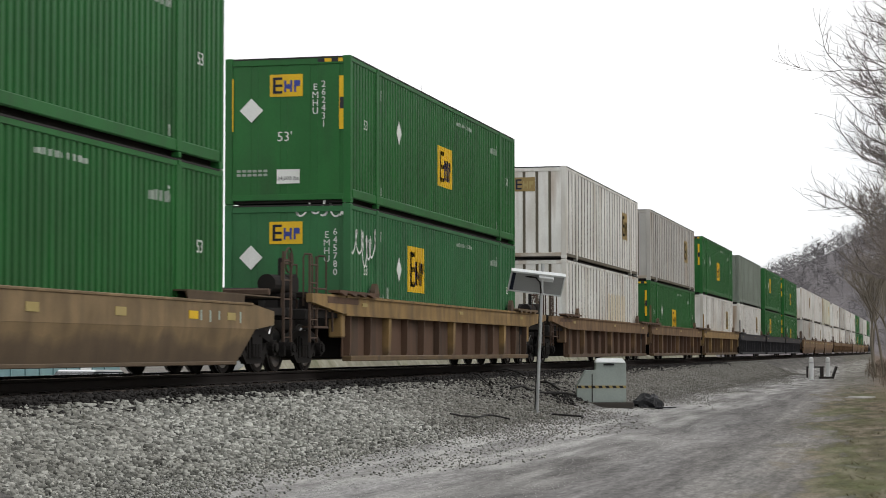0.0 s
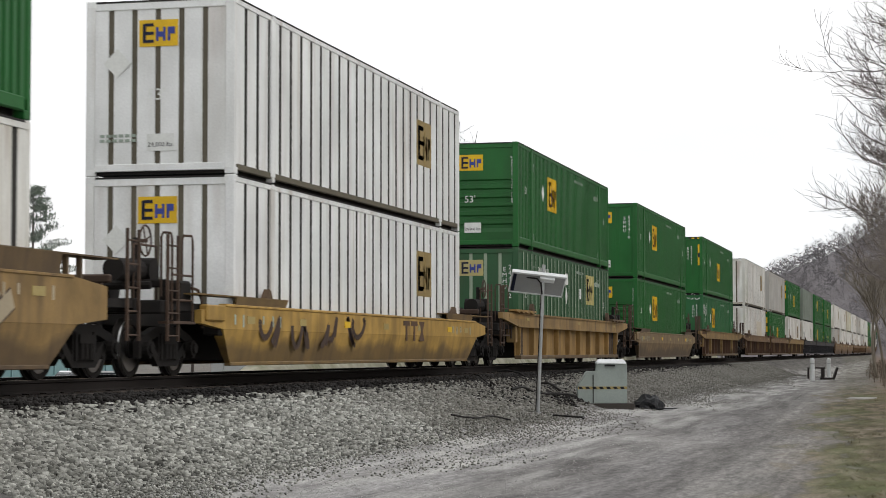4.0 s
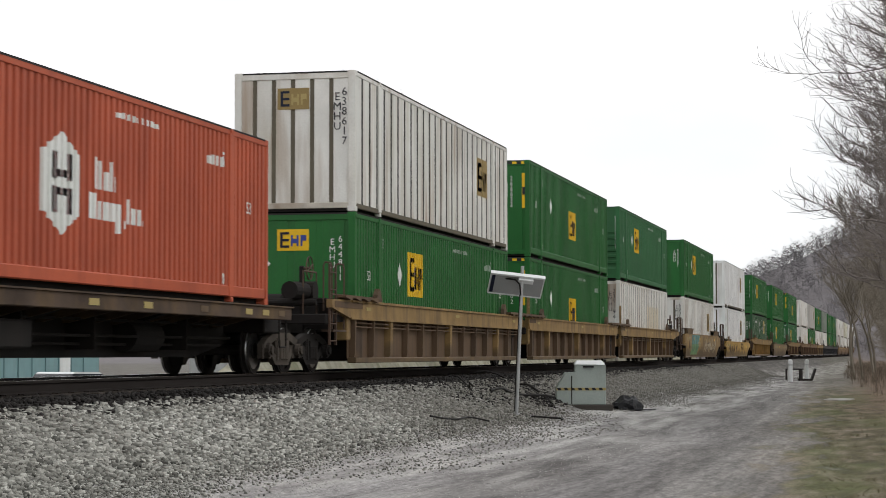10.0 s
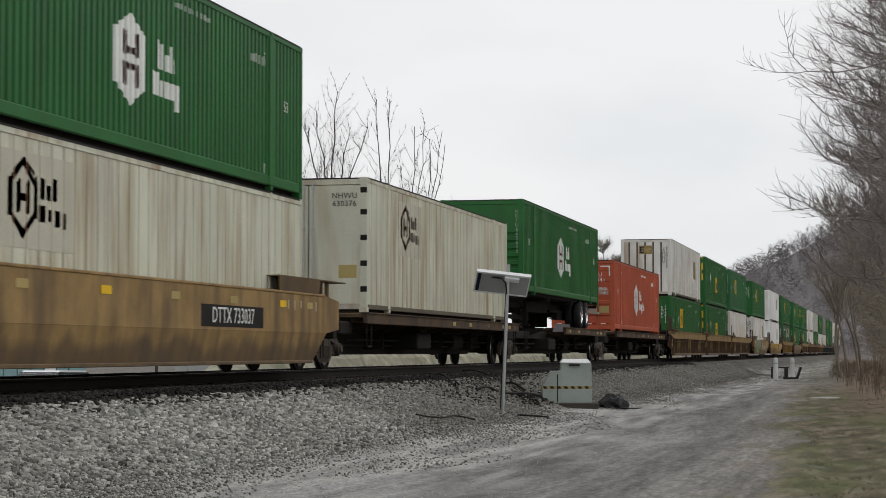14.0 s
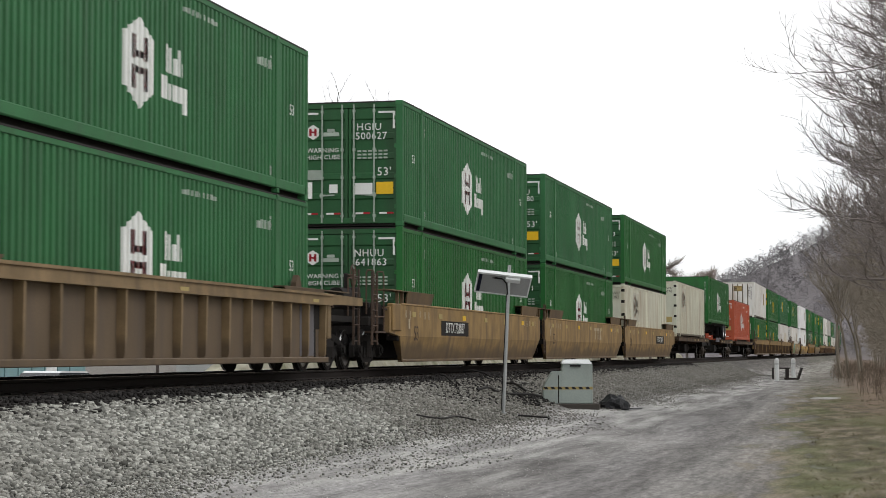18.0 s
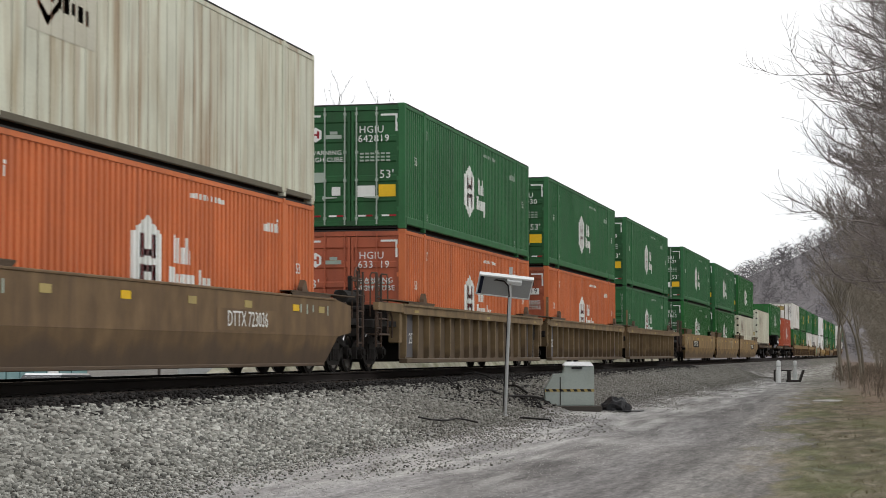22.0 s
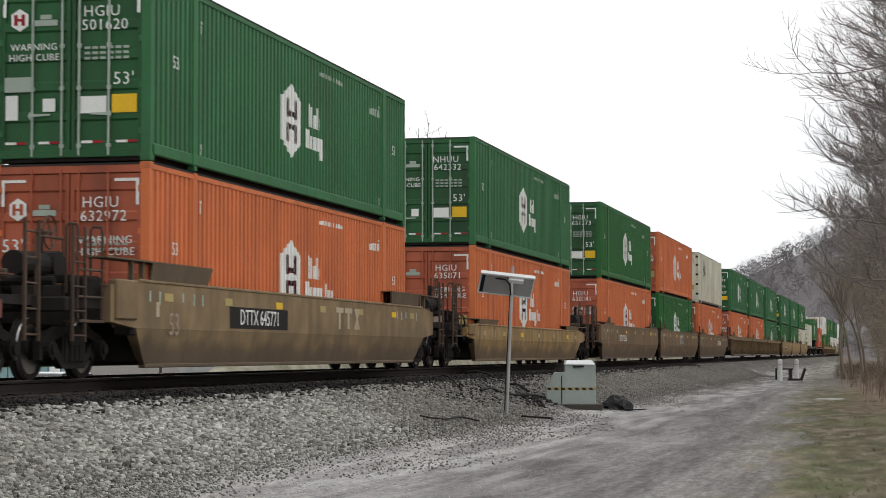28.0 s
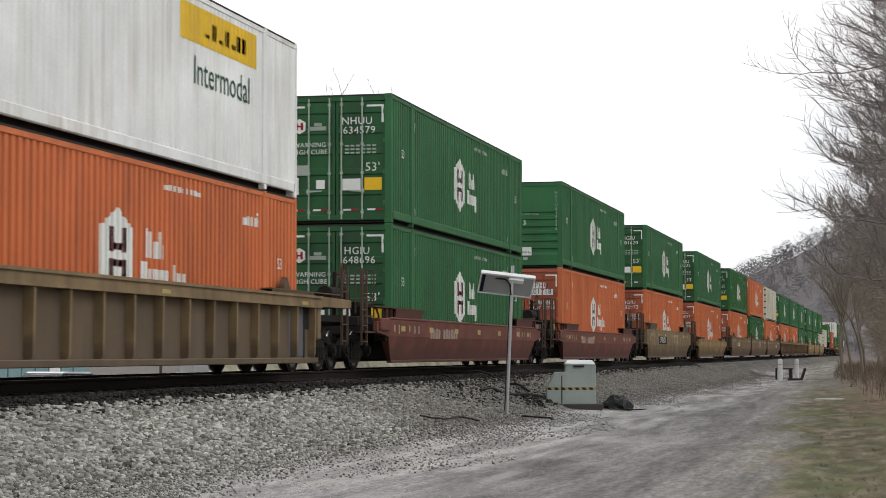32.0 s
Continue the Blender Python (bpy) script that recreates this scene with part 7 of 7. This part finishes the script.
def limb_tree(x, y, height, seed, limbs, reach, aim, arc, low=0.22, mat="bark", label="", twig=0.006, sag=0.55, name="bare_tree"):
    """Bare tree whose long limbs set off from the trunk towards aim, sag and turn up at their tips."""
    r = random.Random(seed)
    u = r.uniform
    t = tagged(new(name), label, "tree", "bare trees")
    t.location = (x, y, ground_z(x, y))
    wood, fine = bmesh.new(), bmesh.new()

    def run(bm, p, d, length, r0, r1, seg, lift, wild, n=3):
        """A bent branch; returns its knots and directions."""
        out = []
        for k in range(seg):
            f = k / seg
            d = (d + Vector((u(-wild, wild), u(-wild, wild), u(-wild, wild) * 0.7 + lift(f)))).normalized()
            q = p + d * (length / seg)
            rod(bm, p, q, r0 + (r1 - r0) * f, r0 + (r1 - r0) * (f + 1 / seg), n=n, caps=False)
            p = q
            out.append((p, d, f))
        return out

    stem = [Vector((0, 0, -0.2))]
    for k in range(6):
        q = stem[-1] + Vector((u(-0.05, 0.05) * height * 0.3, u(-0.05, 0.05) * height * 0.3, height / 6))
        rod(wood, stem[-1], q, height * 0.016 * (1 - k * 0.14), height * 0.016 * (1 - (k + 1) * 0.14), n=8, caps=False)
        stem.append(q)
    for k in range(limbs):
        f = (low + (0.97 - low) * (k + u(0, 0.8)) / limbs) * 6
        p = stem[int(f)].lerp(stem[min(6, int(f) + 1)], f % 1)
        a = math.radians(aim + u(-arc, arc))
        long = reach * u(0.70, 1.04)
        for q, d, g in run(wood, p, Vector((math.cos(a), math.sin(a), u(0.2, 0.65))), long, 0.0085 * long, twig * 1.6, 9, lambda v: -0.16 * sag + 0.5 * sag * v * v, 0.13, 5):
            if g < 0.15:
                continue
            for side in (-1, 1):
                b = math.atan2(d.y, d.x) + side * u(0.4, 1.1)
                e = Vector((math.cos(b), math.sin(b), u(-0.15, 0.55)))
                for q2, d2, g2 in run(fine, q, e, long * u(0.16, 0.34) * (1.15 - 0.5 * g), twig * 2.2, twig, 5, lambda v: 0.10, 0.26):
                    for _ in range(3):
                        e2 = (d2 * 0.8 + Vector((u(-1, 1), u(-1, 1), u(-0.5, 0.9)))).normalized()
                        for q3, d3, g3 in run(fine, q2, e2, u(0.25, 0.62), twig * 1.0, twig * 0.7, 2, lambda v: 0.12, 0.3):
                            if g3 > 0 and u(0, 1) < 0.6:
                                rod(fine, q3, q3 + (d3 + Vector((u(-1, 1), u(-1, 1), u(-0.4, 0.9)))).normalized() * u(0.10, 0.28), twig * 0.8, twig * 0.5, n=3, caps=False)
    part("trunk", wood, M[mat], t)
    part("crown", fine, M[mat], t, "fine bare twigs")
    return t


def stemmed_tree(x, y, seed, stems, twigs, mat, label, thick=0.05, twig=0.013):
    """Bare tree of a few steep stems; stems are (sideways at the top, height, fork height)."""
    r = random.Random(seed)
    u = r.uniform
    t = tagged(new("bare_tree"), label, "tree", "bare trees")
    t.location = (x, y, ground_z(x, y))
    wood, fine = bmesh.new(), bmesh.new()
    for top, h, fork in stems:
        p = Vector((0, 0, -0.2))
        for k in range(12):
            f = (k + 1) / 12
            lean = top * max(0.0, f - fork) / (1 - fork)
            q = Vector((lean + u(-0.12, 0.12), u(-0.3, 0.3) * f, h * f))
            rod(wood, p, q, thick * (1.5 - 1.25 * f) + 0.012, thick * (1.42 - 1.25 * f) + 0.01, n=6, caps=False)
            if f > 0.5:
                for _ in range(twigs):
                    side = u(-1, 1)
                    c, d = p.lerp(q, u(0, 1)), Vector((side * u(0.4, 1.0), u(-0.5, 0.5), u(0.25, 1.1)))
                    long = h * u(0.05, 0.15) * (1.35 - f)
                    for j in range(4):
                        d = (d.normalized() + Vector((u(-0.3, 0.3), u(-0.3, 0.3), u(-0.1, 0.4)))).normalized()
                        e = c + d * long / 2
                        rod(fine, c, e, twig * (1.2 - 0.18 * j), twig * (1.0 - 0.18 * j), n=3, caps=False)
                        for _ in range(2):
                            g = e + (d + Vector((u(-0.9, 0.9), u(-0.9, 0.9), u(-0.3, 0.9)))).normalized() * long * u(0.2, 0.45)
                            rod(fine, e, g, twig * 0.7, twig * 0.4, n=3, caps=False)
                        c = e
            p = q
    part("trunk", wood, M[mat], t)
    part("crown", fine, M[mat], t, "fine bare twigs")
    return t


BARE = "leafless grey-brown tree on the road verge"
OVER = "leafless grey tree with long limbs hanging over the verge"
for x, y, h, s, n, reach in ((16.7, 44, 11.5, 31, 20, 6.1), (16.3, 51, 12.0, 35, 20, 6.1), (15.9, 59, 12.5, 36, 20, 6.0), (15.5, 69, 13.5, 33, 18, 5.8), (15.0, 82, 14.0, 34, 15, 4.9)):
    limb_tree(x, y, h, s, n, reach, 176, 58, label=OVER, twig=0.0045 + 0.00003 * y)
NEAR_TREES = [(14.3, 92, 13, 4), (14.2, 106, 15, 5), (13.4, 118, 12, 6), (13.6, 134, 14, 7), (12.3, 150, 11, 8), (12.4, 168, 13, 9), (11.4, 190, 11, 10), (10.6, 215, 12, 12)]
for x, y, h, s in NEAR_TREES:
    tree("bare_tree", BARE, x, y, h, s, spread=0.62, levels=4, twig=0.005 + 0.00004 * y, dense=5, mat="bark_far")
DARK = "leafless dark tree beyond the railway"
stemmed_tree(-21.6, 120, 21, [(0.4, 18.2, 0.55), (-0.9, 17.0, 0.6), (2.4, 16.0, 0.6), (-3.6, 16.0, 0.55), (-2.0, 16.6, 0.62), (1.2, 15.6, 0.6)], 5, "bark_dark", DARK, 0.075)
stemmed_tree(-18.2, 120, 22, [(-0.5, 17.7, 0.5), (0.5, 17.6, 0.5)], 2, "bark_dark", DARK, 0.06)
stemmed_tree(-16.6, 121, 23, [(0.8, 16.3, 0.5), (0.1, 16.0, 0.5), (-0.7, 13.6, 0.55)], 2, "bark_dark", DARK, 0.045)
stemmed_tree(-15.2, 119, 24, [(0.8, 15.5, 0.55), (1.2, 14.6, 0.6), (0.2, 15.0, 0.5)], 1, "bark_dark", DARK, 0.04)
stemmed_tree(-36, 128, 26, [(0.6, 15, 0.5), (-1.2, 13, 0.5), (1.8, 13.5, 0.6)], 3, "bark_dark", DARK, 0.05)
for k, (x, y, h) in enumerate(((-7.0, 140, 8.6), (-5.4, 141, 9.2), (-3.7, 140, 8.5), (-2.0, 142, 7.4), (0.2, 146, 6.9))):
    limb_tree(x - 3.0, y + 6, h, 40 + k, 16, 2.6, 0, 180, low=0.35, mat="bark_pale", label="pale bushy leafless tree beyond the railway", twig=0.013, sag=0.1)


for k, (x, y, h, lean) in enumerate(((9.3, 123, 9.0, -0.12), (9.75, 122, 8.0, -0.10), (10.6, 108, 7.0, -0.2), (10.4, 131, 8.0, -0.06), (8.6, 150, 8.0, -0.14))):
    tree("bare_sapling", "slender leafless tree leaning over the verge", x, y, h, 60 + k, spread=0.42, levels=3, twig=0.008, dense=5, low=0.4, lean=(lean, 0), mat="bark_far", wood=1)


def evergreen(x, y, h, seed):
    r = random.Random(seed)
    t = tagged(new("evergreen_tree"), "dark green bushy evergreen beyond the railway", "tree")
    t.location = (x, y, ground_z(x, y))
    bm = bmesh.new()
    rod(bm, (0, 0, -0.2), (0, 0, h * 0.95), h * 0.02, 0.02, n=8)
    part("trunk", bm, M["bark"], t)
    bm = bmesh.new()
    for k in range(46):
        z = h * (0.20 + 0.78 * k / 46)
        reach = h * 0.36 * (1.12 - z / h) ** 0.75 * r.uniform(0.55, 1.1)
        a = k * 2.4 + r.uniform(-0.4, 0.4)
        tip = Vector((reach * math.cos(a), reach * math.sin(a), z + reach * 0.25))
        root = Vector((0, 0, z))
        for j in range(260):
            c = root.lerp(tip, 0.25 + 0.75 * r.random()) + Vector((r.uniform(-1, 1), r.uniform(-1, 1), r.uniform(-0.6, 0.6))) * 0.28
            u = Vector((r.uniform(-1, 1), r.uniform(-1, 1), r.uniform(-0.1, 1))).normalized() * r.uniform(0.08, 0.20)
            w = u.orthogonal().normalized() * 0.018
            bm.faces.new([bm.verts.new(c + p) for p in (w, u * 0.5 - w, u, u * 0.5 + w * 2)])
    part("crown", bm, M["needle"], t)


evergreen(-29, 88, 10.0, 3)


def thicket(name, label, count, place, height, seed, mat, stems=5, radius=0.02):
    """Brush and saplings that nobody could count, as one mesh."""
    r = random.Random(seed)
    V, F = [], []

    def stick(a, b, r0):
        d = b - a
        u = d.orthogonal().normalized()
        w = d.normalized().cross(u)
        k = len(V)
        for c, q in ((a, r0), (b, r0 * 0.35)):
            for j in range(3):
                an = j * 2.0944
                V.append(c + u * (q * math.cos(an)) + w * (q * math.sin(an)))
        for j in range(3):
            i = (j + 1) % 3
            F.append((k + j, k + i, k + 3 + i, k + 3 + j))

    for _ in range(count):
        x, y, s = place(r)
        g = ground_z(x, y)
        h = height * s * r.uniform(0.6, 1.25)
        base = Vector((x, y, g - 0.1))
        top = base + Vector((r.uniform(-0.2, 0.2) * h, r.uniform(-0.2, 0.2) * h, h))
        stick(base, top, radius * s * 1.6)
        for k in range(stems):
            f = r.uniform(0.2, 0.95)
            p = base.lerp(top, f)
            q = p + Vector((r.uniform(-1, 1), r.uniform(-1, 1), r.uniform(0.2, 1.1))) * h * 0.30
            stick(p, q, radius * s)
            for j in range(2):
                e = p.lerp(q, r.uniform(0.3, 0.9))
                stick(e, e + Vector((r.uniform(-1, 1), r.uniform(-1, 1), r.uniform(-0.1, 0.9))) * h * 0.16, radius * s * 0.7)
    mesh = bpy.data.meshes.new(name)
    mesh.from_pydata([tuple(v) for v in V], [], F)
    return tagged(link(name, mesh, None, None, M[mat]), label, "brush", kind="stuff")


def verge_x(y):
    pts = [(0, 13.2), (45, 12.0), (80, 9.6), (120, 7.6), (200, 5.6), (330, 4.6), (420, 4.4)]
    for (a, p), (b, q) in zip(pts, pts[1:]):
        if y <= b:
            return p + (q - p) * (y - a) / (b - a)
    return 4.4


def at_verge(r):
    y = 62 + 150 * r.random()
    return verge_x(y) + 1.1 + 3.5 * r.random(), y, 1.0


def woods(name, label, count, place, seed, mat, limbs=14, sprays=6, tips=3, thick=0.010, reach=0.30, trunk=0.55):
    """Crowns of fine curved twigs that nobody could count, as one mesh."""
    r = random.Random(seed)
    u = r.uniform
    V, F = [], []

    def stick(a, b, q):
        d = b - a
        s = d.orthogonal().normalized()
        w = d.normalized().cross(s)
        k = len(V)
        for c, e in ((a, q), (b, q * 0.6)):
            V.extend((c + s * e, c - s * (e * 0.5) + w * (e * 0.87), c - s * (e * 0.5) - w * (e * 0.87)))
        F.extend(((k, k + 1, k + 4, k + 3), (k + 1, k + 2, k + 5, k + 4), (k + 2, k, k + 3, k + 5)))

    def spike(a, b, q):
        s = (b - a).orthogonal().normalized() * q
        k = len(V)
        V.extend((a + s, a - s, b))
        F.append((k, k + 1, k + 2))

    for _ in range(count):
        x, y, h, lean = place(r)
        p = Vector((x, y, ground_z(x, y) - 0.15))
        d = Vector((lean + u(-0.12, 0.12), u(-0.12, 0.12), 1))
        knots = [p]
        for k in range(4):
            p = p + d * (h / 4)
            d = d + Vector((u(-0.15, 0.15), u(-0.15, 0.15), 0))
            knots.append(p)
            stick(knots[-2], p, thick * h * trunk * (1 - k * 0.2))
        for b in range(limbs):
            f = 1.15 + 2.8 * b / limbs
            a = knots[int(f)].lerp(knots[int(f) + 1], f % 1) if f < 4 else knots[4]
            o = Vector((u(-1, 1), u(-1, 1), u(-0.15, 0.7))).normalized() * h * reach * u(0.6, 1.2) * (1.25 - 0.17 * f)
            e = a + o * 0.55
            g = e + Vector((o.x * 0.45, o.y * 0.45, o.z * 0.2 + u(-0.06, 0.10) * h))
            stick(a, e, thick * 1.7)
            stick(e, g, thick * 1.2)
            for j in range(sprays):
                i = u(0.2, 2.0)
                c = a.lerp(e, i) if i < 1 else e.lerp(g, i - 1)
                v = c + Vector((o.x * u(-0.1, 0.5) + u(-0.09, 0.09) * h, o.y * u(-0.1, 0.5) + u(-0.09, 0.09) * h, u(-0.05, 0.11) * h))
                stick(c, v, thick * 0.8)
                for i in range(tips):
                    q = c.lerp(v, u(0.2, 1.0))
                    spike(q, q + Vector((u(-1, 1), u(-1, 1), u(-0.6, 1))) * h * 0.055, thick * 1.1)
    mesh = bpy.data.meshes.new(name)
    mesh.from_pydata([tuple(v) for v in V], [], F)
    return tagged(link(name, mesh, None, None, M[mat]), label, "woodland", kind="stuff")


def in_woods(r):
    y = 100 + 300 * r.random() ** 1.4
    return verge_x(y) + 3.0 + 0.009 * y + 13 * r.random() ** 1.2, y, r.uniform(4.0, 8.5), -0.08


def on_hill(r):
    y = 440 + 240 * r.random()
    return -70 + 240 * r.random() ** 1.2, y, r.uniform(3.5, 6.5), 0.0


woods("woodland", "leafless brown trees filling the woodland edge", 400, in_woods, 4, "bark_far")
thicket("undergrowth", "low brown brambles along the verge", 420, at_verge, 0.8, 5, "leaf_litter", 6, 0.008)
woods("hillside_woods", "distant leafless woods on the hillside", 3800, on_hill, 6, "hill", 8, 4, 3, 0.028, 0.40, 0.25)


def grass():
    r = random.Random(8)
    V, F = [], []
    for k in range(22000):
        y = 18 + 58 * r.random() ** 1.5
        x = 12.15 - 0.037 * y + 0.9 * noise.noise((y * 0.5, 0, 1)) + 3.8 * r.random() ** 0.8
        if noise.noise((x * 1.3, y * 0.8, 7)) < r.uniform(-0.35, 0.35):
            continue
        g = ground_z(x, y)
        a, h = r.uniform(0, 6.28), r.uniform(0.010, 0.035)
        i = len(V)
        dx, dy = 0.006 * math.cos(a), 0.006 * math.sin(a)
        lx, ly = r.uniform(-0.08, 0.08), r.uniform(-0.08, 0.08)
        V += [(x - dx, y - dy, g - 0.01), (x + dx, y + dy, g - 0.01), (x + lx, y + ly, g + h)]
        F.append((i, i + 1, i + 2))
    # coarser tufts and dead stalks, in clumps
    for k in range(900):
        y = 19 + 75 * r.random() ** 1.4
        x = 12.0 - 0.034 * y + 0.5 * noise.noise((y * 0.5, 0, 1)) + 3.4 * r.random()
        if noise.noise((x * 0.9, y * 0.30, 3)) < r.uniform(-0.15, 0.35):
            continue
        g = ground_z(x, y)
        for j in range(14):
            a, h = r.uniform(0, 6.28), r.uniform(0.02, 0.06)
            px, py = x + r.gauss(0, 0.10), y + r.gauss(0, 0.12)
            i = len(V)
            dx, dy = 0.008 * math.cos(a), 0.008 * math.sin(a)
            lx, ly = r.uniform(-0.12, 0.12), r.uniform(-0.12, 0.12)
            V += [(px - dx, py - dy, g - 0.01), (px + dx, py + dy, g - 0.01), (px + lx, py + ly, g + h)]
            F.append((i, i + 1, i + 2))
    mesh = bpy.data.meshes.new("grass")
    mesh.from_pydata(V, [], F)
    tagged(link("grass", mesh, None, None, M["straw"]), "short brown and green winter grass on the verge", "grass", kind="stuff")


grass()


# ---- beyond the railway ----
def shed(name, label, x0, x1, y0, y1, z1, mat, doors=()):
    t = tagged(new(name), label, "building")
    g = -1.75
    bm = bmesh.new()
    box(bm, x0, x1, y0, y1, g, z1)
    part("wall", bm, M[mat], t)
    bm = bmesh.new()
    xm = (x0 + x1) / 2
    plate(bm, [(x0 - 0.3, z1 - 0.05), (x1 + 0.3, z1 - 0.05), (x1 + 0.3, z1 + 0.08), (xm, z1 + 0.9), (x0 - 0.3, z1 + 0.08)], 1, y0 - 0.3, y1 + 0.3)
    part("roof", bm, M["roofing"], t)
    n = int((y1 - y0) / 1.2)
    rib = box_mesh("wall_rib", x1, x1 + 0.05, -0.04, 0.04, g, z1 - 0.06)
    for k in range(n):
        link("wall_rib", rib, t, pose(0, y0 + 0.6 + k * 1.2, 0), M[mat])
    ribe = box_mesh("wall_rib", -0.04, 0.04, y0 - 0.05, y0, g, z1 - 0.06)
    for k in range(int((x1 - x0) / 1.2)):
        link("wall_rib", ribe, t, pose(x0 + 0.6 + k * 1.2, 0, 0), M[mat])
    for y in doors:
        bm = bmesh.new()
        box(bm, x1 + 0.01, x1 + 0.07, y, y + 1.0, g, g + 2.1)
        part("door", bm, M["lid"], t)
    return t


shed("low_shed", "pale grey metal shed beyond the railway", -21.5, -12, 92, 106, 3.2, "siding", (97,))
shed("teal_shed", "faded teal metal shed beyond the railway", -30, -19.5, 63, 76, 0.9, "teal", (72,))


# pale patch of unknown make, given the shape of a low flat slab
def pale_slab(x, y):
    bm = bmesh.new()
    plate(bm, [(-0.5, -0.9), (0.1, -1.1), (0.45, -0.4), (0.5, 0.6), (0.0, 1.1), (-0.42, 0.5)], 2, -0.08, 0.05)
    bmesh.ops.bevel(bm, geom=bm.edges[:], offset=0.02, segments=1, affect="EDGES")
    tagged(part("concrete_slab", bm, M["pale_stone"], None, m=pose(x, y, ground_z(x, y) - 0.025)), "pale flat patch lying in the grass", "slab")


pale_slab(10.0, 69.5)


def parked_car(x, y):
    t = tagged(new("car"), "white parked saloon car beyond the railway", "car")
    t.matrix_basis = pose(x, y, -1.68, 0, 0, 75)
    bm = bmesh.new()
    plate(bm, [(-2.2, 0.30), (2.2, 0.30), (2.25, 0.62), (2.1, 0.82), (1.1, 0.92), (-1.75, 0.95), (-2.2, 0.85), (-2.25, 0.5)], 1, -0.88, 0.88)
    bmesh.ops.bevel(bm, geom=bm.edges[:], offset=0.06, segments=2, affect="EDGES")
    part("body", bm, M["carpaint"], t)
    bm = bmesh.new()
    plate(bm, [(-1.7, 0.93), (1.0, 0.93), (0.35, 1.40), (-1.1, 1.42)], 1, -0.76, 0.76)
    part("windows", bm, M["glass"], t)
    bm = bmesh.new()
    plate(bm, [(-1.15, 1.38), (0.40, 1.37), (0.25, 1.46), (-1.0, 1.47)], 1, -0.74, 0.74)
    part("roof", bm, M["carpaint"], t)
    for a in (-1.35, 1.35):
        for s in (-0.80, 0.80):
            bm = bmesh.new()
            lathe(bm, [(-0.1, 0.2), (-0.1, 0.32), (0.1, 0.32), (0.1, 0.2)], n=18)
            w = part("wheel", bm, M["rubber"], t, m=pose(a, s, 0.32, 0, 0, 90))
            bm = bmesh.new()
            lathe(bm, [(-0.105, 0.05), (-0.105, 0.2), (0.105, 0.2), (0.105, 0.05)], n=14)
            part("rim", bm, M["alu"], w)


parked_car(-13.6, 60)


def steel_rack(x, y):
    t = tagged(new("steel_trestle"), "pale steel trestle frame beyond the railway", "trestle")
    t.matrix_basis = pose(x, y, -1.68, 0, 0, 70)
    for k in range(4):
        bm = bmesh.new()
        rod(bm, (k * 0.9 - 0.25, 0, 0), (k * 0.9, 0, 1.3), 0.05)
        rod(bm, (k * 0.9 + 0.25, 0, 0), (k * 0.9, 0, 1.3), 0.05)
        part("leg", bm, M["galv"], t)
    bm = bmesh.new()
    rod(bm, (-0.3, 0, 1.3), (3.0, 0, 1.3), 0.06)
    part("beam", bm, M["galv"], t)


steel_rack(-11.8, 60)


def weedy_bank():
    """Low overgrown bank along the far side of the line."""
    prof = [(-12.0, -1.75), (-10.6, -0.6), (-9.9, 0.25), (-9.4, 0.38), (-9.0, 0.10), (-8.4, -0.9), (-7.8, -1.7)]
    ys = [58 + 0.8 * k for k in range(190)]
    verts = [(x + 0.25 * noise.noise((x, y * 0.6, 2)), y, -1.75 + (z + 1.75) * ease(57, 66, y) + 0.16 * noise.noise((x * 0.8, y * 0.5, 5)) + 0.10 * noise.noise((x * 3, y * 1.6, 9))) for y in ys for x, z in prof]
    w = len(prof)
    faces = [(j * w + i, j * w + i + 1, (j + 1) * w + i + 1, (j + 1) * w + i) for j in range(len(ys) - 1) for i in range(w - 1)]
    mesh = bpy.data.meshes.new("grass_bank")
    mesh.from_pydata(verts, [], faces)
    tagged(link("grass_bank", mesh, None, None, M["weeds"]), "low bank of dry weeds beyond the railway", "bank", kind="structure")


weedy_bank()


# ---- what moves ----
def travelled(t):
    """Metres that the train has rolled since the start."""
    k = (t - 16) / 16
    return 253.987 * k - 1.361 * k * k - 1.394 * k ** 3 + 253.954


def motions():
    times = [0, 4, 8, 12, 16, 20, 24, 28, 32]
    for thing, y, z in MOVERS:
        walk(thing, [(t, pose(0, y + travelled(t), z)) for t in times])
    # wheels roll under the cars that pass the camera
    ticks = [k / FPS for k in range(32 * FPS + 1)]
    turns = [-math.degrees(travelled(t) / 0.4215) for t in ticks]
    for axle in SPIN:
        d = axle.location.y
        walk(axle, [(t, pose(0, d, 0.42, a)) for t, a in zip(ticks, turns)])


motions()
